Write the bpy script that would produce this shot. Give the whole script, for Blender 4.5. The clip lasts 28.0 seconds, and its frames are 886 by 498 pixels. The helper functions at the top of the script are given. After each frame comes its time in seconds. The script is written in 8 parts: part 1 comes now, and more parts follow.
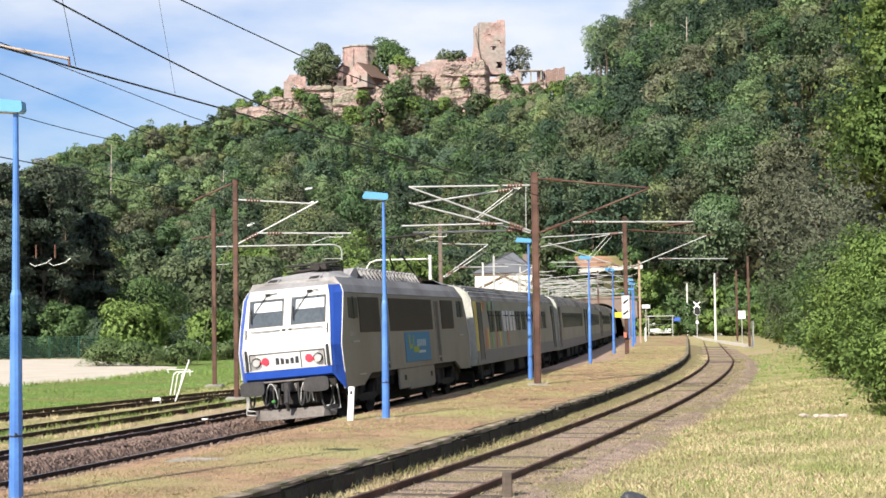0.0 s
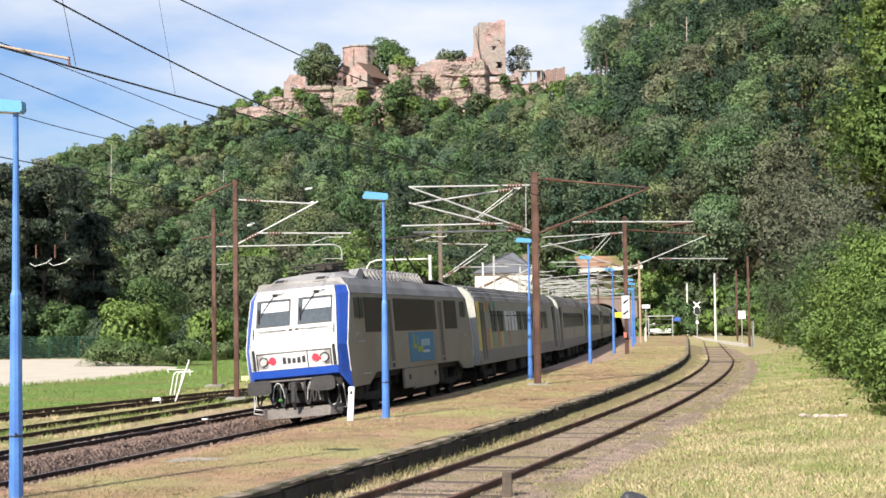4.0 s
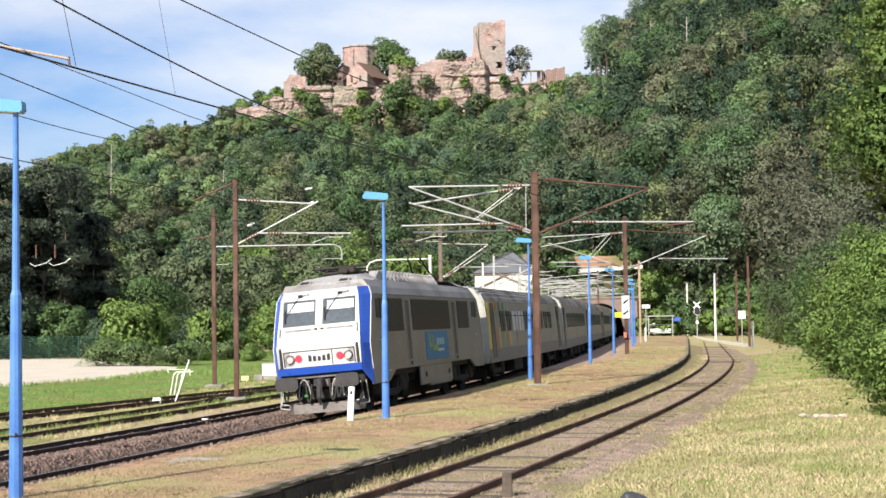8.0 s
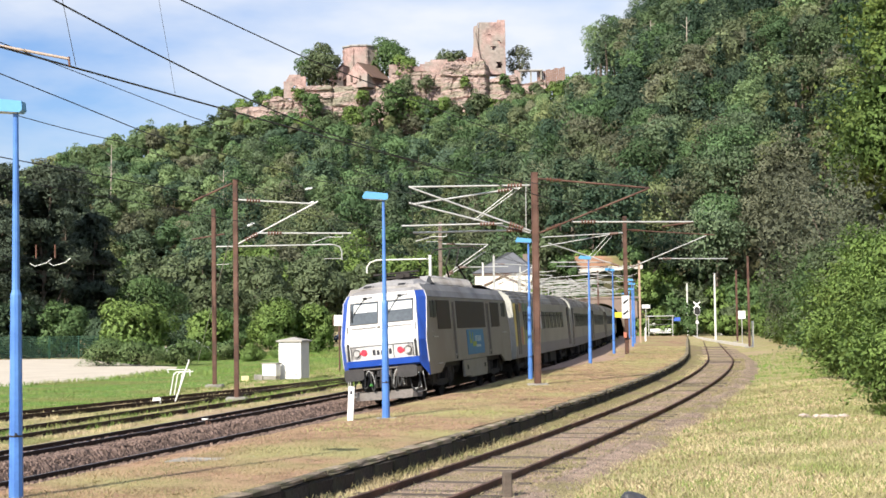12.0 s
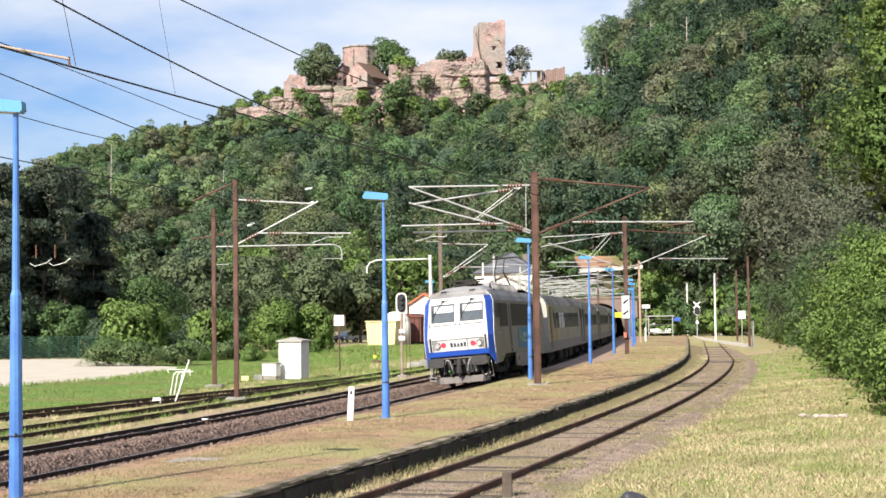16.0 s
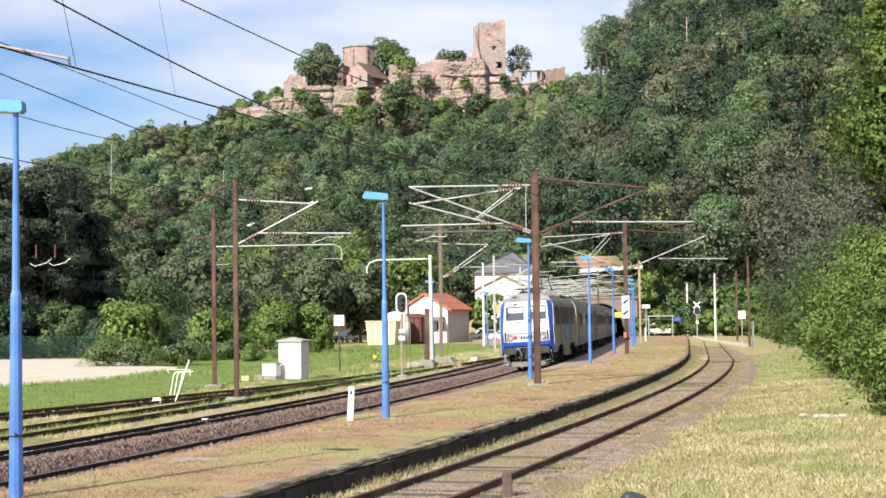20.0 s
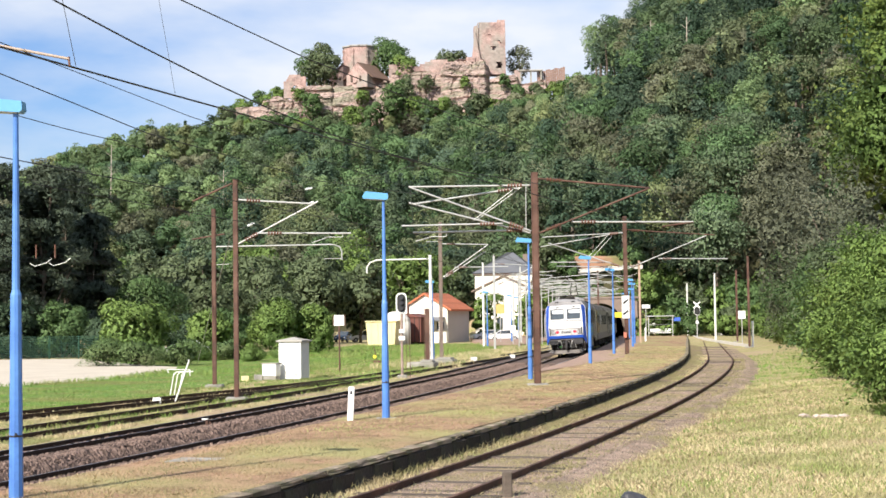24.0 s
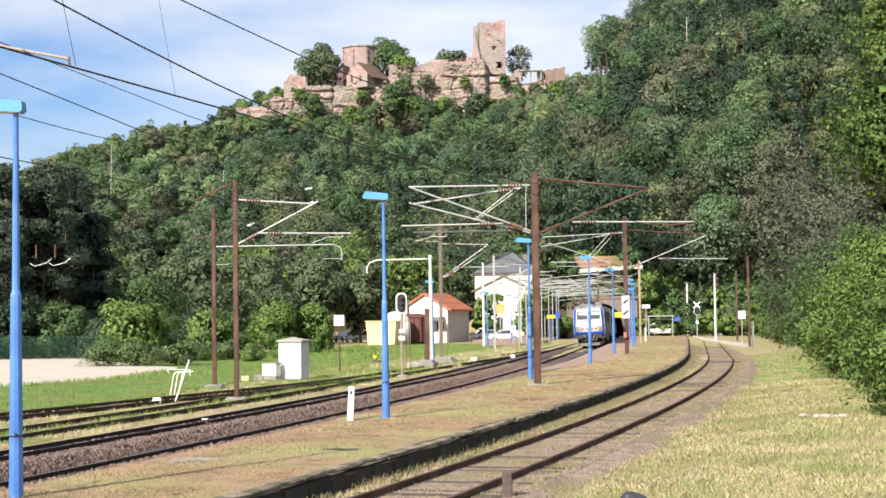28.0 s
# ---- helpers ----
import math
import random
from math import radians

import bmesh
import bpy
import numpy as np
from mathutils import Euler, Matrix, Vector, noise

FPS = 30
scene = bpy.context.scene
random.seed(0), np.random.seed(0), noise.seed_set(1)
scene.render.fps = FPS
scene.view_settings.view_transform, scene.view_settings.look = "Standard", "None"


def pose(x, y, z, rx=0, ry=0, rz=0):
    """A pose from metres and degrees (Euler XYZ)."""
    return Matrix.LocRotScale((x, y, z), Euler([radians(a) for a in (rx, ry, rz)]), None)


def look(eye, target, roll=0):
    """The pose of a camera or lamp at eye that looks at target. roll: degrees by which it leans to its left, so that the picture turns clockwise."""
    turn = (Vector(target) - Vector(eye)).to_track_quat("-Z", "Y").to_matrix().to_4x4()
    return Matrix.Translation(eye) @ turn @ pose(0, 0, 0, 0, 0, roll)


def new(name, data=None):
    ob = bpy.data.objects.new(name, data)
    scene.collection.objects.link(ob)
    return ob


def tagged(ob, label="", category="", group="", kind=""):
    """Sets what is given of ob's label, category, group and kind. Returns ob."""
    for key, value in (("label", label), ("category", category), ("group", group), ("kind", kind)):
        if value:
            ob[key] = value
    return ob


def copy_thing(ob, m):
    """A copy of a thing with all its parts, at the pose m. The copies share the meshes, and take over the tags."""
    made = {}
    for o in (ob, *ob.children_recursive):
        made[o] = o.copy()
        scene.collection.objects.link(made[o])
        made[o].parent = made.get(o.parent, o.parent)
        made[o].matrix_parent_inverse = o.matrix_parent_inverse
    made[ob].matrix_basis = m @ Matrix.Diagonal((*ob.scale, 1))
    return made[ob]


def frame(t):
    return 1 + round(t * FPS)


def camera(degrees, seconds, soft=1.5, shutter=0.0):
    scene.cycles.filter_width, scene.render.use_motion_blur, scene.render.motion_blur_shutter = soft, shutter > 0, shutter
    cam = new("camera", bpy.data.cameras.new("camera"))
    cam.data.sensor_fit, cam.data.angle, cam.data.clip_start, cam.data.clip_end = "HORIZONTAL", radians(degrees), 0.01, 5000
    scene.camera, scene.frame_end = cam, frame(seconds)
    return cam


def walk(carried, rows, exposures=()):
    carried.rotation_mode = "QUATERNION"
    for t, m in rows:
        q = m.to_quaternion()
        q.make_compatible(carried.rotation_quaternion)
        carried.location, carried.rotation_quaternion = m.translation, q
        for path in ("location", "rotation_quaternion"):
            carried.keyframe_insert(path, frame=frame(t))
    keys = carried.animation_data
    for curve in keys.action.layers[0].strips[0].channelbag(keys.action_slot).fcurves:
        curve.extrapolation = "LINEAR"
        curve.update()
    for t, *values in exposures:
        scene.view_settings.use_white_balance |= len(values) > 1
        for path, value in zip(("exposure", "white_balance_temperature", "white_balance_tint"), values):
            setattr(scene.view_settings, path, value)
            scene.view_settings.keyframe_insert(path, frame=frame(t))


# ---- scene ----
# camera: stands still on the bank beside the siding
cam = camera(32.54, 28.0, 1.6)
EYE = (0.0, 0.0, 2.735)
AIM = look(EYE, (0.0, 100.0, 2.735 + 4.625), -0.80)
walk(cam, [(0.0, AIM), (28.0, AIM)])
scene.view_settings.exposure = 0.72

# ---- daylight ----
SUN_AZ, SUN_EL = radians(30.0), radians(33.0)      # shadows fall 30 degrees to the right of straight ahead
world = bpy.data.worlds.new("sky")
scene.world = world
world.use_nodes = True
wn, wl = world.node_tree.nodes, world.node_tree.links
wn.clear()
w_out = wn.new("ShaderNodeOutputWorld")
w_bg = wn.new("ShaderNodeBackground")
w_sky = wn.new("ShaderNodeTexSky")
w_sky.sky_type = "NISHITA"
w_sky.sun_disc = False
w_sky.sun_elevation = SUN_EL
w_sky.sun_rotation = radians(180.0 + 30.0)
w_sky.dust_density = 1.5
w_co = wn.new("ShaderNodeTexCoord")
w_map = wn.new("ShaderNodeMapping")
w_map.inputs["Scale"].default_value = (3.0, 3.0, 9.0)
w_map.inputs["Location"].default_value = (0.35, 0.2, 0.15)
w_noise = wn.new("ShaderNodeTexNoise")
w_noise.inputs["Scale"].default_value = 1.35
w_noise.inputs["Detail"].default_value = 6.0
w_noise.inputs["Roughness"].default_value = 0.52
w_ramp = wn.new("ShaderNodeValToRGB")
w_ramp.color_ramp.elements[0].position = 0.38
w_ramp.color_ramp.elements[1].position = 0.68
w_mix = wn.new("ShaderNodeMix")
w_mix.data_type = "RGBA"
w_mix.inputs[7].default_value = (5.45, 5.75, 6.3, 1.0)   # sunlit cloud
w_bg.inputs["Strength"].default_value = 0.098
wl.new(w_co.outputs["Generated"], w_map.inputs["Vector"])
wl.new(w_map.outputs["Vector"], w_noise.inputs["Vector"])
wl.new(w_noise.outputs["Fac"], w_ramp.inputs["Fac"])
wl.new(w_ramp.outputs["Color"], w_mix.inputs[0])
w_tint = wn.new("ShaderNodeMix")
w_tint.data_type, w_tint.blend_type = "RGBA", "MULTIPLY"
w_tint.inputs[0].default_value = 1.0
w_tint.inputs[7].default_value = (0.64, 0.77, 1.03, 1.0)      # clear air between the clouds
wl.new(w_sky.outputs["Color"], w_tint.inputs[6])
wl.new(w_tint.outputs[2], w_mix.inputs[6])
wl.new(w_mix.outputs[2], w_bg.inputs["Color"])
wl.new(w_bg.outputs["Background"], w_out.inputs["Surface"])

sun_data = bpy.data.lights.new("sun", "SUN")
sun_data.energy, sun_data.angle, sun_data.color = 4.8, radians(0.53), (1.0, 0.93, 0.82)
sun = new("sun", sun_data)
sun_dir = Vector((-math.sin(SUN_AZ) * math.cos(SUN_EL), -math.cos(SUN_AZ) * math.cos(SUN_EL), math.sin(SUN_EL)))
sun.matrix_world = look(sun_dir * 300, (0, 0, 0))


# ---- materials ----
def mat(name, c1, c2=None, rough=0.8, metal=0.0, scale=2.0, fine=25.0, bump=0.25, bump_dist=0.01, spec=0.4,
        c3=None, big=0.0, island=0.0, per_object=0.0, stretch=None, contrast=0.25):
    """A two-scale procedural surface: c1 and c2 in patches, c3 (if given) in larger stains."""
    m = bpy.data.materials.new(name)
    m.use_nodes = True
    n, l = m.node_tree.nodes, m.node_tree.links
    b = n["Principled BSDF"]
    b.inputs["Roughness"].default_value = rough
    b.inputs["Metallic"].default_value = metal
    b.inputs["Specular IOR Level"].default_value = spec
    c2 = c2 or tuple(min(1, 0.75 * c) for c in c1)
    co = n.new("ShaderNodeTexCoord")
    vec = co.outputs["Object"]
    if stretch:
        mp = n.new("ShaderNodeMapping")
        mp.inputs["Scale"].default_value = stretch
        l.new(vec, mp.inputs["Vector"])
        vec = mp.outputs["Vector"]
    n1, n2 = n.new("ShaderNodeTexNoise"), n.new("ShaderNodeTexNoise")
    n1.inputs["Scale"].default_value, n2.inputs["Scale"].default_value = scale, fine
    n1.inputs["Detail"].default_value, n2.inputs["Detail"].default_value = 5.0, 3.0
    l.new(vec, n1.inputs["Vector"])
    l.new(vec, n2.inputs["Vector"])
    add = n.new("ShaderNodeMath")
    add.operation = "ADD"
    l.new(n1.outputs["Fac"], add.inputs[0])
    l.new(n2.outputs["Fac"], add.inputs[1])
    mr = n.new("ShaderNodeMapRange")
    mr.inputs["From Min"].default_value, mr.inputs["From Max"].default_value = 1.0 - contrast, 1.0 + contrast
    l.new(add.outputs[0], mr.inputs["Value"])
    mix = n.new("ShaderNodeMix")
    mix.data_type = "RGBA"
    mix.inputs[6].default_value, mix.inputs[7].default_value = (*c1, 1), (*c2, 1)
    l.new(mr.outputs["Result"], mix.inputs[0])
    col = mix.outputs[2]
    if c3:
        n3 = n.new("ShaderNodeTexNoise")
        n3.inputs["Scale"].default_value, n3.inputs["Detail"].default_value = big or scale * 0.2, 4.0
        l.new(vec, n3.inputs["Vector"])
        r3 = n.new("ShaderNodeMapRange")
        r3.inputs["From Min"].default_value, r3.inputs["From Max"].default_value = 0.46, 0.62
        l.new(n3.outputs["Fac"], r3.inputs["Value"])
        m3 = n.new("ShaderNodeMix")
        m3.data_type = "RGBA"
        m3.inputs[7].default_value = (*c3, 1)
        l.new(r3.outputs["Result"], m3.inputs[0])
        l.new(col, m3.inputs[6])
        col = m3.outputs[2]
    if island or per_object:
        hs = n.new("ShaderNodeHueSaturation")
        if island:
            src = n.new("ShaderNodeNewGeometry").outputs["Random Per Island"]
        else:
            src = n.new("ShaderNodeObjectInfo").outputs["Random"]
        rv = n.new("ShaderNodeMapRange")
        k = island or per_object
        rv.inputs["To Min"].default_value, rv.inputs["To Max"].default_value = 1 - k, 1 + k
        l.new(src, rv.inputs["Value"])
        l.new(rv.outputs["Result"], hs.inputs["Value"])
        l.new(col, hs.inputs["Color"])
        col = hs.outputs["Color"]
    l.new(col, b.inputs["Base Color"])
    if bump:
        bp = n.new("ShaderNodeBump")
        bp.inputs["Strength"].default_value, bp.inputs["Distance"].default_value = bump, bump_dist
        l.new(add.outputs[0], bp.inputs["Height"])
        l.new(bp.outputs["Normal"], b.inputs["Normal"])
    return m


def leaf_mat(name, c1, c2, c3, scale=0.09, island=0.35, trans=0.25, toned=False):
    m = mat(name, c1, c2, 0.65, 0, scale, 1.2, 0, 0.01, 0.25, c3=c3, big=scale * 0.35, island=island, contrast=0.18)
    n, l = m.node_tree.nodes, m.node_tree.links
    b, out = n["Principled BSDF"], n["Material Output"]
    if toned:
        at = n.new("ShaderNodeAttribute")
        at.attribute_name = "tone"
        hs = n.new("ShaderNodeHueSaturation")
        hue = n.new("ShaderNodeMapRange")
        hue.inputs["From Min"].default_value, hue.inputs["From Max"].default_value = 0.5, 1.5
        hue.inputs["To Min"].default_value, hue.inputs["To Max"].default_value = 0.51, 0.49
        l.new(at.outputs["Fac"], hue.inputs["Value"])
        l.new(hue.outputs["Result"], hs.inputs["Hue"])
        l.new(at.outputs["Fac"], hs.inputs["Value"])
        l.new(b.inputs["Base Color"].links[0].from_socket, hs.inputs["Color"])
        l.new(hs.outputs["Color"], b.inputs["Base Color"])
    t = n.new("ShaderNodeBsdfTranslucent")
    l.new(b.inputs["Base Color"].links[0].from_socket, t.inputs["Color"])
    mx = n.new("ShaderNodeMixShader")
    mx.inputs["Fac"].default_value = trans
    l.new(b.outputs["BSDF"], mx.inputs[1])
    l.new(t.outputs["BSDF"], mx.inputs[2])
    l.new(mx.outputs["Shader"], out.inputs["Surface"])
    return m


def glow(name, color, strength):
    m = mat(name, color, color, 0.3, bump=0)
    b = m.node_tree.nodes["Principled BSDF"]
    b.inputs["Emission Color"].default_value = (*color, 1)
    b.inputs["Emission Strength"].default_value = strength
    return m


RUST = mat("rusty_steel", (0.115, 0.054, 0.036), (0.055, 0.032, 0.025), 0.75, 0.1, 3, 30, 0.3, 0.004, c3=(0.15, 0.082, 0.06), big=0.8)
RUST_DARK = mat("old_rail_rust", (0.06, 0.033, 0.024), (0.03, 0.02, 0.016), 0.7, 0.2, 3, 40, 0.3, 0.003)
RAIL_TOP = mat("worn_rail_head", (0.42, 0.40, 0.38), (0.25, 0.22, 0.2), 0.35, 0.9, 4, 40, 0.1, 0.002)
GALV = mat("galvanised_steel", (0.52, 0.52, 0.50), (0.38, 0.38, 0.36), 0.5, 0.5, 4, 30, 0.1, 0.002)
WHITE_STEEL = mat("white_painted_steel", (0.75, 0.75, 0.72), (0.58, 0.57, 0.53), 0.5, 0, 3, 30, 0.1, 0.002)
WIRE = mat("tarnished_copper_wire", (0.05, 0.05, 0.048), (0.03, 0.03, 0.03), 0.6, 0.4, 3, 30, 0)
INSUL = mat("brown_glazed_insulator", (0.17, 0.075, 0.045), (0.10, 0.05, 0.035), 0.3, 0, 4, 20, 0)
BLUE_POST = mat("blue_painted_post", (0.075, 0.195, 0.52), (0.062, 0.16, 0.43), 0.45, 0, 2, 18, 0.1, 0.003, c3=(0.10, 0.24, 0.55), big=1.2)
BLUE_HEAD = mat("light_blue_lamp_housing", (0.11, 0.33, 0.58), (0.095, 0.29, 0.52), 0.4, 0, 2, 18, 0.05, 0.003)
LENS = mat("milky_lamp_diffuser", (0.7, 0.72, 0.72), (0.6, 0.62, 0.62), 0.3, 0, 3, 20, 0)
CONCRETE = mat("weathered_concrete", (0.42, 0.40, 0.36), (0.30, 0.28, 0.25), 0.9, 0, 2, 25, 0.4, 0.01, c3=(0.22, 0.21, 0.18), big=0.7)
EDGE_STONE = mat("mossy_platform_stone", (0.33, 0.265, 0.195), (0.17, 0.135, 0.10), 0.95, 0, 2.5, 18, 0.6, 0.02, c3=(0.14, 0.125, 0.075), big=1.2, per_object=0.35)
BALLAST = mat("brown_ballast", (0.135, 0.09, 0.07), (0.06, 0.041, 0.034), 0.95, 0, 5, 22, 1.0, 0.05, c3=(0.14, 0.10, 0.08), big=0.5, contrast=0.14)
STONE_CHIP = mat("ballast_stone", (0.20, 0.14, 0.115), (0.10, 0.07, 0.058), 0.95, 0, 3, 20, 0.3, 0.01, island=0.55)
SLEEPER = mat("grey_weathered_sleeper", (0.135, 0.105, 0.082), (0.07, 0.055, 0.043), 0.9, 0, 2, 30, 0.5, 0.01, per_object=0.35, stretch=(1, 6, 6))

# ---- building tools ----
def part(name, bm, material, parent=None, label="", smooth=False):
    me = bpy.data.meshes.new(name)
    bm.to_mesh(me)
    bm.free()
    return finish(name, me, material, parent, label, smooth)


def finish(name, me, material, parent=None, label="", smooth=False):
    for m in (material if isinstance(material, (list, tuple)) else [material]):
        me.materials.append(m)
    if smooth:
        me.polygons.foreach_set("use_smooth", [True] * len(me.polygons))
    ob = new(name, me)
    if parent:
        ob.parent = parent
    if label:
        ob["label"] = label
    return ob


def share(name, me, m, parent):
    ob = new(name, me)
    ob.parent = parent
    ob.matrix_basis = m
    return ob


def thing(name, m, label, category, group="", kind=""):
    ob = new(name)
    ob.matrix_basis = m
    ob.empty_display_size = 0.3
    return tagged(ob, label, category, group, kind)


def box(bm, c, s, bevel=0.0, rz=0.0, rx=0.0, ry=0.0, mi=0):
    m = pose(*c, rx, ry, rz) @ Matrix.Diagonal((*s, 1))
    r = bmesh.ops.create_cube(bm, size=1.0, matrix=m)
    fs = {f for v in r["verts"] for f in v.link_faces}
    for f in fs:
        f.material_index = mi
    if bevel:
        es = {e for v in r["verts"] for e in v.link_edges}
        bmesh.ops.bevel(bm, geom=list(es), offset=bevel, segments=1, affect="EDGES")
    return r["verts"]


def rod(bm, a, b, r0, r1=None, n=8, caps=True, mi=0):
    a, b = Vector(a), Vector(b)
    d = b - a
    q = d.to_track_quat("Z", "Y").to_matrix().to_4x4()
    m = Matrix.Translation((a + b) / 2) @ q
    r = bmesh.ops.create_cone(bm, cap_ends=caps, segments=n, radius1=r0, radius2=r0 if r1 is None else r1, depth=d.length, matrix=m)
    for f in {f for v in r["verts"] for f in v.link_faces}:
        f.material_index = mi
    return r["verts"]


def prism(bm, outline, y0, y1, axis="y", mi=0):
    """A closed outline (a, b) drawn out between y0 and y1 along one axis."""
    def at(p, t):
        return {"y": (p[0], t, p[1]), "x": (t, p[0], p[1]), "z": (p[0], p[1], t)}[axis]
    A = [bm.verts.new(at(p, y0)) for p in outline]
    B = [bm.verts.new(at(p, y1)) for p in outline]
    k = len(outline)
    fs = [bm.faces.new([A[i], A[(i + 1) % k], B[(i + 1) % k], B[i]]) for i in range(k)]
    fs += [bm.faces.new(A[::-1]), bm.faces.new(B)]
    for f in fs:
        f.material_index = mi
    bmesh.ops.recalc_face_normals(bm, faces=fs)
    return fs


def sweep(name, outline, line, material, parent=None, closed=True, label="", caps=True):
    """Draws an outline of (side, height) along a list of (point, heading) stations."""
    k, vs, fs = len(outline), [], []
    for (x, y, z), h, cant in line:
        cx, sx = math.cos(h), math.sin(h)
        cc, sc = math.cos(cant), math.sin(cant)
        for u, w in outline:
            u2, w2 = u * cc - w * sc, u * sc + w * cc
            vs.append((x + u2 * cx, y - u2 * sx, z + w2))
    n = len(line)
    for i in range(n - 1):
        for j in range(k if closed else k - 1):
            a, b = i * k + j, i * k + (j + 1) % k
            fs.append((a, a + k, b + k, b))
    if closed and caps:
        fs += [tuple(range(k)), tuple(range((n - 1) * k, n * k))[::-1]]
    me = bpy.data.meshes.new(name)
    me.from_pydata(vs, [], fs)
    bm = bmesh.new()
    bm.from_mesh(me)
    bmesh.ops.recalc_face_normals(bm, faces=bm.faces)
    bm.to_mesh(me)
    bm.free()
    return finish(name, me, material, parent, label)


def tube_line(name, pts, r, material, parent=None, n=5, label=""):
    """A round wire or pipe through points."""
    cu = bpy.data.curves.new(name, "CURVE")
    cu.dimensions, cu.bevel_depth, cu.bevel_resolution = "3D", r, max(0, n // 4)
    sp = cu.splines.new("POLY")
    sp.points.add(len(pts) - 1)
    for p, q in zip(sp.points, pts):
        p.co = (*q, 1)
    tmp = bpy.data.objects.new(name, cu)
    me = bpy.data.meshes.new_from_object(tmp)
    bpy.data.objects.remove(tmp)
    bpy.data.curves.remove(cu)
    me.materials.clear()
    return finish(name, me, material, parent, label)


# ---- plan: the curves of the tracks (x across, y along the valley) ----
def bend(y, x0, a, b, y1):
    t = min(y, y1)
    return x0 + a * (y - 30) + b * (t - 30) ** 2 / 2 + (b * (y1 - 30) * (y - y1) if y > y1 else 0.0)


def main_x(y):
    return bend(y, -6.45, 0.2565, -0.0016, 100.0) - 0.0003 * max(0.0, y - 150.0) ** 2


def ease(t):
    t = max(0.0, min(1.0, t))
    return t * t * (3 - 2 * t)


def second_x(y):
    return main_x(y) - 3.72 + 3.3 * ease((y - 158.0) / 54.0)


def third_x(y):
    return main_x(y) - (7.5 - 3.78 * ease((y - 70.0) / 85.0))


def fourth_x(y):
    return third_x(y) - (0.0 + 5.3 * (1 - ease((y - 36.0) / 46.0)))


def siding_x(y):
    return bend(y, 1.29, 0.305, -0.00185, 105.0)


def heading(fn, y):
    return math.atan2(fn(y + 0.5) - fn(y - 0.5), 1.0)


def fall(y):
    """The line drops a little towards the tunnel."""
    return -0.0025 * max(0.0, y - 100.0)


def cant_of(y):
    return radians(4.6) - radians(2.2) * ease((y - 55.0) / 35.0)


def stations(fn, y0, y1, step, z=0.0, side=0.0, cant=False):
    out, n = [], max(1, round((y1 - y0) / step))
    for i in range(n + 1):
        y = y0 + (y1 - y0) * i / n
        h = heading(fn, y)
        out.append(((fn(y) + side * math.cos(h), y - side * math.sin(h), z + fall(y)), h, cant_of(y) if cant else 0.0))
    return out


# ---- leaves ----
def cards(centres, normals, sizes, rng, spread=0.5, narrow=0.55, tri=False):
    """Small pointed leaf faces, each bent to face roughly along its normal. Returns vertex and face arrays."""
    c, nn = np.asarray(centres, float), np.asarray(normals, float)
    nn = nn + rng.normal(0, spread, nn.shape)
    nn /= np.linalg.norm(nn, axis=1)[:, None] + 1e-9
    r = rng.normal(0, 1, nn.shape)
    u = np.cross(nn, r)
    u /= np.linalg.norm(u, axis=1)[:, None] + 1e-9
    v = np.cross(nn, u)
    s = np.asarray(sizes, float)[:, None]
    a, b = u * s * 0.5, v * s * 0.5 * narrow
    if tri:
        return np.stack([c - a, c + a * 0.7 - b, c + a * 0.7 + b], 1).reshape(-1, 3), np.arange(len(c) * 3).reshape(-1, 3)
    V = np.stack([c - a, c - b + nn * s * 0.06, c + a, c + b + nn * s * 0.06], 1).reshape(-1, 3)
    F = np.arange(len(c) * 4).reshape(-1, 4)
    return V, F


def raw_mesh(name, V, F, material, parent=None, label="", smooth=False, normals=None, tone=None):
    V, F = np.asarray(V, np.float32), np.asarray(F, np.int32)
    me = bpy.data.meshes.new(name)
    k = F.shape[1]
    me.vertices.add(len(V))
    me.vertices.foreach_set("co", V.ravel())
    me.loops.add(F.size)
    me.loops.foreach_set("vertex_index", F.ravel())
    me.polygons.add(len(F))
    me.polygons.foreach_set("loop_start", np.arange(0, F.size, k, dtype=np.int32))
    me.polygons.foreach_set("loop_total", np.full(len(F), k, dtype=np.int32))
    me.update(calc_edges=True)
    me.validate()
    if normals is None and not smooth:
        me.polygons.foreach_set("use_smooth", [False] * len(me.polygons))
    if normals is not None:
        me.attributes.new("custom_normal", "FLOAT_VECTOR", "POINT").data.foreach_set("vector", np.asarray(normals, np.float32).ravel())
    if tone is not None:                    # one shade for each tree of a wood, haze of the far ones included
        me.attributes.new("tone", "FLOAT", "FACE").data.foreach_set("value", np.asarray(tone, np.float32))
    return finish(name, me, material, parent, label, smooth)


def on_ball(n, rng):
    d = rng.normal(0, 1, (n, 3))
    return d / np.linalg.norm(d, axis=1)[:, None]


def unit(a):
    return a / (np.linalg.norm(a, axis=1)[:, None] + 1e-9)


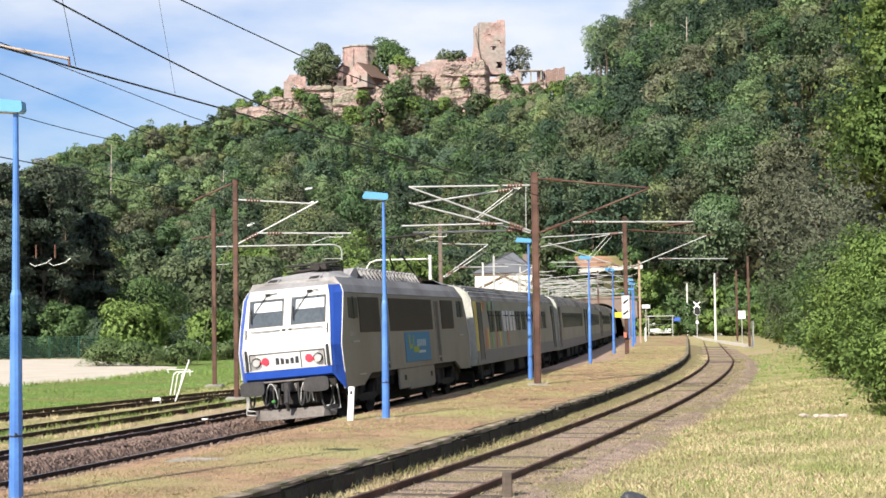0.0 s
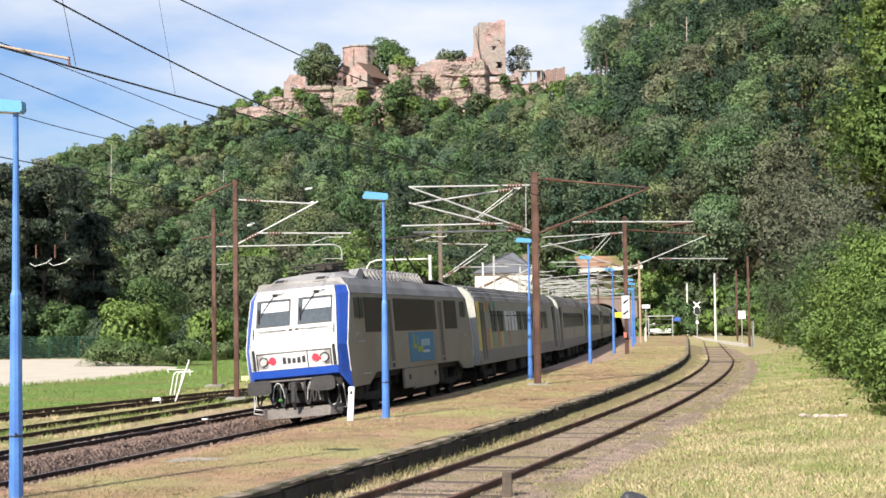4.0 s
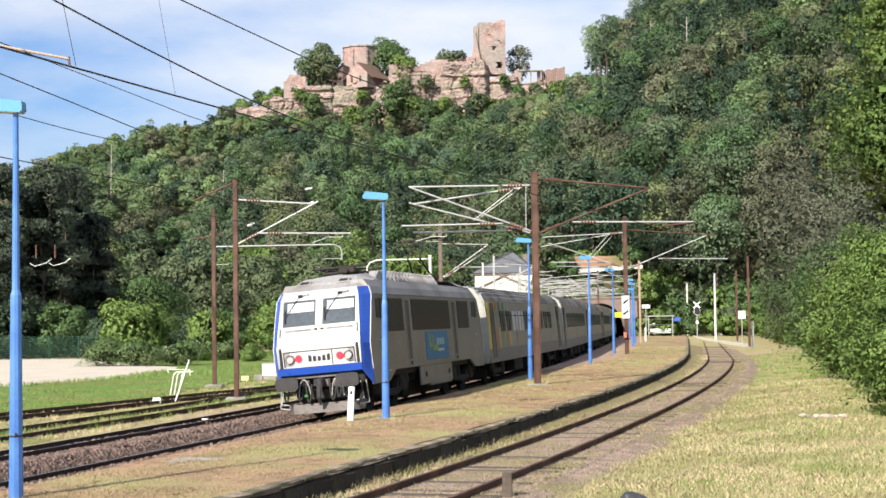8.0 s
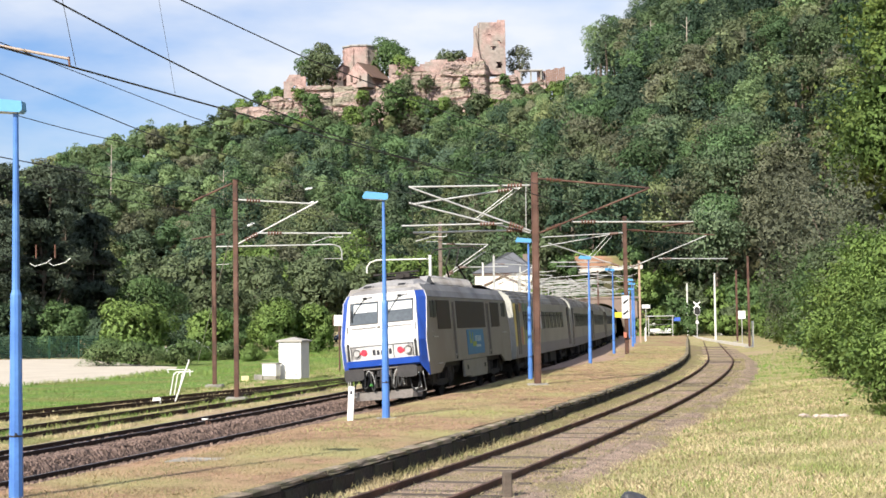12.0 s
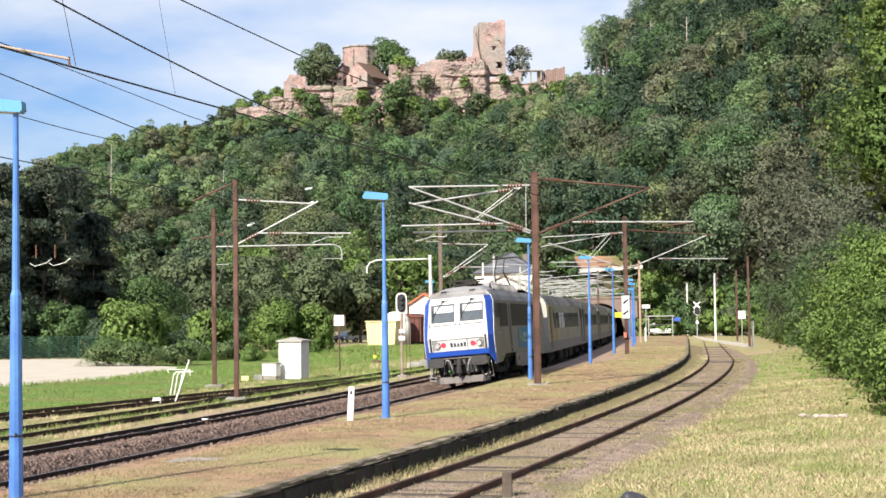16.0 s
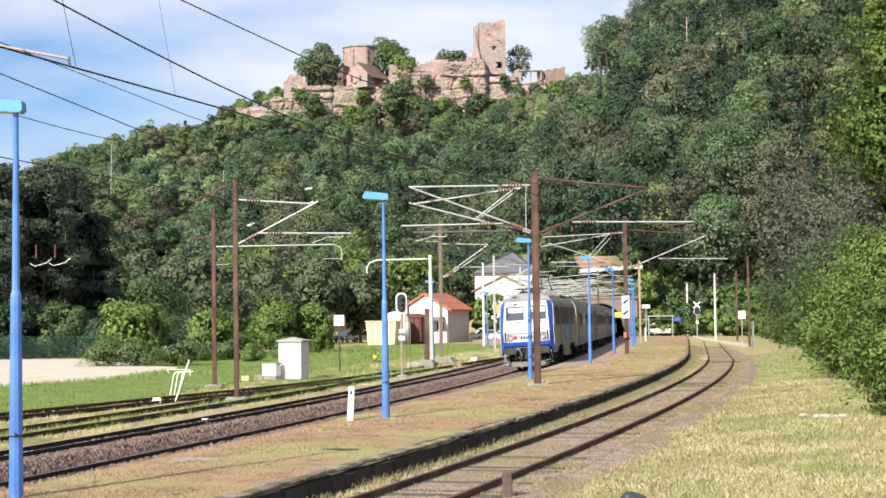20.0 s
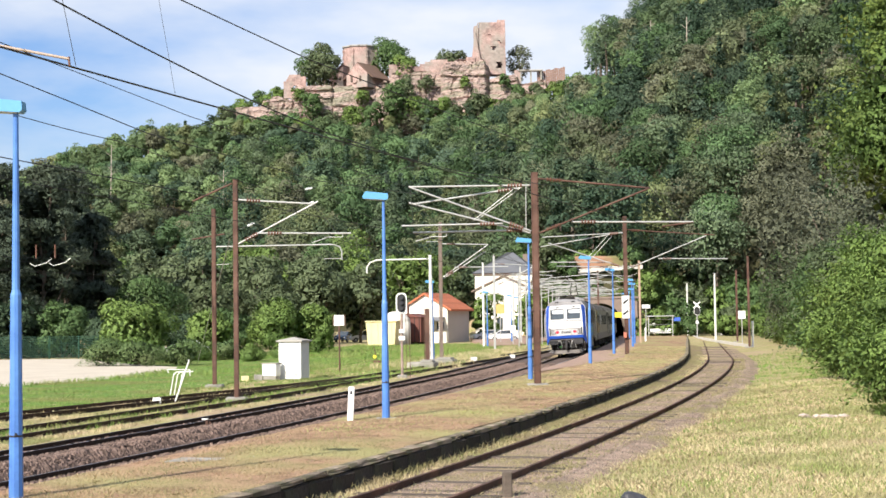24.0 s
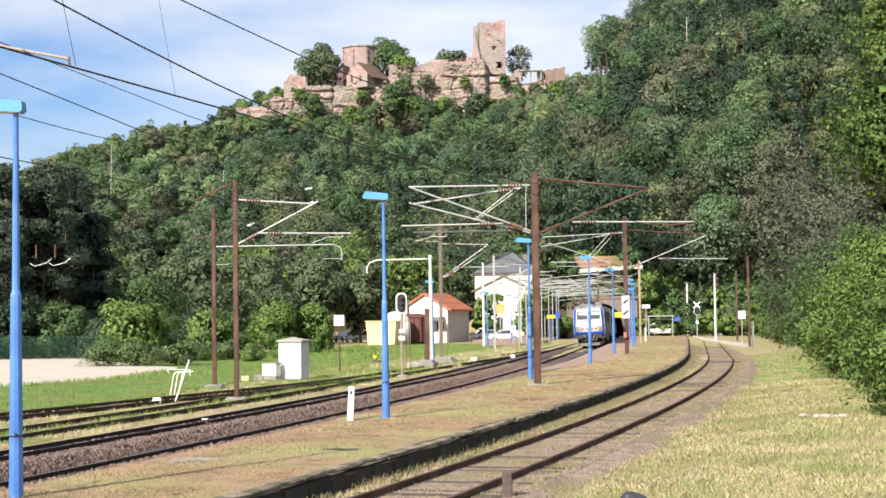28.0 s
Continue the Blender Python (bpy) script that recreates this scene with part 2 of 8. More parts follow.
def crown_clumps(rng, h, w, low, style, k):
    """Centres, radii and flatness of the leaf clumps of one crown: h high, w wide, its foot at z = low * h."""
    span = h * (1 - low)
    if style == "cone":
        t = np.sort(rng.random(k) ** 1.25)
        a = rng.uniform(0, 2 * np.pi, k) + np.arange(k) * 2.4
        r = w * 0.40 * (1 - t) ** 0.85 * rng.uniform(0.5, 1.0, k)
        c = np.stack([r * np.cos(a), r * np.sin(a), h * low + span * (0.04 + 0.93 * t)], 1)
        return c, w * (0.07 + 0.13 * (1 - t)) * rng.uniform(0.85, 1.15, k), 0.8
    if style == "pine":
        t = rng.random(k) ** 0.8
        a = rng.uniform(0, 2 * np.pi, k)
        r = w * 0.46 * np.sqrt(np.clip(1.15 - t ** 1.6, 0.05, 1)) * rng.uniform(0.3, 1.0, k)
        c = np.stack([r * np.cos(a), r * np.sin(a), h * low + span * (0.05 + 0.9 * t)], 1)
        return c, w * rng.uniform(0.09, 0.16, k), 0.62
    d, bush = on_ball(k, rng), low < 0.02
    d[:, 2] = np.where(d[:, 2] < (-0.8 if bush else -0.45), -d[:, 2], d[:, 2])
    lobe = 1 + 0.22 * np.sin(d[:, 0] * 3.1 + rng.uniform(0, 6)) * np.sin(d[:, 1] * 2.7 + rng.uniform(0, 6))
    c = d * [w * 0.5, w * 0.5, span * 0.5] * (rng.uniform(0.5, 0.84, k) * lobe)[:, None] + [0, 0, h * low + span * (0.4 if bush else 0.5)]
    return c, w * rng.uniform(0.10, 0.19, k), 0.78


def crown(rng, h, w, low, style, k, n, leaf, tri=False, ragged=0.14, narrow=0.6):
    """Leaf faces on clumps round a darker inside. Returns vertices, faces and shading normals, and the clumps."""
    c, r, flat = crown_clumps(rng, h, w, low, style, k)
    mid = np.array([0, 0, h * (low + (1 - low) * 0.4)])
    out = unit((c - mid) * [1, 1, w / (h * (1 - low))])
    which = rng.choice(k, n, p=r ** 1.8 / (r ** 1.8).sum())
    d = unit(on_ball(n, rng) + 0.4 * out[which] + [0, 0, 0.3])
    deep = 1 - 0.32 * rng.random(n) ** 2.5 + ragged * np.abs(rng.normal(0, 1, n)) * (rng.random(n) < 0.5)
    p = c[which] + d * (r[which] * deep)[:, None] * [1, 1, flat]
    N = unit(0.8 * d * [1, 1, 1 / flat] + 0.35 * out[which] + rng.normal(0, 0.17, d.shape))
    V, F = cards(p, N, rng.uniform(0.6, 1.4, n) * leaf, rng, 0.7, narrow, tri)
    m = n // 5                              # shaded leaves and twigs inside
    q = unit(rng.normal(0, 1, (m, 3))) * (rng.random((m, 1)) ** 0.4)
    if style == "round":
        q = q * [w * 0.40, w * 0.40, h * (1 - low) * 0.41] + [0, 0, h * (low + (1 - low) * 0.47)]
    else:
        i = rng.integers(0, k, m)
        q = c[i] * np.stack([rng.uniform(0.2, 0.9, m)] * 2 + [np.ones(m)], 1) + q * (r[i] * 0.8)[:, None]
    V2, F2 = cards(q, on_ball(m, rng), rng.uniform(0.7, 1.3, m) * min(leaf * 1.8, w * 0.1), rng, 0.5, 0.9, tri)
    N2 = unit((q - mid) + rng.normal(0, 0.3, q.shape) * w * 0.3)
    return (np.concatenate([V, V2]), np.concatenate([F, F2 + len(V)]), np.concatenate([np.repeat(N, F.shape[1], axis=0), np.repeat(N2, F.shape[1], axis=0)]), c, r)

# ---- ground: valley floor and the wooded hill in one sheet ----
CREST = [(-420, 240, 8, 0.35), (-220, 320, 14, 0.35), (-130, 400, 25, 0.35), (-102, 450, 41, 0.35), (-84, 498, 61, 0.36), (-60, 526, 71, 0.36),
         (0, 534, 70, 0.33), (27, 537, 76, 0.33), (34, 536, 82, 0.34), (46, 534, 82, 0.35), (60, 522, 86, 0.36), (110, 470, 115, 0.40), (170, 420, 142, 0.48),
         (300, 350, 168, 0.62), (520, 300, 190, 0.62)]          # x, y, height and fall of the ridge


def hill(x, y):
    if y < 110 and abs(x) < 60:             # the flat valley floor
        return 0.0
    best = 0.0
    for (x0, y0, z0, k0), (x1, y1, z1, k1) in zip(CREST, CREST[1:]):
        dx, dy = x1 - x0, y1 - y0
        t = max(0.0, min(1.0, ((x - x0) * dx + (y - y0) * dy) / (dx * dx + dy * dy)))
        ex = x - x0 - t * dx
        if ex < 0 and x0 >= 30:
            ex *= 2.1                      # the spur falls steeply towards the castle
        d = math.hypot(ex, y - y0 - t * dy)
        best = max(best, z0 + (z1 - z0) * t - (k0 + (k1 - k0) * t) * d)
    return best


PORTAL_Y, PORTAL_X = 215.0, 22.0


def ground_z(x, y):
    z = hill(x, y)
    if PORTAL_Y + 1.2 < y < 300 and 12.0 < x < 31:      # shoulder of the hill over the tunnel mouth
        k = ease((x - 12.0) / 2.5) * ease((31 - x) / 3.0)
        z = max(z, (4.9 + 4.0 * ease((y - PORTAL_Y - 1.4) / 3.4) + 0.1 * (y - PORTAL_Y)) * k)
    if z > 2.0:
        z += 1.6 * noise.noise(Vector((x * 0.03, y * 0.03, 0.0)))
    z = max(0.0, z) - 0.22
    if y < 260:
        z += 0.05 * noise.noise(Vector((x * 0.35, y * 0.35, 3.0)))
    right = x - siding_x(min(max(y, 5), 160))
    if 2.0 < right and y < 240 and z < 2:
        z += 0.18 * ease((right - 2) / 3.0)
    return z


def make_ground():
    xs = sorted({*np.arange(-60, 61, 1.5), *np.arange(8, 39, 0.75), *np.arange(-600, 601, 14), -3000, -1600, -900, 900, 1600, 3000})
    ys = sorted({*np.arange(10, 120, 1.5), *np.arange(120, 260, 3), PORTAL_Y + 1.0, PORTAL_Y + 1.4, PORTAL_Y + 5.0, PORTAL_Y + 6.0, *np.arange(260, 620, 9), -300, -60, -20, 0, 700, 900, 1400, 2500, 4500})
    V = [(x, y, ground_z(x, y)) for y in ys for x in xs]
    nx = len(xs)
    def mouth(i, j):
        return ys[j] >= PORTAL_Y - 0.1 and ys[j + 1] < PORTAL_Y + 3.2 and 18.0 < xs[i] < 25.4
    F = [(j * nx + i, j * nx + i + 1, (j + 1) * nx + i + 1, (j + 1) * nx + i) for j in range(len(ys) - 1) for i in range(nx - 1) if not mouth(i, j)]
    ob = raw_mesh("ground", V, F, [GROUND, LITTER], smooth=True)
    ob.data.polygons.foreach_set("material_index", [1 if hill(V[f[0]][0], V[f[0]][1]) > 0.5 or V[f[2]][2] > 3 else 0 for f in F])
    return tagged(ob, "dry mown grass and bare earth on the valley floor", "ground", kind="structure")


def ground_material():
    m = mat("dry_grass_ground", (0.29, 0.28, 0.11), (0.45, 0.385, 0.20), 0.95, 0, 1.1, 24, 1.0, 0.05, 0.1, c3=(0.42, 0.32, 0.205), big=0.2, contrast=0.16)
    return m


GROUND = ground_material()
LITTER = mat("woodland_floor", (0.055, 0.060, 0.028), (0.085, 0.072, 0.042), 0.95, 0, 0.4, 5, 0.8, 0.1, 0.1)
make_ground()

# ---- tracks ----
RAIL = [(-0.065, 0.0), (0.065, 0.0), (0.065, 0.012), (0.012, 0.035), (0.012, 0.12), (0.034, 0.13), (0.034, 0.168), (-0.034, 0.168), (-0.034, 0.13), (-0.012, 0.12), (-0.012, 0.035), (-0.065, 0.012)]
HEAD = [(-0.027, 0.0), (0.027, 0.0), (0.024, 0.004), (-0.024, 0.004)]


def sleeper_mesh():
    bm = bmesh.new()
    box(bm, (0, 0, -0.06), (2.5, 0.24, 0.13), 0.015)
    me = bpy.data.meshes.new("sleeper")
    bm.to_mesh(me)
    bm.free()
    me.materials.append(SLEEPER)
    return me


def track(name, fn, y0, y1, step, label, shiny, cant, z=0.0, pitch=0.62, sunk=0.0, rusty=RUST_DARK, near=None, buried=None):
    t = thing(name, Matrix(), label, "railway track", kind="structure")
    for side in (-0.752, 0.752):
        st = stations(fn, y0, y1, step, z, 0.0, cant)
        prof = [(u + side, w - 0.168) for u, w in RAIL]
        r = sweep("rail", prof, st, rusty, t)
        if shiny:
            sweep("rail_head", [(u + side, w + 0.0005) for u, w in HEAD], st, RAIL_TOP, r, label="worn bright rail head")
    me, y, k = sleeper_mesh(), y0, 0
    lo, hi = near or (y0, y1)
    rng = random.Random(5)
    while y < y1:
        h = heading(fn, y)
        if lo <= y <= hi:
            a = cant_of(y) if cant else 0.0
            low = rng.choice((0.0, 0.03, 0.055, 0.075)) * ease((y - buried) / 8.0) if buried else 0.0
            share("sleeper", me, pose(fn(y), y, z + fall(y) - 0.168 - sunk - low + rng.uniform(-0.02, 0.01), 0, -math.degrees(a), -math.degrees(h) + rng.uniform(-1.2, 1.2)), t)
        y += pitch * math.cos(h)
    return t


def bed(name, fn, y0, y1, half, top, material, cant, label, foot=0.6):
    o = [(-half - foot, -0.62), (-half, top), (-0.78, top + 0.015), (0.78, top + 0.015), (half, top), (half + foot, -0.62)]
    ob = sweep(name, o, stations(fn, y0, y1, 1.5, 0.0, 0.0, cant), material)
    return tagged(ob, label, "ballast", kind="structure")


bed("ballast_main", main_x, 8, 332, 1.75, -0.14, BALLAST, True, "brown crushed stone ballast between the rails")
bed("ballast_second", second_x, 8, 208, 1.85, -0.15, BALLAST, True, "brown crushed stone ballast of the second track")

# ---- the train ----
SILVER = mat("pale_grey_body_paint", (0.275, 0.258, 0.224), (0.235, 0.22, 0.19), 0.5, 0.05, 0.7, 12, 0.05, 0.003, c3=(0.22, 0.198, 0.165), big=0.5)
CAB_WHITE = mat("cream_white_cab_paint", (0.56, 0.56, 0.555), (0.48, 0.475, 0.465), 0.35, 0, 0.8, 14, 0.03, 0.003)
TRAIN_BLUE = mat("deep_blue_paint", (0.025, 0.085, 0.42), (0.02, 0.07, 0.36), 0.35, 0, 0.8, 14, 0.03, 0.003)
UNDER = mat("grimy_underframe", (0.045, 0.038, 0.034), (0.022, 0.02, 0.018), 0.8, 0.2, 3, 25, 0.3, 0.01)
ROOF = mat("dusty_grey_roof", (0.42, 0.405, 0.38), (0.33, 0.315, 0.295), 0.7, 0.1, 0.9, 10, 0.1, 0.005, c3=(0.22, 0.20, 0.18), big=0.5)

def arc_table():
    ys = [i * 0.5 for i in range(0, 900)]
    s, out = 0.0, [(0.0, ys[0])]
    for a, b in zip(ys, ys[1:]):
        s += math.hypot(main_x(b) - main_x(a), b - a)
        out.append((s, b))
    return np.array(out)


ARC = arc_table()


def at_arc(s):
    y = float(np.interp(s, ARC[:, 0], ARC[:, 1]))
    return Vector((main_x(y), y, fall(y)))


def vehicle_pose(s, p1, p2):
    """The pose of a vehicle whose near end is s metres along the line and whose bogies stand p1 and p2 behind that end."""
    a, b = at_arc(s + p1), at_arc(s + p2)
    d = (b - a).normalized()
    o = a - d * p1
    return pose(o.x, o.y, o.z, math.degrees(math.asin(d.z)), -math.degrees(cant_of(o.y)), -math.degrees(math.atan2(d.x, d.y)))
GLASS = mat("dark_cab_glass", (0.07, 0.086, 0.10), (0.05, 0.062, 0.075), 0.1, 0, 1, 10, 0, spec=0.5)
SIDE_GLASS = mat("dusty_side_glass", (0.05, 0.05, 0.05), (0.035, 0.035, 0.037), 0.38, 0, 1, 8, 0, spec=0.4)
LOCO_ROOF = mat("pale_dusty_cab_roof", (0.36, 0.345, 0.34), (0.28, 0.268, 0.26), 0.6, 0.05, 0.9, 10, 0.1, 0.005, c3=(0.23, 0.215, 0.205), big=0.6)
CHANNEL = mat("dark_body_channel", (0.12, 0.11, 0.095), (0.085, 0.078, 0.07), 0.7, 0, 1, 12, 0.1)
BLIND_AND_DAYLIGHT = mat("pale_blind_and_window_light", (0.62, 0.64, 0.64), (0.55, 0.56, 0.56), 0.6, 0, 2, 10, 0)
GRILLE = mat("brown_grey_grille", (0.062, 0.052, 0.046), (0.045, 0.037, 0.033), 0.6, 0.2, 1, 20, 0.2, 0.005)
BLACK = mat("black_rubber", (0.018, 0.018, 0.018), (0.03, 0.03, 0.03), 0.7, 0, 5, 30, 0.1)
RED_LAMP = glow("red_tail_lamp_glass", (0.75, 0.03, 0.05), 0.55)
LAMP_GLASS = mat("headlamp_glass", (0.55, 0.55, 0.55), (0.42, 0.42, 0.42), 0.1, 0.2, 6, 40, 0.05, spec=0.8)
PLOUGH = mat("dusty_plough_steel", (0.19, 0.17, 0.155), (0.12, 0.105, 0.095), 0.7, 0.2, 1.5, 15, 0.2, 0.005, c3=(0.12, 0.10, 0.09), big=0.9)
BUFFER = mat("greasy_buffer_steel", (0.06, 0.056, 0.056), (0.032, 0.03, 0.03), 0.5, 0.3, 3, 25, 0.1, 0.003)
POSTER = mat("blue_side_panel", (0.045, 0.20, 0.37), (0.04, 0.17, 0.32), 0.45, 0, 1, 14, 0.02)
LIME = mat("yellow_green_print", (0.30, 0.36, 0.06), (0.26, 0.32, 0.05), 0.5, 0, 1, 14, 0)
PALE = mat("pale_print", (0.45, 0.55, 0.55), (0.40, 0.50, 0.50), 0.5, 0, 1, 14, 0)
INK = mat("dark_lettering", (0.02, 0.02, 0.03), (0.03, 0.03, 0.03), 0.5, 0, 1, 14, 0)
GREEN_VALVE = mat("green_valve", (0.06, 0.22, 0.05), (0.05, 0.18, 0.04), 0.4, 0, 4, 20, 0)

LOCO_L = 17.71
# levels of the cab: height, face depth, face half width, side depth, side half width
CAB = [(1.29, 0.52, 1.18, 0.85, 1.42), (1.49, 0.47, 1.20, 0.80, 1.42), (2.02, 0.42, 1.22, 0.74, 1.42), (2.64, 0.66, 1.19, 1.0, 1.42), (3.40, 0.96, 1.14, 1.36, 1.40), (3.62, 1.08, 1.08, 1.52, 1.30)]


def quads(bm, rows, mi=0):
    """A sheet of faces over rows of points."""
    vs = [[bm.verts.new(p) for p in r] for r in rows]
    for a, b in zip(vs, vs[1:]):
        for i in range(len(a) - 1):
            f = bm.faces.new([a[i], a[i + 1], b[i + 1], b[i]])
            f.material_index = mi


def cab_y(z, k=1):
    for a, b in zip(CAB, CAB[1:]):
        if z <= b[0]:
            t = (z - a[0]) / (b[0] - a[0])
            return a[k] + (b[k] - a[k]) * t
    return CAB[-1][k]


def screen(parent, name, x0, x1, z0, z1, material, out, label="", depth=0.02, flip=None):
    """A thin panel that lies on the cab's sloping face."""
    bm = bmesh.new()
    a = [(x0, cab_y(z0) - out, z0), (x1, cab_y(z0) - out, z0), (x1, cab_y(z1) - out, z1), (x0, cab_y(z1) - out, z1)]
    A = [bm.verts.new(p) for p in a]
    B = [bm.verts.new((p[0], p[1] + depth, p[2])) for p in a]
    for q in ([A[0], A[1], A[2], A[3]], [B[3], B[2], B[1], B[0]], *[[A[i], B[i], B[(i + 1) % 4], A[(i + 1) % 4]] for i in range(4)]):
        bm.faces.new(q)
    bmesh.ops.recalc_face_normals(bm, faces=bm.faces)
    return part(name, bm, material, parent, label)


def cab_end(t, far):
    """White face, blue corners and lower band of one cab; the far one is the same turned round."""
    def fix(bm):
        if far:
            for v in bm.verts:
                v.co.x, v.co.y = -v.co.x, LOCO_L - v.co.y
        bmesh.ops.recalc_face_normals(bm, faces=bm.faces)
    bm = bmesh.new()
    quads(bm, [[(-w, d, z), (0, d - 0.02, z), (w, d, z)] for z, d, w, _, _ in CAB[1:]])
    fix(bm)
    face = part("cab_front", bm, CAB_WHITE, t, "white painted cab front")
    bm = bmesh.new()
    quads(bm, [[(-w, d - 0.004, z), (w, d - 0.004, z)] for z, d, w, _, _ in CAB[:2]])
    quads(bm, [[(-1.18, 0.516, 1.29), (1.18, 0.516, 1.29)], [(-1.15, 0.66, 1.24), (1.15, 0.66, 1.24)]])
    fix(bm)
    part("lower_band", bm, TRAIN_BLUE, t, "blue band under the cab front")
    for sgn in (-1, 1):
        bm = bmesh.new()
        rows = [[(sgn * w, d, z), (sgn * (w + 0.3 * (sw - w)), d + 0.22 * (sd - d), z), (sgn * sw, sd, z)] for z, d, w, sd, sw in CAB]
        rows.insert(0, [(sgn * 1.40, 0.86, 0.85), (sgn * 1.41, 0.88, 0.85), (sgn * 1.42, 0.92, 0.85)])
        quads(bm, rows)
        fix(bm)
        panel = part("corner_panel", bm, TRAIN_BLUE, t, "deep blue cab corner")
        for edge in ([(sgn * (w - 0.005), d - 0.012, z) for z, d, w, _, _ in CAB[1:]], [(sgn * (sw + 0.006), sd - 0.004, z) for z, _, _, sd, sw in CAB]):
            if far:
                edge = [(-x, LOCO_L - y, z) for x, y, z in edge]
            tube_line("edge_strip", edge, 0.016, CAB_WHITE, panel, 5, "thin white edge line")
    bm = bmesh.new()
    quads(bm, [[(-1.30, 1.5, 3.62), (-1.08, 1.08, 3.62), (0, 1.06, 3.62), (1.08, 1.08, 3.62), (1.30, 1.5, 3.62)],
               [(-1.16, 2.3, 3.86), (-0.80, 2.2, 4.0), (0, 2.15, 4.05), (0.80, 2.2, 4.0), (1.16, 2.3, 3.86)],
               [(-1.16, 3.3, 3.86), (-0.80, 3.3, 4.08), (0, 3.3, 4.13), (0.80, 3.3, 4.08), (1.16, 3.3, 3.86)]])
    fix(bm)
    part("cab_roof", bm, LOCO_ROOF, t, "dusty pale grey sloping cab roof")
    return face


def wheelset(parent, y, r=0.62, w=1.0):
    bm = bmesh.new()
    for s in (-1, 1):
        rod(bm, (s * 0.66, 0, 0), (s * 0.80, 0, 0), r, r, 20)
        rod(bm, (s * 0.80, 0, 0), (s * 0.84, 0, 0), r * 0.7, r * 0.5, 16)
        box(bm, (s * 1.05, 0, 0.02), (0.28, 0.42, 0.36), 0.03)
    rod(bm, (-0.7, 0, 0), (0.7, 0, 0), 0.09, 0.09, 8)
    ob = part("wheelset", bm, UNDER, parent)
    ob.location = (0, y, r)
    return ob


def bogie(t, y, half, r):
    bm = bmesh.new()
    for s in (-1, 1):
        prism(bm, [(y - half - 0.75, 0.75), (y - half - 0.6, 1.0), (y - 0.8, 0.95), (y - 0.5, 0.62), (y + 0.5, 0.62), (y + 0.8, 0.95), (y + half + 0.6, 1.0), (y + half + 0.75, 0.75), (y + half, 0.6), (y + 0.7, 0.42), (y - 0.7, 0.42), (y - half, 0.6)], s * 0.98, s * 1.16, "x")
        for dy in (-half, half):
            for q in (-0.35, 0.35):
                rod(bm, (s * 1.08, y + dy + q, 0.55), (s * 1.08, y + dy + q, 1.02), 0.12, 0.12, 8)
        rod(bm, (s * 1.18, y - half * 0.6, 0.62), (s * 1.18, y - half * 0.6, 1.15), 0.06, 0.06, 6)
        rod(bm, (s * 1.18, y + half * 0.6, 0.62), (s * 1.18, y + half * 0.6, 1.15), 0.06, 0.06, 6)
    box(bm, (0, y, 0.78), (1.9, 1.2, 0.3), 0.04)
    box(bm, (0, y, 0.52), (1.3, 2 * half + 1.1, 0.56), 0.05)
    for dy in (-half, half):
        for q in (-1, 1):
            box(bm, (0, y + dy + q * (r + 0.1), 0.5), (1.9, 0.12, 0.42), 0.02)
    b = part("bogie", bm, UNDER, t, "grimy black bogie")
    for dy in (-half, half):
        wheelset(b, y + dy, r)
    return b


def buffers(t, y0, sgn):
    for s in (-1, 1):
        bm = bmesh.new()
        rod(bm, (s * 0.875, y0 + sgn * 0.10, 1.05), (s * 0.875, y0 + sgn * 0.62, 1.05), 0.13, 0.17, 12)
        n = 20
        head = [(s * 0.875 + 0.33 * math.copysign(abs(math.cos(a)) ** 0.45, math.cos(a)), 1.05 + 0.19 * math.copysign(abs(math.sin(a)) ** 0.45, math.sin(a))) for a in [2 * math.pi * (i + 0.5) / n for i in range(n)]]
        prism(bm, head, y0, y0 + sgn * 0.07)
        part("buffer", bm, BUFFER, t, "dark grey oblong buffer head with rounded corners")


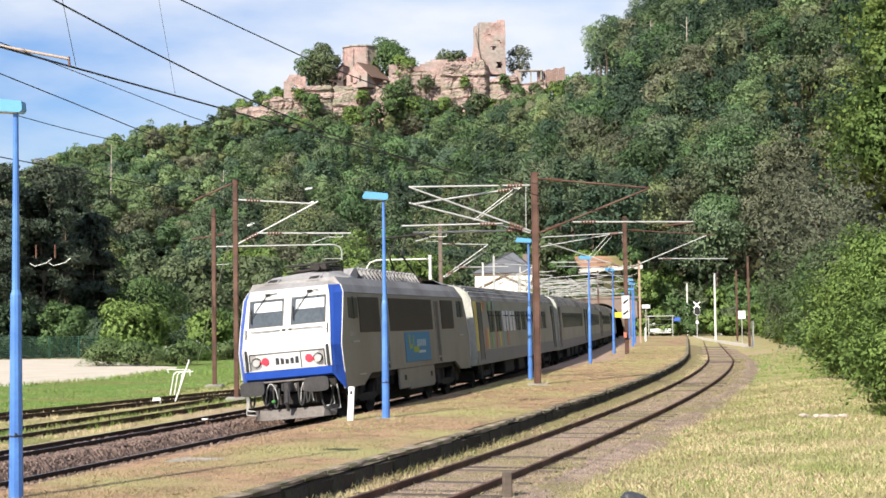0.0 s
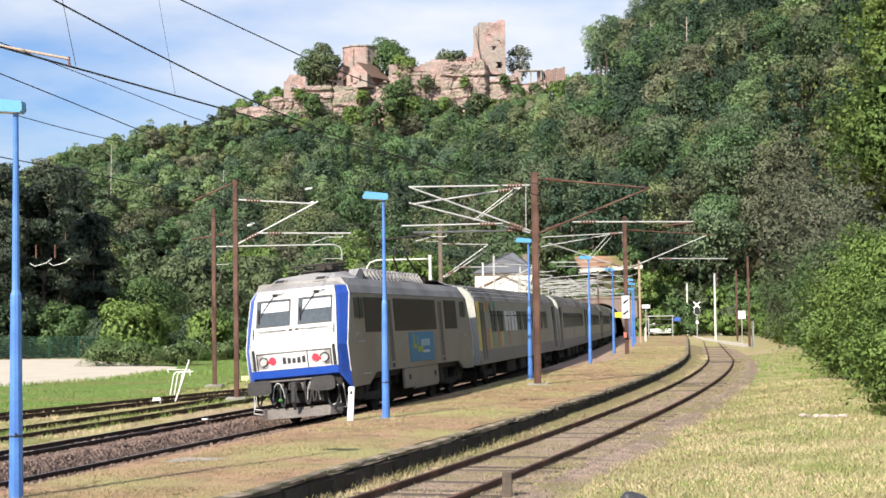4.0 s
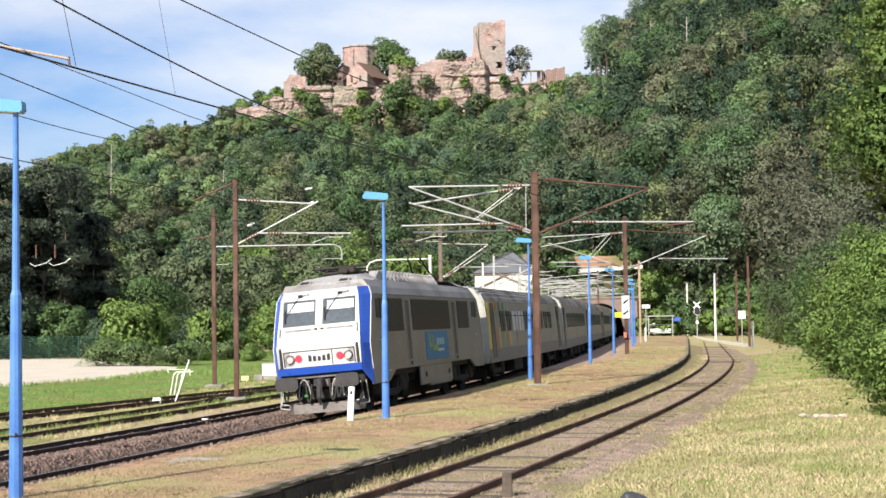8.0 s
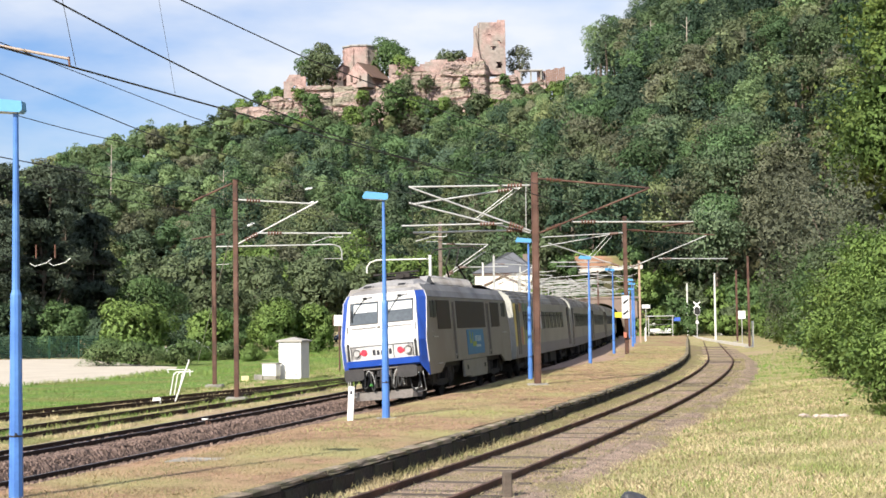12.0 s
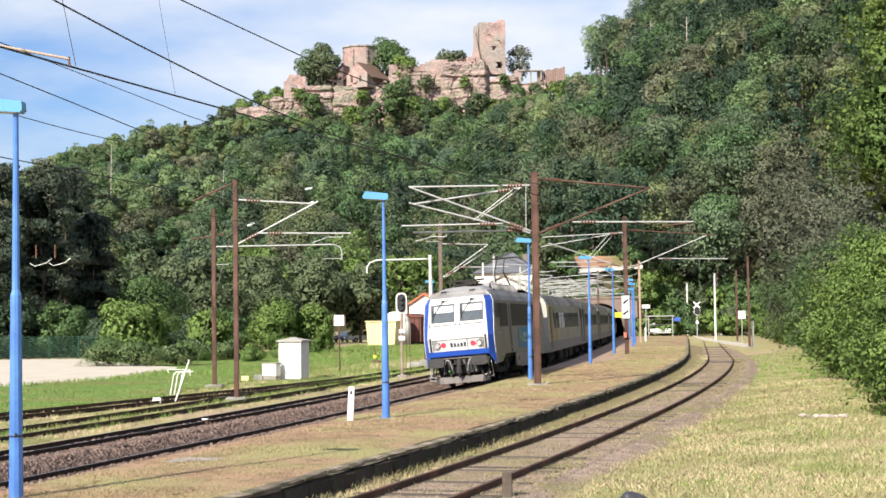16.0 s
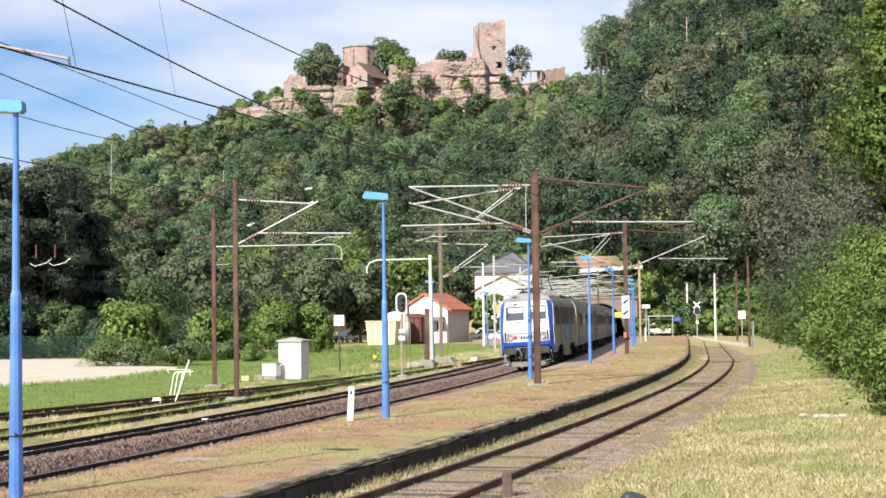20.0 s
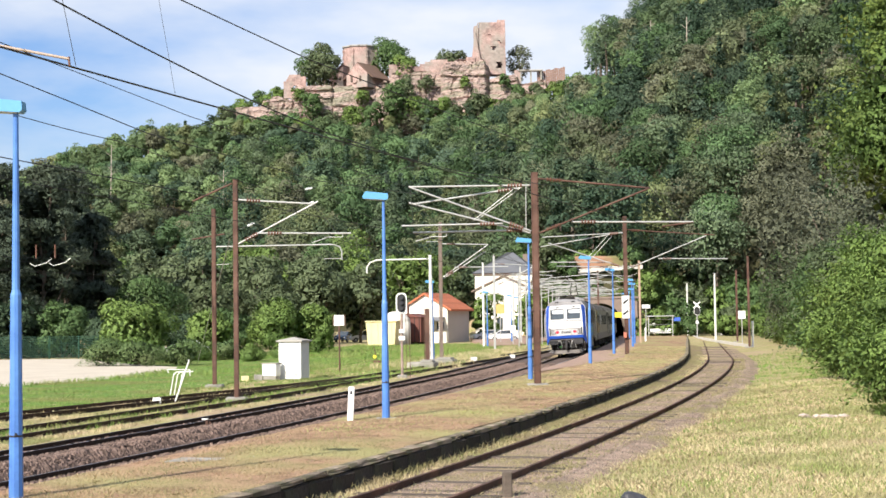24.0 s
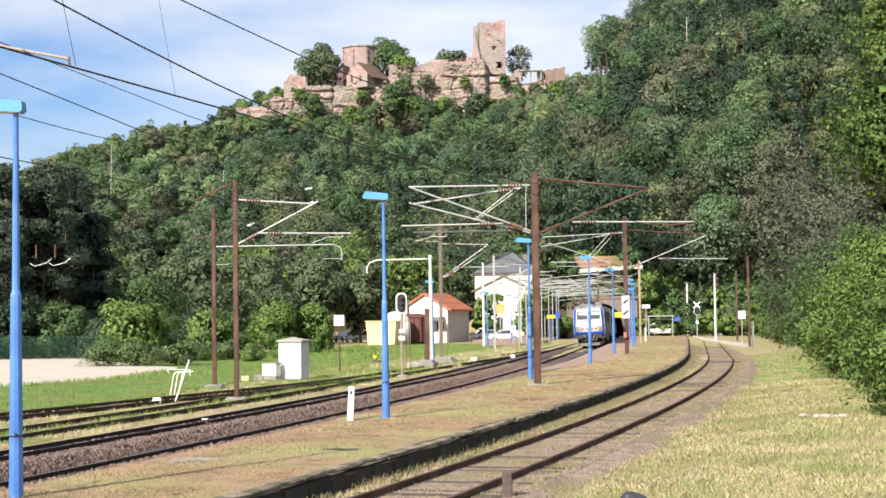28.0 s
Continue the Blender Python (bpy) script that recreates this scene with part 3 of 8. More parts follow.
def make_loco():
    t = thing("electric_locomotive", Matrix(), "pale grey electric locomotive with white and blue cab", "locomotive")
    face = cab_end(t, False)
    cab_end(t, True)
    # side walls
    lo = [(0.92, 0.85), (0.85, 1.29), (0.80, 1.49), (0.74, 2.02), (1.0, 2.64), (1.36, 3.38)]
    side = lo + [(LOCO_L - y, z) for y, z in lo[::-1]] + [(15.1, 0.87), (14.3, 1.17), (3.4, 1.17), (2.6, 0.87)]
    for s in (-1, 1):
        bm = bmesh.new()
        prism(bm, side, s * 1.34, s * 1.42, "x")
        w = part("side_wall", bm, SILVER, t, "pale grey body side")
        x = s * 1.425
        for y0, y1 in ((2.62, 4.72), (5.85, 11.28), (12.65, 14.5)):
            bm = bmesh.new()
            box(bm, (x, (y0 + y1) / 2, 2.79), (0.03, y1 - y0, 0.98), 0.01)
            n = 18
            for i in range(n):
                box(bm, (s * 1.441, (y0 + y1) / 2, 2.34 + 0.9 * (i + 0.5) / n), (0.008, y1 - y0 - 0.06, 0.03))
            part("grille", bm, GRILLE, w, "dark brown ventilation grille")
        for y0, y1 in ((1.62, 2.5), (15.2, 16.1)):
            bm = bmesh.new()
            box(bm, (x, (y0 + y1) / 2, 2.98), (0.03, y1 - y0, 0.56), 0.02)
            part("cab_side_window", bm, SIDE_GLASS, w)
            bm = bmesh.new()
            box(bm, (s * 1.44, (y0 + y1) / 2, 2.98), (0.02, 0.05, 0.6))
            part("window_bar", bm, BLACK, w)
        for y0 in (5.28, 11.97):      # vertical access strips with steps
            bm = bmesh.new()
            for dy in (-0.26, 0.26):
                box(bm, (s * 1.432, y0 + dy, 2.22), (0.03, 0.05, 2.05), 0.008)
            box(bm, (s * 1.428, y0, 1.32), (0.03, 0.34, 0.2), 0.01)
            part("access_ladder_strip", bm, SILVER, w)
            bm = bmesh.new()
            box(bm, (s * 1.418, y0, 2.28), (0.02, 0.44, 1.9), 0.006)
            part("recessed_channel", bm, CHANNEL, w, "dark recessed step channel")
            bm = bmesh.new()
            box(bm, (s * 1.434, y0, 1.30), (0.03, 0.24, 0.13), 0.01)
            part("step_hole", bm, BLACK, w)
        for yy, zz in ((1.98, 2.06), (2.36, 1.17), (15.4, 2.06)):
            bm = bmesh.new()
            rod(bm, (s * 1.47, yy - 0.32, zz), (s * 1.47, yy + 0.32, zz), 0.018, 0.018, 6)
            for q in (-0.3, 0.3):
                rod(bm, (s * 1.42, yy + q, zz), (s * 1.47, yy + q, zz), 0.015, 0.015, 6)
            part("grab_rail", bm, GALV, w)
        for q in (0, 0.13, 0.29, 0.42):          # small unreadable marks below the cab window
            bm = bmesh.new()
            box(bm, (s * 1.423, 1.7 + q, 2.28), (0.006, 0.05, 0.12))
            part("faded_mark", bm, ROOF, w)
        bm = bmesh.new()
        box(bm, (s * 1.43, 9.05, 1.78), (0.02, 3.25, 0.92), 0.01)
        ps = part("side_poster", bm, POSTER, w, "blue square advertising panel with pale lettering bars")
        bm = bmesh.new()
        box(bm, (s * 1.442, 7.95, 1.95), (0.008, 0.16, 0.46))
        box(bm, (s * 1.442, 8.15, 1.80), (0.008, 0.26, 0.12))
        box(bm, (s * 1.442, 8.75, 1.70), (0.008, 0.7, 0.18))
        box(bm, (s * 1.442, 8.45, 1.98), (0.008, 0.12, 0.30))
        part("print", bm, LIME, ps)
        bm = bmesh.new()
        for i in range(5):
            box(bm, (s * 1.442, 9.0 + 0.24 * i, 1.9), (0.008, 0.12, 0.22))
        box(bm, (s * 1.442, 9.5, 1.62), (0.008, 0.9, 0.08))
        part("print", bm, PALE, ps)
        bm = bmesh.new()
        box(bm, (s * 1.36, 8.85, 0.86), (0.10, 4.5, 0.62), 0.03)
        box(bm, (s * 1.37, 9.35, 0.62), (0.10, 3.2, 0.26), 0.03)
        eb = part("equipment_box", bm, SILVER, t, "grey underfloor equipment box")
        for yy in (7.2, 10.6):
            bm = bmesh.new()
            box(bm, (s * 1.415, yy, 0.88), (0.02, 0.22, 0.16), 0.01)
            part("latch", bm, BLACK, eb)
    # roof
    bm = bmesh.new()
    prof = [(-1.34, 3.38), (-1.40, 3.40), (-1.30, 3.62), (-1.16, 3.84), (1.16, 3.84), (1.30, 3.62), (1.40, 3.40), (1.34, 3.38)]
    prism(bm, prof, 1.5, 16.2)
    roof = part("roof", bm, LOCO_ROOF, t, "dusty pale grey roof with weathered shoulders")
    bm = bmesh.new()
    prism(bm, [(-0.86, 3.84), (-0.72, 4.14), (0.72, 4.14), (0.86, 3.84)], 5.0, 12.6)
    hump = part("roof_hump", bm, BLACK, roof)
    bm = bmesh.new()
    prism(bm, [(3.95, 3.84), (4.7, 4.2), (5.05, 4.2), (5.05, 3.84)], -0.8, 0.8, "x")
    part("cowl", bm, LOCO_ROOF, roof, "pale wedge in front of the louvres")
    bm = bmesh.new()
    for i in range(17):
        box(bm, (0, 5.4 + 0.42 * i, 4.19), (1.5, 0.17, 0.07), 0.01, 0, 20)
        for s in (-1, 1):
            box(bm, (s * 0.83, 5.4 + 0.42 * i, 4.0), (0.08, 0.09, 0.38), 0, 0, 0, -s * 25)
    part("louvre", bm, LOCO_ROOF, hump, "slanted pale roof louvres over dark gaps")
    for y in (3.6, 4.3, 13.0, 13.9):
        for x in (-0.5, 0.5):
            bm = bmesh.new()
            rod(bm, (x, y, 3.84), (x, y, 4.16), 0.07, 0.05, 8)
            part("roof_insulator", bm, INSUL, roof)
    for y0, up in ((3.9, False), (13.5, True)):       # two pantographs, the far one raised
        bm = bmesh.new()
        box(bm, (0, y0, 4.18), (1.0, 1.5, 0.06), 0.01)
        if up:
            for x in (-0.22, 0.22):
                rod(bm, (x * 1.6, y0 + 0.6, 4.2), (x, y0 - 0.75, 4.95), 0.035, 0.03, 6)
                rod(bm, (x, y0 - 0.75, 4.95), (x * 0.8, y0 + 0.25, 5.62), 0.028, 0.025, 6)
            rod(bm, (-0.8, y0 + 0.25, 5.66), (0.8, y0 + 0.25, 5.66), 0.035, 0.035, 6)
            rod(bm, (-0.8, y0 + 0.25, 5.66), (-1.02, y0 + 0.25, 5.5), 0.03, 0.02, 6)
            rod(bm, (0.8, y0 + 0.25, 5.66), (1.02, y0 + 0.25, 5.5), 0.03, 0.02, 6)
        else:
            for x in (-0.4, 0.4):
                rod(bm, (x, y0 - 0.7, 4.26), (x, y0 + 0.8, 4.3), 0.03, 0.03, 6)
            rod(bm, (-0.8, y0 - 0.6, 4.34), (0.8, y0 - 0.6, 4.34), 0.035, 0.035, 6)
        part("pantograph", bm, UNDER, roof, "raised pantograph" if up else "lowered pantograph")
    bm = bmesh.new()
    box(bm, (0.35, 2.9, 4.2), (0.5, 0.4, 0.16), 0.03)
    rod(bm, (0.35, 2.75, 4.22), (0.35, 2.55, 4.2), 0.05, 0.09, 8)
    part("horn", bm, UNDER, roof)
    for x in (-0.62, 0.55):
        bm = bmesh.new()
        m = pose(x, 1.64, 3.86, 20)
        bmesh.ops.create_cube(bm, size=1.0, matrix=m @ Matrix.Diagonal((0.36, 0.34, 0.03, 1)))
        v = part("roof_hatch", bm, LOCO_ROOF, roof)
        bm = bmesh.new()
        bmesh.ops.create_cube(bm, size=1.0, matrix=pose(x, 1.63, 3.878, 20) @ Matrix.Diagonal((0.24, 0.2, 0.02, 1)))
        part("vent", bm, BLACK, v)
    # cab front details
    for x0, x1 in ((-1.12, -0.05), (0.05, 1.12)):
        screen(face, "windscreen_frame", x0, x1, 2.58, 3.42, CAB_WHITE, 0.02, depth=0.03)
        screen(face, "windscreen_seal", x0 + 0.05, x1 - 0.05, 2.635, 3.375, CHANNEL, 0.026, depth=0.01, label="dark rubber window seal")
        screen(face, "windscreen_pane", x0 + 0.075, x1 - 0.075, 2.66, 3.35, GLASS, 0.032, depth=0.01)
        screen(face, "sun_blind", x0 + 0.19, x1 - 0.10, 3.04, 3.30, BLIND_AND_DAYLIGHT, 0.036, depth=0.006, label="pale blind half lowered behind the glass")
        bm = bmesh.new()
        rod(bm, (x0 + 0.55, cab_y(3.5) - 0.07, 3.50), (x0 + 0.12, cab_y(2.85) - 0.07, 2.90), 0.012, 0.012, 5)
        rod(bm, (x0 + 0.12, cab_y(3.1) - 0.07, 3.14), (x0 + 0.14, cab_y(2.72) - 0.07, 2.76), 0.016, 0.016, 5)
        box(bm, (x0 + 0.55, cab_y(3.5) - 0.05, 3.5), (0.13, 0.1, 0.07), 0.02)
        rod(bm, (x0 + 0.55, cab_y(3.5) - 0.05, 3.5), (x0 + 0.82, cab_y(3.5) - 0.06, 3.52), 0.012, 0.012, 5)
        part("wiper", bm, BLACK, face)
    bm = bmesh.new()
    for x0, x1 in ((-1.0, -0.18), (0.18, 1.02)):
        rod(bm, (x0, cab_y(2.5) - 0.05, 2.53), (x1, cab_y(2.5) - 0.05, 2.53), 0.014, 0.014, 5)
    for x in (-0.08, 0.10):
        box(bm, (x, cab_y(2.52) - 0.03, 2.53), (0.1, 0.06, 0.06), 0.01)
    for s in (-1, 1):
        rod(bm, (s * 1.13, cab_y(2.35) - 0.03, 2.35), (s * 1.13, cab_y(2.6) - 0.03, 2.62), 0.014, 0.014, 5)
    part("handrail", bm, CHANNEL, face)
    screen(face, "hatch_gap", -1.1, 1.1, 2.44, 2.465, CHANNEL, 0.004, depth=0.006, label="dark gap under the windscreens")
    for s in (-1, 1):
        bm = bmesh.new()
        box(bm, (s * 1.12, cab_y(1.75) - 0.008, 1.78), (0.08, 0.03, 0.56), 0.01, rz=0, rx=3)
        part("corner_slot", bm, BLACK, face)
    screen(face, "lamp_recess", -1.04, 1.04, 1.53, 1.93, LOCO_ROOF, 0.006, depth=0.01)
    bm = bmesh.new()
    box(bm, (0, cab_y(1.93) - 0.012, 1.935), (2.08, 0.03, 0.02))
    for x in (-1.03, 1.03, 0.38):
        box(bm, (x, cab_y(1.72) - 0.012, 1.72), (0.02, 0.03, 0.42), 0, 0, 5)
    part("recess_edge", bm, BLACK, face)
    screen(face, "number_panel", -0.36, 0.36, 1.49, 1.97, CAB_WHITE, 0.014, depth=0.02)
    bm = bmesh.new()
    for i in range(5):
        x = -0.27 + 0.135 * i
        box(bm, (x, cab_y(1.72) - 0.018, 1.73), (0.092, 0.012, 0.19), 0.004)
    part("number_bars", bm, INK, face, "dark bars in place of figures")
    for s in (-1, 1):
        bm = bmesh.new()
        rod(bm, (s * 0.85, cab_y(1.72) - 0.05, 1.72), (s * 0.85, cab_y(1.72) + 0.02, 1.72), 0.095, 0.095, 20)
        hl = part("headlamp", bm, LAMP_GLASS, face, "round clear headlamp")
        bm = bmesh.new()
        bmesh.ops.create_cone(bm, cap_ends=False, segments=20, radius1=0.135, radius2=0.125, depth=0.06, matrix=pose(s * 0.85, cab_y(1.72) - 0.045, 1.72, 90))
        part("headlamp_rim", bm, UNDER, hl)
        bm = bmesh.new()
        rod(bm, (s * 0.60, cab_y(1.74) - 0.04, 1.74), (s * 0.60, cab_y(1.74) + 0.02, 1.74), 0.1, 0.1, 16)
        box(bm, (s * 0.68, cab_y(1.72) - 0.015, 1.72), (0.12, 0.04, 0.06))
        part("tail_lamp", bm, RED_LAMP, face, "lit red tail lamp")
    # front beam, buffers, hoses, plough
    bm = bmesh.new()
    box(bm, (0, 0.82, 1.08), (2.4, 0.22, 0.3), 0.03)
    box(bm, (0, 0.66, 0.70), (1.5, 0.2, 0.3), 0.03)
    hs = part("headstock", bm, UNDER, t)
    bm = bmesh.new()
    box(bm, (0, 0.6, 1.19), (1.9, 0.3, 0.05), 0.01)
    for x in (-0.45, 0.12, 0.40):
        box(bm, (x, 0.55, 1.0), (0.16, 0.12, 0.22), 0.02)
    part("pipe_shelf", bm, PLOUGH, hs, "dusty grey shelf with pipe boxes")
    for x in (-0.72, -0.52, -0.2, 0.22, 0.46, 0.66):
        bm = bmesh.new()
        rod(bm, (x, 0.5, 1.12), (x, 0.46, 0.98), 0.04, 0.035, 8)
        box(bm, (x + 0.03, 0.44, 0.96), (0.12, 0.05, 0.05), 0.01)
        part("hose_cock", bm, BUFFER, hs)
    bm = bmesh.new()
    box(bm, (0, LOCO_L - 0.72, 1.02), (2.5, 0.22, 0.34), 0.03)
    part("headstock", bm, UNDER, t)
    buffers(t, 0.0, 1)
    buffers(t, LOCO_L, -1)
    bm = bmesh.new()
    box(bm, (0, 0.42, 1.02), (0.2, 0.5, 0.26), 0.04)
    rod(bm, (0, 0.2, 1.0), (0, 0.12, 0.62), 0.05, 0.05, 8)
    rod(bm, (0, 0.12, 0.62), (0, 0.2, 0.42), 0.06, 0.04, 8)
    for s in (-1, 1):
        rod(bm, (s * 0.06, 0.2, 0.95), (s * 0.06, 0.14, 0.6), 0.025, 0.025, 6)
    part("coupling", bm, BUFFER, t, "hanging screw coupling")
    for i, (x, w, dz) in enumerate(((-0.62, 0.22, 0.42), (-0.36, 0.16, 0.5), (0.34, 0.18, 0.48), (0.52, 0.12, 0.4), (1.02, 0.34, 0.62), (-1.02, 0.15, 0.45))):
        pts = [(x - w * 0.5 * math.cos(math.pi * j / 8), 0.42 - 0.1 * math.sin(math.pi * j / 8), 1.0 - dz * math.sin(math.pi * j / 8)) for j in range(9)]
        tube_line("brake_hose", pts, 0.028, BLACK, t, 8)
    for s in (-1, 1):                       # bright grab hoops beside the coupling
        pts = [(s * (0.3 + 0.36 * j / 8), 0.36, 0.62 + 0.52 * math.sin(math.pi * j / 8) ** 0.5) for j in range(9)]
        tube_line("grab_hoop", pts, 0.016, GALV, t, 8)
        tube_line("step_hoop", [(s * 1.12, 0.5, 0.98), (s * 1.2, 0.42, 0.5), (s * 0.98, 0.42, 0.46)], 0.018, GALV, t, 8)
        tube_line("step_hoop", [(s * 1.24, 0.62, 1.0), (s * 1.3, 0.6, 0.38), (s * 1.02, 0.6, 0.34)], 0.018, GALV, t, 8)
    bm = bmesh.new()
    box(bm, (-0.42, 0.3, 0.68), (0.12, 0.08, 0.09), 0.03)
    part("cock_handle", bm, GREEN_VALVE, t)
    bm = bmesh.new()
    A = [(-1.15, 0.75), (-0.9, 0.42), (0.0, 0.30), (0.9, 0.42), (1.15, 0.75)]
    quads(bm, [[(x, y + 0.12, 0.46) for x, y in A], [(x * 0.96, y, 0.2) for x, y in A]])
    quads(bm, [[(x * 0.96, y + 0.04, 0.2) for x, y in A], [(x, y + 0.16, 0.46) for x, y in A]])
    part("snow_plough", bm, PLOUGH, t, "dusty grey snow plough")
    bm = bmesh.new()
    box(bm, (0, 8.85, 0.95), (2.3, 4.4, 0.5), 0.05)
    box(bm, (0, 8.85, 0.5), (1.7, 5.6, 0.5), 0.05)
    box(bm, (0, 8.85, 1.15), (2.5, 15.5, 0.3))
    part("underframe", bm, UNDER, t)
    bogie(t, 3.75, 1.4, 0.62)
    bogie(t, 13.95, 1.4, 0.62)
    return t


COACH_GREY = mat("grey_beige_coach_side", (0.34, 0.325, 0.275), (0.29, 0.275, 0.232), 0.5, 0.05, 0.6, 12, 0.03, 0.003, c3=(0.27, 0.25, 0.21), big=0.4)
COACH_LOW = mat("blue_grey_coach_skirt", (0.235, 0.225, 0.225), (0.195, 0.187, 0.187), 0.55, 0.05, 0.6, 12, 0.03, 0.003)
COACH_END = mat("pale_coach_end", (0.44, 0.44, 0.39), (0.34, 0.34, 0.30), 0.6, 0, 1, 12, 0.05, 0.003)
DOOR_GREY = mat("door_grey", (0.135, 0.12, 0.115), (0.11, 0.10, 0.097), 0.55, 0, 1, 12, 0.03)
STRIPES = {"yellow": mat("faded_yellow_stripe", (0.62, 0.50, 0.15), (0.54, 0.44, 0.14), 0.5, bump=0), "green": mat("faded_green_stripe", (0.22, 0.40, 0.17), (0.19, 0.34, 0.15), 0.5, bump=0),
           "red": mat("faded_red_stripe", (0.50, 0.19, 0.13), (0.42, 0.16, 0.11), 0.5, bump=0), "teal": mat("faded_teal_stripe", (0.22, 0.42, 0.37), (0.19, 0.36, 0.32), 0.5, bump=0)}


def make_coach(striped):
    t = thing("passenger_coach", Matrix(), "grey-beige passenger coach with ribbed roof" + (", faded coloured stripes at its end" if striped else " coupled in the train"), "coach", "coaches of the train")
    sec = [(-1.36, 0.88), (-1.42, 1.15), (-1.42, 2.3), (-1.36, 3.35), (1.36, 3.35), (1.42, 2.3), (1.42, 1.15), (1.36, 0.88)]
    bm = bmesh.new()
    prism(bm, sec, 0.35, 26.05)
    body = part("body", bm, COACH_GREY, t)
    bm = bmesh.new()
    prism(bm, [(-1.37, 3.35), (-1.25, 3.62), (-0.95, 3.86), (-0.5, 4.0), (0, 4.04), (0.5, 4.0), (0.95, 3.86), (1.25, 3.62), (1.37, 3.35)], 0.35, 26.05)
    roof = part("roof", bm, ROOF, t, "ribbed grey roof")
    for x, z in ((-1.32, 3.48), (-1.23, 3.65), (-1.1, 3.77), (1.1, 3.77), (1.23, 3.65), (1.32, 3.48), (0.96, 3.87), (-0.96, 3.87), (0.72, 3.95), (-0.72, 3.95)):
        bm = bmesh.new()
        rod(bm, (x, 0.5, z), (x, 25.9, z), 0.03, 0.03, 5)
        part("roof_rib", bm, ROOF, roof)
    for y in (0.28, 26.0):
        bm = bmesh.new()
        prism(bm, [(-1.36, 0.9), (-1.42, 1.2), (-1.42, 2.3), (-1.37, 3.35), (-1.25, 3.62), (-0.95, 3.86), (0, 4.06), (0.95, 3.86), (1.25, 3.62), (1.37, 3.35), (1.42, 2.3), (1.42, 1.2), (1.36, 0.9)], y, y + 0.12)
        part("end_wall", bm, COACH_END, t, "pale coach end")
        bm = bmesh.new()
        o = -0.2 if y < 1 else 0.2
        box(bm, (0, y + 0.06 + o, 2.1), (1.1, 0.34, 2.2), 0.06)
        part("gangway_bellows", bm, BLACK, t)
    for s in (-1, 1):
        bm = bmesh.new()
        prism(bm, [(0.4, 0.9), (26.0, 0.9), (26.0, 1.42), (0.4, 1.42)], s * 1.405, s * 1.432, "x")
        part("skirt_band", bm, COACH_LOW, body, "darker grey lower band")
        for i in range(10):
            y = 4.4 + 1.86 * i
            bm = bmesh.new()
            box(bm, (s * 1.41, y, 2.52), (0.05, 1.34, 0.86), 0.02)
            # two panes get a pale colour in place of daylight seen through the coach
            pale = striped and i in (2, 3)
            w = part("window", bm, BLIND_AND_DAYLIGHT if pale else SIDE_GLASS, body, "window coloured pale for daylight passing through the coach" if pale else "")
            bm = bmesh.new()
            box(bm, (s * 1.425, y, 2.52), (0.045, 0.05, 0.84))
            box(bm, (s * 1.425, y, 2.75), (0.045, 1.3, 0.04))
            part("window_frame", bm, BLACK, w)
        for y in (1.55, 24.85):
            bm = bmesh.new()
            box(bm, (s * 1.41, y, 2.15), (0.05, 0.86, 2.2), 0.02)
            d = part("door", bm, DOOR_GREY, body)
            bm = bmesh.new()
            box(bm, (s * 1.43, y, 2.65), (0.03, 0.5, 0.8), 0.02)
            part("door_window", bm, SIDE_GLASS, d)
            bm = bmesh.new()
            for dy in (-0.46, 0.46):
                box(bm, (s * 1.43, y + dy, 2.15), (0.02, 0.035, 2.2))
            part("door_joint", bm, BLACK, d)
        if striped:
            for y, wd, z, h, c in ((0.72, 0.6, 2.35, 1.9, "yellow"), (2.2, 0.25, 3.1, 0.4, "yellow"), (2.75, 0.4, 1.85, 0.8, "red"), (3.3, 0.3, 1.85, 0.8, "yellow"), (4.3, 0.35, 1.8, 0.7, "green"),
                                   (4.95, 0.3, 3.15, 0.3, "teal"), (5.4, 0.3, 1.8, 0.7, "red"), (6.3, 0.4, 1.8, 0.6, "yellow"), (2.7, 0.35, 3.14, 0.34, "red"), (3.9, 0.3, 3.14, 0.34, "green"), (7.4, 0.3, 1.8, 0.6, "teal"), (8.4, 0.3, 1.8, 0.6, "red")):
                bm = bmesh.new()
                box(bm, (s * 1.423, y, z), (0.012, wd, h))
                part("stripe", bm, STRIPES[c], body)
    bm = bmesh.new()
    box(bm, (0, 13.2, 0.95), (2.3, 25.2, 0.22))
    for y, l in ((9.3, 2.6), (13.0, 1.8), (16.6, 3.0)):
        box(bm, (0, y, 0.62), (2.5, l, 0.6), 0.05)
    box(bm, (0, 13.2, 0.6), (1.5, 15.4, 0.5), 0.05)
    part("underframe", bm, UNDER, t)
    bogie(t, 3.7, 1.28, 0.46)
    bogie(t, 22.7, 1.28, 0.46)
    return t


loco = make_loco()
coaches = [make_coach(True), make_coach(False)]
coaches += [copy_thing(coaches[1], Matrix()) for k in range(6)]

# ---- other tracks, platform, lot ----
GRAVEL = mat("trodden_gravel_earth", (0.42, 0.31, 0.24), (0.25, 0.185, 0.14), 0.95, 0, 2.0, 28, 1.0, 0.04, 0.1, c3=(0.28, 0.235, 0.125), big=0.45, contrast=0.15)
PLATFORM = mat("dry_mossy_platform", (0.42, 0.27, 0.175), (0.24, 0.16, 0.10), 0.95, 0, 1.8, 24, 1.0, 0.035, 0.1, c3=(0.36, 0.33, 0.15), big=0.24, contrast=0.13)
ASPHALT = mat("pinkish_worn_asphalt", (0.40, 0.275, 0.21), (0.31, 0.215, 0.165), 0.9, 0, 0.8, 20, 0.3, 0.01, 0.2)
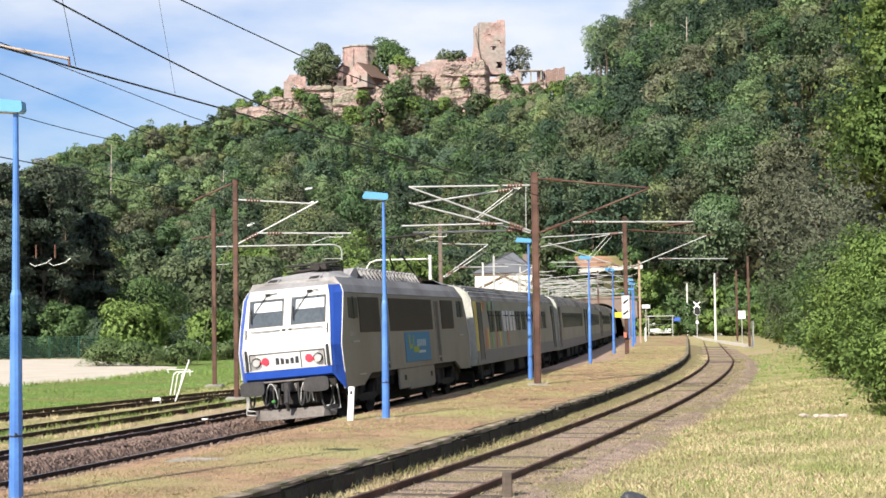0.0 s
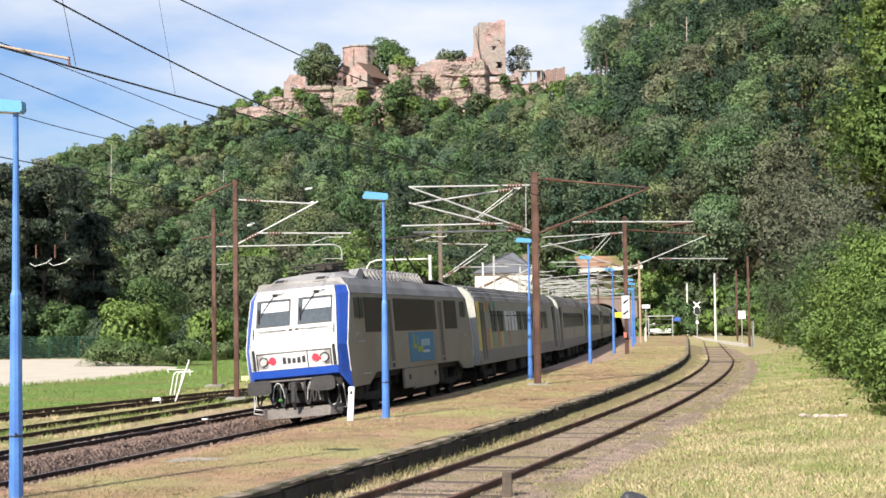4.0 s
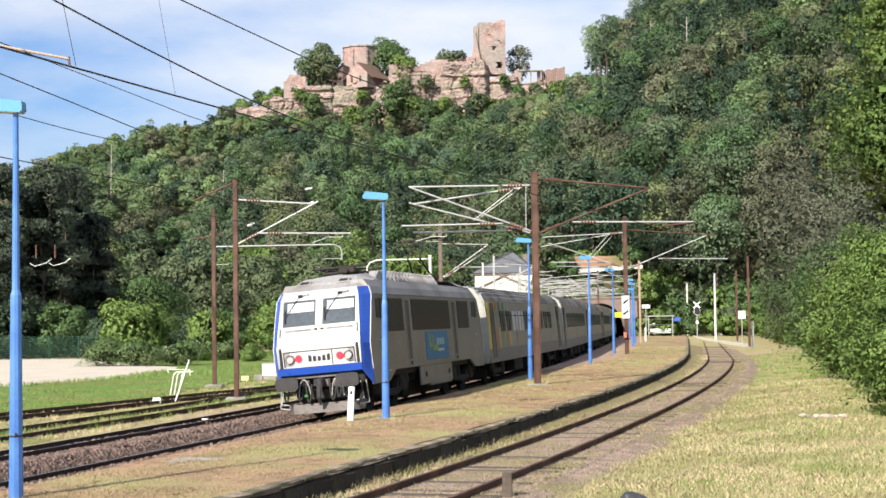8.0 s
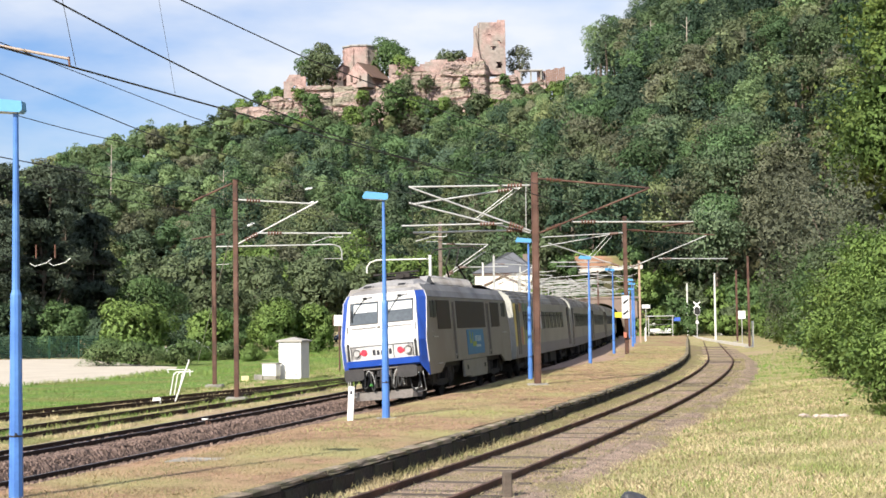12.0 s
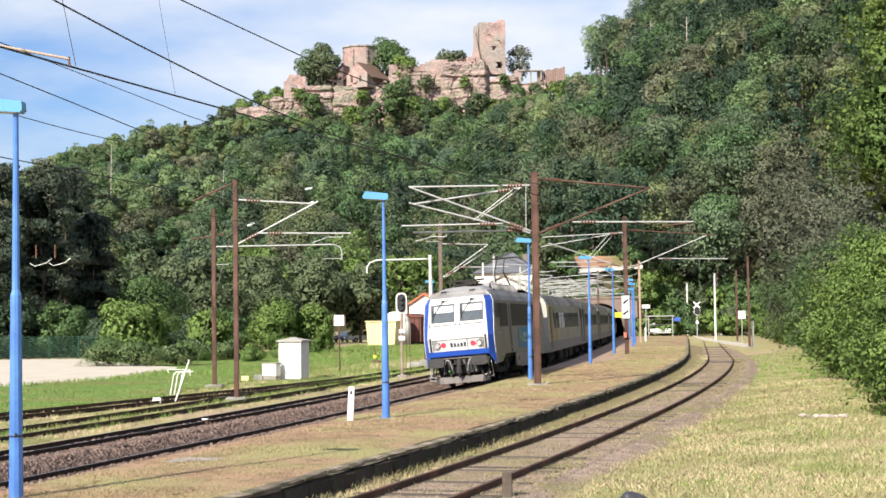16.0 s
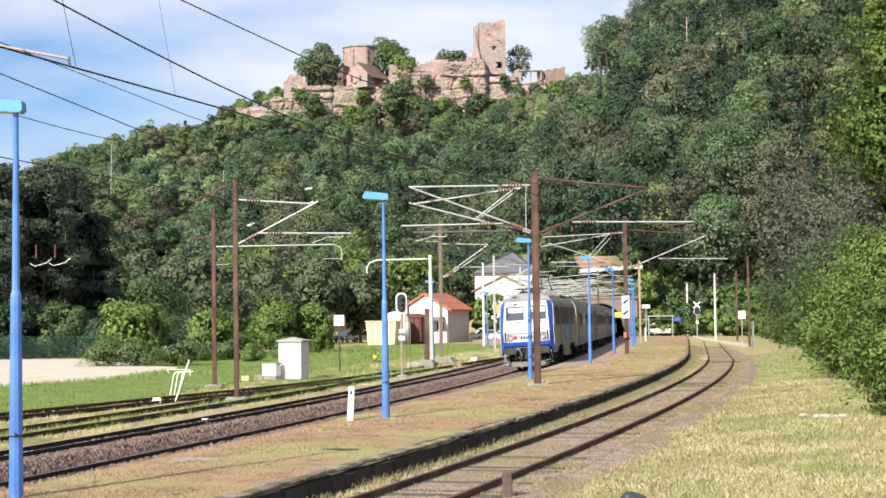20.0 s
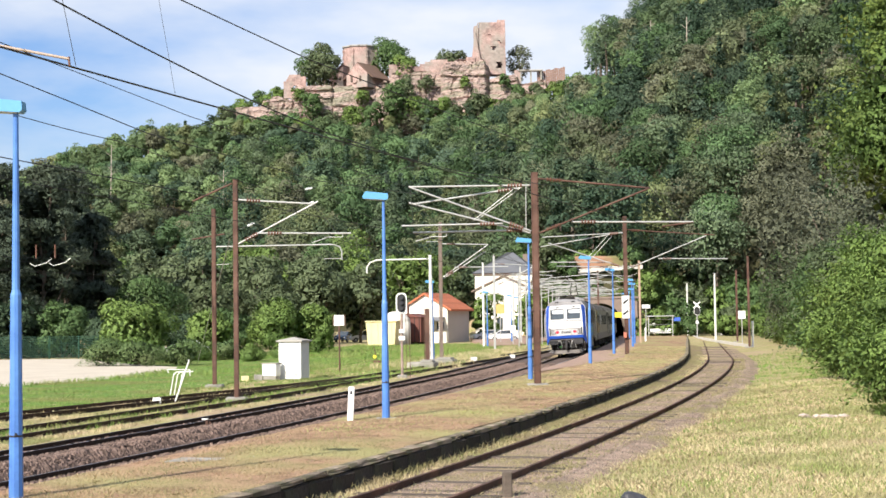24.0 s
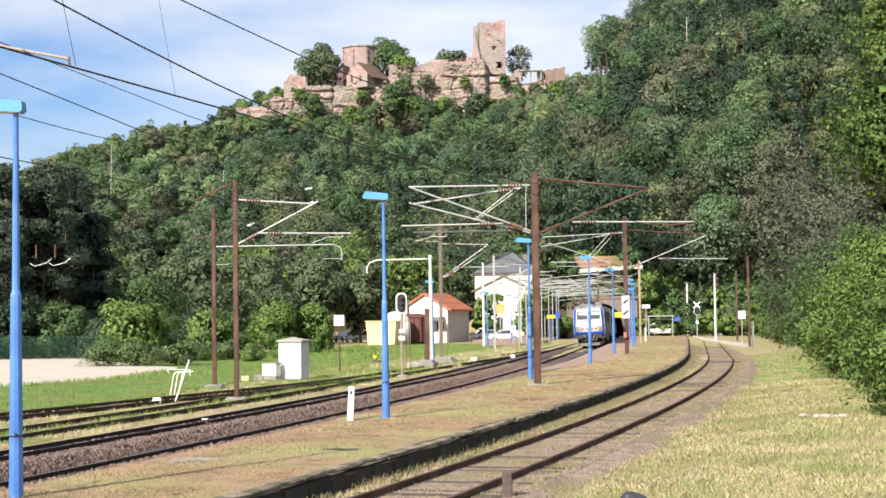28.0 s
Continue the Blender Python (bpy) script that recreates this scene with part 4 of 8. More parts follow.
SAND = mat("pale_sandy_hardcore", (0.58, 0.52, 0.43), (0.48, 0.42, 0.34), 0.95, 0, 0.6, 8, 0.4, 0.03, 0.1)
LAWN = mat("fresh_green_grass", (0.105, 0.20, 0.04), (0.17, 0.25, 0.065), 0.95, 0, 1.5, 20, 0.8, 0.05, 0.1, c3=(0.17, 0.19, 0.06), big=0.15)
# near-black colour carries the shade of the wall's side turned from the sun
WALL_DARK = mat("dark_shaded_platform_wall", (0.058, 0.046, 0.036), (0.027, 0.022, 0.018), 0.95, 0, 1.5, 14, 0.9, 0.03, c3=(0.045, 0.042, 0.027), big=0.6, per_object=0.3)
STRIP = mat("dry_grass_strip", (0.30, 0.255, 0.125), (0.21, 0.18, 0.085), 0.95, 0, 2.0, 26, 1.0, 0.04, 0.1, c3=(0.25, 0.185, 0.125), big=0.5)

SIDING_RUST = mat("dark_siding_rust", (0.10, 0.05, 0.035), (0.05, 0.03, 0.024), 0.75, 0.1, 3, 40, 0.3, 0.004, c3=(0.15, 0.075, 0.05), big=0.9)
track("track_main", main_x, 8, 330, 2.0, "curved main line track beside the platform", True, True, 0.0, 0.6, 0.0, near=(24, 110))
track("track_second", second_x, 8, 206, 2.0, "second curved main line track with dark rails", True, True, 0.0, 0.6, 0.0, near=(30, 110))
track("track_third", third_x, 12, 150, 2.0, "rusty overgrown side track", False, False, -0.06, 0.62, 0.03, near=(34, 110))
track("track_fourth", fourth_x, 20, 82, 2.0, "rusty side track in the grass", False, False, -0.08, 0.62, 0.03, near=(36, 80))
track("track_siding", siding_x, 6, 178, 2.0, "rusty disused siding with weathered sleepers", False, False, 0.0, 0.66, -0.065, SIDING_RUST, near=(18, 150), buried=22.0)
bed("siding_bed", siding_x, 6, 178, 1.75, -0.135, GRAVEL, False, "gravel and weeds under the disused siding", 2.6)
bed("third_bed", third_x, 12, 150, 1.3, -0.235, GRAVEL, False, "thin gravel under the side track", 0.4)


def edge_right(y):
    return siding_x(y) - 1.68 - 0.006 * (y - 30)


PLAT_Z = 0.27


def make_platform():
    t = thing("platform", Matrix(), "low island platform with dry moss and worn stone edge", "platform", kind="structure")
    V, F, nu, n = [], [], 13, 130
    for i in range(n + 1):
        y = 8 + 204 * (i / n) ** 1.15
        h = heading(main_x, y)
        xa, xb = main_x(y) + 1.72 / math.cos(h), edge_right(y) - 0.19
        for j in range(nu):
            x = xa + (xb - xa) * j / (nu - 1)
            V.append((x, y, PLAT_Z + fall(y) + 0.02 + 0.035 * noise.noise(Vector((x * 0.6, y * 0.5, 7.0))) + 0.04 * math.sin(math.pi * j / (nu - 1))))
    for i in range(n):
        for j in range(nu - 1):
            a = i * nu + j
            F.append((a, a + 1, a + nu + 1, a + nu))
    raw_mesh("platform_top", V, F, PLATFORM, t, smooth=True)
    st = [((edge_right(y), y, fall(y)), heading(siding_x, y), 0.0) for y in np.linspace(8, 212, 103)]
    sweep("platform_wall", [(-0.34, -0.45), (0.0, -0.45), (0.0, 0.19), (-0.34, 0.19)], st, WALL_DARK, t, label="dark retaining wall with its shade put into the colour")
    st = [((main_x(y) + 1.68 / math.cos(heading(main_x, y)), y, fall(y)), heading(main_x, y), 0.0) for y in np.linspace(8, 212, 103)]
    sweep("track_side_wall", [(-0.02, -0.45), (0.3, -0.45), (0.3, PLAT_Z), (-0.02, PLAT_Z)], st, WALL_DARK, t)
    # asphalt walkway along the main track
    V, F = [], []
    ys = np.linspace(66, 212, 90)
    for i, y in enumerate(ys):
        h = heading(main_x, y)
        w = 2.6 * ease((y - 62) / 30.0)
        for u in (1.7, 1.75 + w * 0.5, 1.8 + w + 0.15 * noise.noise(Vector((0, y * 0.4, 1)))):
            V.append((main_x(y) + u / math.cos(h), y, PLAT_Z + fall(y) + 0.068))
    for i in range(len(ys) - 1):
        for j in range(2):
            a = i * 3 + j
            F.append((a, a + 1, a + 4, a + 3))
    raw_mesh("walkway", V, F, ASPHALT, t, "worn pinkish asphalt walkway")
    V, F, cols = [], [], 6
    ys = np.linspace(8, 150, 120)
    for y in ys:                            # grassed strip rising against the wall
        up = 0.15 * ease((y - 23) / 24)
        for j in range(cols):
            q = j / (cols - 1)
            x = edge_right(y) + 0.01 + (siding_x(y) - 0.95 - edge_right(y)) * q
            V.append((x, y, fall(y) - 0.15 + up * (1 - q) ** 0.8 + 0.015 * noise.noise(Vector((x * 2, y * 2, 0)))))
    for i in range(len(ys) - 1):
        F += [(i * cols + j, i * cols + j + 1, (i + 1) * cols + j + 1, (i + 1) * cols + j) for j in range(cols - 1)]
    raw_mesh("grass_strip", V, F, STRIP, t, "dry grassed strip along the wall", smooth=True)
    rng = random.Random(4)
    metas = []
    for k in range(6):
        bm = bmesh.new()
        box(bm, (0, 0, 0), (0.14, 0.985, 0.44), 0.025)
        for v in bm.verts:
            v.co += Vector((rng.uniform(-0.03, 0.03), rng.uniform(-0.012, 0.012), rng.uniform(-0.02, 0.01)))
        me = bpy.data.meshes.new("wall_block")
        bm.to_mesh(me)
        bm.free()
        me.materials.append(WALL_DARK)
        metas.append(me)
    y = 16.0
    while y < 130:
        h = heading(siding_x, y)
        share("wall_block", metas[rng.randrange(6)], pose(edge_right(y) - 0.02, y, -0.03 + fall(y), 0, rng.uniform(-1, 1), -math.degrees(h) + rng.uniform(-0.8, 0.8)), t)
        y += 1.0 * math.cos(h)
    # cap stones
    metas = []
    rng = random.Random(3)
    for k in range(6):
        bm = bmesh.new()
        box(bm, (0.06, 0, 0.04), (0.26 + rng.uniform(-0.05, 0.05), rng.uniform(1.0, 1.05), 0.085), 0.025)
        for v in bm.verts:
            v.co += Vector((rng.uniform(-0.035, 0.035), rng.uniform(-0.01, 0.01), rng.uniform(-0.02, 0.015)))
        me = bpy.data.meshes.new("cap_stone")
        bm.to_mesh(me)
        bm.free()
        me.materials.append(EDGE_STONE)
        metas.append(me)
    y = 14.0
    while y < 190:
        h = heading(siding_x, y)
        share("cap_stone", metas[rng.randrange(6)], pose(edge_right(y) - 0.17, y, 0.205 + fall(y) + rng.uniform(-0.006, 0.006), 0, rng.uniform(-1, 1), -math.degrees(h) + rng.uniform(-1, 1)), t)
        y += 1.0 * math.cos(h)
    return t


make_platform()


def patch(name, pts, z, material, label, cat, n=3):
    """A thin uneven sheet over a plan outline."""
    out = []
    for (x0, y0), (x1, y1) in zip(pts, pts[1:] + pts[:1]):
        k = max(2, int(math.hypot(x1 - x0, y1 - y0) / 2.5))
        for i in range(k):
            t = i / k
            q = Vector((x0 + (x1 - x0) * t, y0 + (y1 - y0) * t, 0))
            out.append((q.x + 0.8 * noise.noise(q * 0.35), q.y + 1.2 * noise.noise(q * 0.35 + Vector((5, 0, 0)))))
    bm = bmesh.new()
    vs = [bm.verts.new((x, y, z)) for x, y in out]
    f = bm.faces.new(vs)
    if f.normal.z < 0:
        f.normal_flip()
    r = bmesh.ops.extrude_face_region(bm, geom=[f])
    bmesh.ops.translate(bm, verts=[v for v in r["geom"] if isinstance(v, bmesh.types.BMVert)], vec=(0, 0, -0.3))
    bmesh.ops.recalc_face_normals(bm, faces=bm.faces)
    return tagged(part(name, bm, material), label, cat, kind="structure")


patch("lawn", [(-30, 40), (-16.5, 44), (-12.0, 60), (-10.5, 70), (-9.0, 84), (-5.5, 105), (-1, 130), (2.5, 165), (-14, 170), (-20, 130), (-40, 128), (-60, 60)], -0.165, LAWN, "fresh green grass beside the side tracks", "grass")
patch("sand_lot", [(-60, 62), (-30, 69.5), (-20.6, 72.5), (-17.6, 80), (-16.6, 92), (-17.5, 99), (-24, 112), (-30, 127), (-60, 127)], -0.14, SAND, "pale sandy hardcore lot beyond the tracks", "lot")

# ---- overhead line ----
def mast_thing(x, y, z0, h, label, arms, material=RUST, w=0.26, base=True, lean=0.0):
    """arms: (kind, points as (x, z) in the mast's plane, y shift)"""
    t = thing("overhead_line_mast", pose(x, y, z0), label, "catenary mast", "masts of the overhead line")
    bm = bmesh.new()
    d = w * 0.9
    for s in (-1, 1):
        box(bm, (0, s * d * 0.42, h / 2), (w * 0.66, 0.02, h))
        box(bm, (s * (w / 2 - 0.02), 0, h / 2), (0.03, d * 0.7, h))
    box(bm, (0, 0, h / 2), (0.03, d * 0.8, h))
    for k in range(int(h / 1.9)):
        box(bm, (0, -d * 0.44, 0.9 + 1.9 * k), (w * 0.98, 0.02, 0.09))
    part("post", bm, material, t)
    if base:
        bm = bmesh.new()
        box(bm, (0, 0, 0.02), (0.75, 0.75, 0.22), 0.03)
        part("concrete_foot", bm, CONCRETE, t)
    for kind, pts, dy in arms:
        P3 = [(px, dy, pz - z0) for px, pz in pts]
        r, m = {"tube": (0.035, GALV), "thin": (0.018, GALV), "rust": (0.035, RUST), "wire": (0.009, WIRE)}[kind]
        a = tube_line("arm_tube" if kind != "wire" else "stay_wire", P3, r, m, t, 8)
        if kind in ("tube", "rust") and len(P3) == 2 and (Vector(P3[1]) - Vector(P3[0])).length > 2.5:
            bm = bmesh.new()
            p, q = Vector(P3[0]), Vector(P3[1])
            near = p if abs(p.x) < abs(q.x) else q
            far = q if near is p else p
            u = (far - near).normalized()
            for i in range(5):
                c = near + u * (0.35 + 0.11 * i)
                rod(bm, c - u * 0.03, c + u * 0.03, 0.085, 0.06, 8)
            part("insulator", bm, INSUL, a)
    return t


mast_thing(3.34, 54.74, 0.25, 7.75, "rusty lattice mast standing on the platform", [
    ("tube", [(-4.55, 7.53), (-0.15, 7.53)], 0.0), ("tube", [(-4.55, 7.53), (-0.15, 5.87)], 0.0), ("tube", [(-4.56, 6.98), (-0.15, 5.82)], 0.35), ("tube", [(-4.36, 6.94), (-0.5, 7.47)], 0.35),
    ("tube", [(-4.82, 6.12), (-1.16, 6.16)], 0.0), ("tube", [(-4.41, 5.89), (-0.2, 5.93)], 0.35), ("thin", [(-4.34, 5.57), (-3.72, 5.74), (-3.21, 5.73), (-3.21, 5.9)], 0.35),
    ("thin", [(-2.22, 6.29), (-0.63, 7.5)], 0.0), ("thin", [(-2.05, 6.35), (-0.45, 7.5)], 0.3), ("thin", [(-0.31, 7.5), (-0.33, 5.9)], 0.0), ("rust", [(0.13, 7.77), (4.17, 7.37)], 0.0), ("rust", [(0.13, 5.79), (4.17, 7.37)], 0.0),
    ("tube", [(1.35, 6.18), (5.73, 6.12)], 0.0), ("rust", [(4.59, 5.97), (5.73, 6.12)], 0.0), ("wire", [(4.0, 7.3), (5.0, 6.14)], 0.0), ("wire", [(4.17, 7.37), (5.4, 6.13)], 0.0), ("wire", [(-4.5, 7.5), (-4.4, 6.13)], 0.0), ("wire", [(-4.3, 6.95), (-3.3, 5.9)], 0.3)])
mast_thing(11.72, 97.62, 0.2, 9.0, "rusty mast on the platform carrying a striped sign", [
    ("rust", [(0.13, 8.32), (5.78, 7.91)], 0.0), ("tube", [(0.13, 5.8), (5.24, 7.88)], 0.0), ("tube", [(2.12, 6.44), (6.59, 6.37)], 0.0), ("tube", [(-5.31, 7.92), (-0.13, 8.13)], 0.0), ("tube", [(-5.43, 7.31), (-0.13, 8.18)], 0.3),
    ("tube", [(-4.95, 7.55), (-0.13, 5.9)], 0.0), ("thin", [(-2.61, 6.36), (-1.13, 7.94)], 0.0), ("thin", [(-2.3, 6.36), (-0.8, 7.94)], 0.3), ("tube", [(-4.8, 6.3), (-1.0, 6.25)], 0.0), ("tube", [(-4.4, 6.05), (-0.8, 5.95)], 0.3)])
mast_thing(-7.79, 56.97, -0.2, 8.3, "tall rusty mast between the tracks", [
    ("rust", [(-1.6, 7.3), (-0.12, 7.95)], 0.0), ("tube", [(0.12, 7.33), (2.92, 7.14)], 0.0), ("tube", [(0.1, 5.67), (3.11, 7.22)], 0.0), ("tube", [(0.91, 6.06), (4.35, 6.01)], 0.0), ("thin", [(2.86, 5.67), (3.48, 5.88), (4.03, 5.87), (4.03, 6.0)], 0.0), ("wire", [(2.95, 7.1), (3.8, 6.05)], 0.0)], w=0.19)
mast_thing(-10.42, 68.94, -0.2, 8.1, "rusty mast with a bent pipe arm", [
    ("tube", [(0.1, 6.17), (5.4, 6.2), (5.72, 6.1), (5.82, 5.85), (5.82, 5.5)], 0.0), ("rust", [(-0.97, 6.52), (0.49, 6.75)], 0.0), ("thin", [(0.1, 5.35), (0.7, 5.37)], 0.0), ("thin", [(5.0, 5.55), (5.8, 5.55)], 0.0)], w=0.2)
mast_thing(-0.18, 98.78, -0.2, 9.25, "weathered grey-brown mast on a concrete foot", [
    ("tube", [(0.13, 7.64), (3.05, 7.56)], 0.0), ("tube", [(0.13, 5.45), (3.13, 7.56)], 0.0), ("tube", [(0.13, 5.35), (2.97, 7.12)], 0.3), ("thin", [(-0.9, 7.79), (-0.14, 7.79)], 0.0), ("tube", [(0.9, 6.1), (4.4, 6.1)], 0.0)], mat("weathered_mast", (0.20, 0.15, 0.12), (0.13, 0.10, 0.085), 0.8, 0.1, 2, 20, 0.3))
mast_thing(-1.03, 93.0, -0.2, 3.6, "short rusty post on a concrete foot", [], RUST, 0.42)
for x, y, w in ((-0.35, 98.4, 2.1), (-1.35, 92.6, 1.7)):
    bm = bmesh.new()
    box(bm, (0, 0, 0.1), (w, 1.3, 0.5), 0.06)
    box(bm, (w * 0.2, 0, 0.4), (w * 0.45, 1.0, 0.14), 0.04)
    ob = part("foundation_block", bm, CONCRETE)
    ob.matrix_basis = pose(x, y, -0.2, 0, 0, -12)
    tagged(ob, "weathered concrete foundation block at the mast", "concrete block", "foundation blocks of the masts")
for x, y, h, lab, m in ((27.25, 135.8, 8.2, "thin rusty pole beside the level crossing", RUST), (31.6, 163.9, 7.8, "thin rusty pole beyond the level crossing", RUST), (18.8, 145.7, 8.3, "pale brown post at the platform", mat("pale_brown_post", (0.42, 0.30, 0.22), (0.33, 0.235, 0.17), 0.8, 0, 2, 20, 0.2)),
                        (9.4, 205.0, 9.0, "grey mast before the tunnel", GALV), (4.5, 135.0, 8.6, "grey mast beside the second track", GALV), (8.5, 168.0, 8.6, "grey mast beside the second track", GALV), (17.5, 172.0, 8.2, "rusty mast on the far platform", RUST)):
    g = []
    if x < 20:
        sg = 1 if x < 12 else -1
        g = [("tube", [(sg * 0.1, 7.6), (sg * 3.6, 7.4)], 0.0), ("tube", [(sg * 0.1, 5.6), (sg * 3.6, 7.35)], 0.0), ("tube", [(sg * 1.0, 6.1), (sg * 4.6, 6.1)], 0.0), ("thin", [(sg * 0.1, 6.9), (sg * 3.0, 5.9)], 0.25), ("tube", [(sg * 0.6, 6.6), (sg * 5.6, 6.9)], 0.4)]
    mast_thing(x, y, -0.2, h, lab, g, m, 0.2)
for k, y in enumerate((140.0, 148.0, 158.0, 168.0, 181.0, 190.0, 200.0, 208.0)):      # cross arms crowding towards the tunnel
    rr = random.Random(60 + k)
    h = heading(main_x, y)
    t = thing("portal_gantry", pose(main_x(y) - 1.9, y, -0.3, 0, 0, -math.degrees(h) + rr.uniform(-6, 6)), "light grey steel arms across both tracks", "catenary gantry", "gantries before the tunnel")
    bm = bmesh.new()
    rod(bm, (-4.6, 0, 0), (-4.6, 0, 7.2), 0.07, 0.06, 8)
    part("post", bm, GALV, t)
    for a, b in ((6.6, 6.75), (6.0, 6.1), (5.5, 6.7)):
        bm = bmesh.new()
        x1 = rr.uniform(0.5, 4.6)
        rod(bm, (-4.6, 0, a + rr.uniform(-0.3, 0.3)), (x1, 0, b + rr.uniform(-0.5, 0.5)), 0.034, 0.028, 6)
        part("cross_arm", bm, GALV, t)
    for i in range(5):
        bm = bmesh.new()
        x0 = rr.uniform(-4.2, 2.5)
        rod(bm, (x0, 0, rr.uniform(6.0, 7.0)), (x0 + rr.uniform(0.8, 2.4), 0.3, rr.uniform(5.3, 6.4)), 0.02, 0.02, 5)
        part("stay_tube", bm, GALV, t)


def white_pole(x, y, h, label, extra=()):
    t = thing("white_pole", pose(x, y, -0.2), label, "pole")
    bm = bmesh.new()
    rod(bm, (0, 0, 0), (0, 0, h + 0.2), 0.14, 0.10, 10)
    box(bm, (0, 0, h + 0.22), (0.22, 0.22, 0.05), 0.01)
    part("post", bm, WHITE_STEEL, t)
    for pts in extra:
        tube_line("bent_arm", [(a, 0, b + 0.2) for a, b in pts], 0.05, WHITE_STEEL, t, 8)
    return t


white_pole(-0.85, 99.4, 6.9, "white pole with a bent pipe arm", [[(0.1, 6.7), (-3.5, 6.66), (-3.95, 6.5), (-4.14, 6.2), (-4.16, 5.8)]])
white_pole(3.97, 152.0, 8.3, "tall white pole near the hut")
white_pole(31.75, 177.8, 7.6, "white pole beside the level crossing")
white_pole(35.0, 218.3, 7.4, "white pole in front of the trees")


def wire(name, pts, label, r=0.011, sag=0.0):
    out = []
    for a, b in zip(pts, pts[1:]):
        a, b = Vector(a), Vector(b)
        n = 10
        for i in range(n):
            t = i / n
            p = a.lerp(b, t)
            p.z -= sag * 4 * t * (1 - t)
            out.append(p)
    out.append(Vector(pts[-1]))
    return tagged(tube_line(name, [tuple(p) for p in out], r, WIRE, None, 5), label, "overhead wire", "wires of the overhead line")


def along(fn, off, y):
    h = heading(fn, y)
    return fn(y) + off * math.cos(h)


SUP = [-30.0, 12.0, 54.7, 98.0, 140.0, 180.0, 214.0]
for fn, nm, up in ((main_x, "main", 0.0), (second_x, "second", 0.55)):
    wire("contact_wire", [(along(fn, 0.15 * (-1) ** k - 0.1, y), y, 5.72 + up * ease((60 - y) / 30) + fall(y)) for k, y in enumerate(SUP)], "dark contact wire over the %s track" % nm, 0.010, 0.02)
    wire("messenger_wire", [(along(fn, 0.0, y), y, 7.25 + fall(y)) for y in SUP[2:]], "dark messenger wire over the %s track" % nm, 0.010, 0.5)
wire("messenger_wire", [(-14.6, 2.0, 8.6), (-9.2, 19.6, 7.5), (-7.54, 25.8, 7.04), (-6.89, 28.3, 6.88), (-6.11, 31.4, 6.68), (-3.4, 42.0, 6.62), (-0.85, 54.7, 7.25)], "dark messenger wire over the main track", 0.010)
wire("feeder_wire", [(-12.4, 8.0, 8.3), (-7.35, 26.5, 7.55), (-6.55, 29.6, 7.44), (-5.58, 33.5, 7.31), (-3.2, 43.0, 7.22), (-1.2, 54.7, 7.5)], "thin feeder wire over the main track", 0.008)
wire("messenger_wire", [(-16.0, 8.0, 7.6), (-9.51, 32.6, 7.37), (-8.14, 38.1, 7.33), (-4.85, 56.9, 7.14)], "dark messenger wire over the second track", 0.010, 0.03)
wire("contact_wire", [(-12.4, -15.0, 5.0), (-3.62, 15.0, 5.28), (7.95, 54.7, 5.88), (16.6, 97.6, 6.2), (24.4, 136.0, 6.3)], "dark contact wire over the siding", 0.010, 0.02)
wire("messenger_wire", [(-12.0, -14.0, 8.9), (-6.07, 6.6, 6.75), (-3.74, 14.6, 5.88), (-3.27, 16.2, 5.74), (-2.71, 18.1, 5.6), (-2.26, 19.7, 5.52), (-1.62, 21.9, 5.44), (-0.76, 24.8, 5.43), (0.19, 28.1, 5.5), (2.4, 35.5, 5.85), (5.0, 44.5, 6.5), (7.5, 54.7, 7.37)], "dark messenger wire sagging over the siding", 0.009)
wire("messenger_wire", [(7.5, 54.7, 7.37), (16.9, 97.6, 7.9), (24.4, 136.0, 7.8)], "dark messenger wire sagging over the siding", 0.010, 1.2)
wire("feeder_wire", [(-9.6, -5.0, 6.9), (-2.2, 25.0, 7.08), (7.5, 54.7, 7.4)], "dark feeder wire over the platform", 0.009, 0.05)
wire("feeder_wire", [(-26.0, 20.0, 8.0), (-9.4, 57.0, 7.3), (-11.39, 68.9, 6.5)], "dark feeder wire on the mast", 0.008, 0.1)
tagged(tube_line("stay_cable", [(-8.0, 57.0, 5.9), (-17.4, 107.0, -0.2)], 0.022, CONCRETE, None, 5), "slanting pale guy cable of the mast", "guy cable")
for a, b, r in (((-3.62, 14.97, 5.30), (-3.82, 14.97, 6.3), 0.0035), ((-3.01, 17.1, 5.33), (-3.24, 17.1, 6.7), 0.0025), ((1.9, 34.0, 5.57), (2.0, 34.0, 5.78), 0.004), ((5.0, 44.6, 5.7), (5.0, 44.6, 6.5), 0.004)):
    wire("dropper", [a, b], "thin dropper wire of the siding", r)


def cross_wire(x0, z0, x1, z1, y, at_x, label):
    """A thin span wire across the tracks with a white ribbed insulator in it."""
    t = thing("span_wire", pose(x0, y, z0), label, "span wire", "span wires with insulators")
    tube_line("wire", [(0, 0, 0), (x1 - x0, 0, z1 - z0)], 0.006, WIRE, t, 5)
    k = (at_x - x0) / (x1 - x0)
    c, u = Vector((x1 - x0, 0, z1 - z0)) * k, Vector((x1 - x0, 0, z1 - z0)).normalized()
    bm = bmesh.new()
    for i in range(3):
        rod(bm, c + u * (0.07 * i - 0.1), c + u * (0.07 * i - 0.05), 0.035, 0.055, 8)
    rod(bm, c - u * 0.13, c + u * 0.15, 0.025, 0.025, 8)
    part("insulator", bm, LENS, t, "white ribbed insulator")


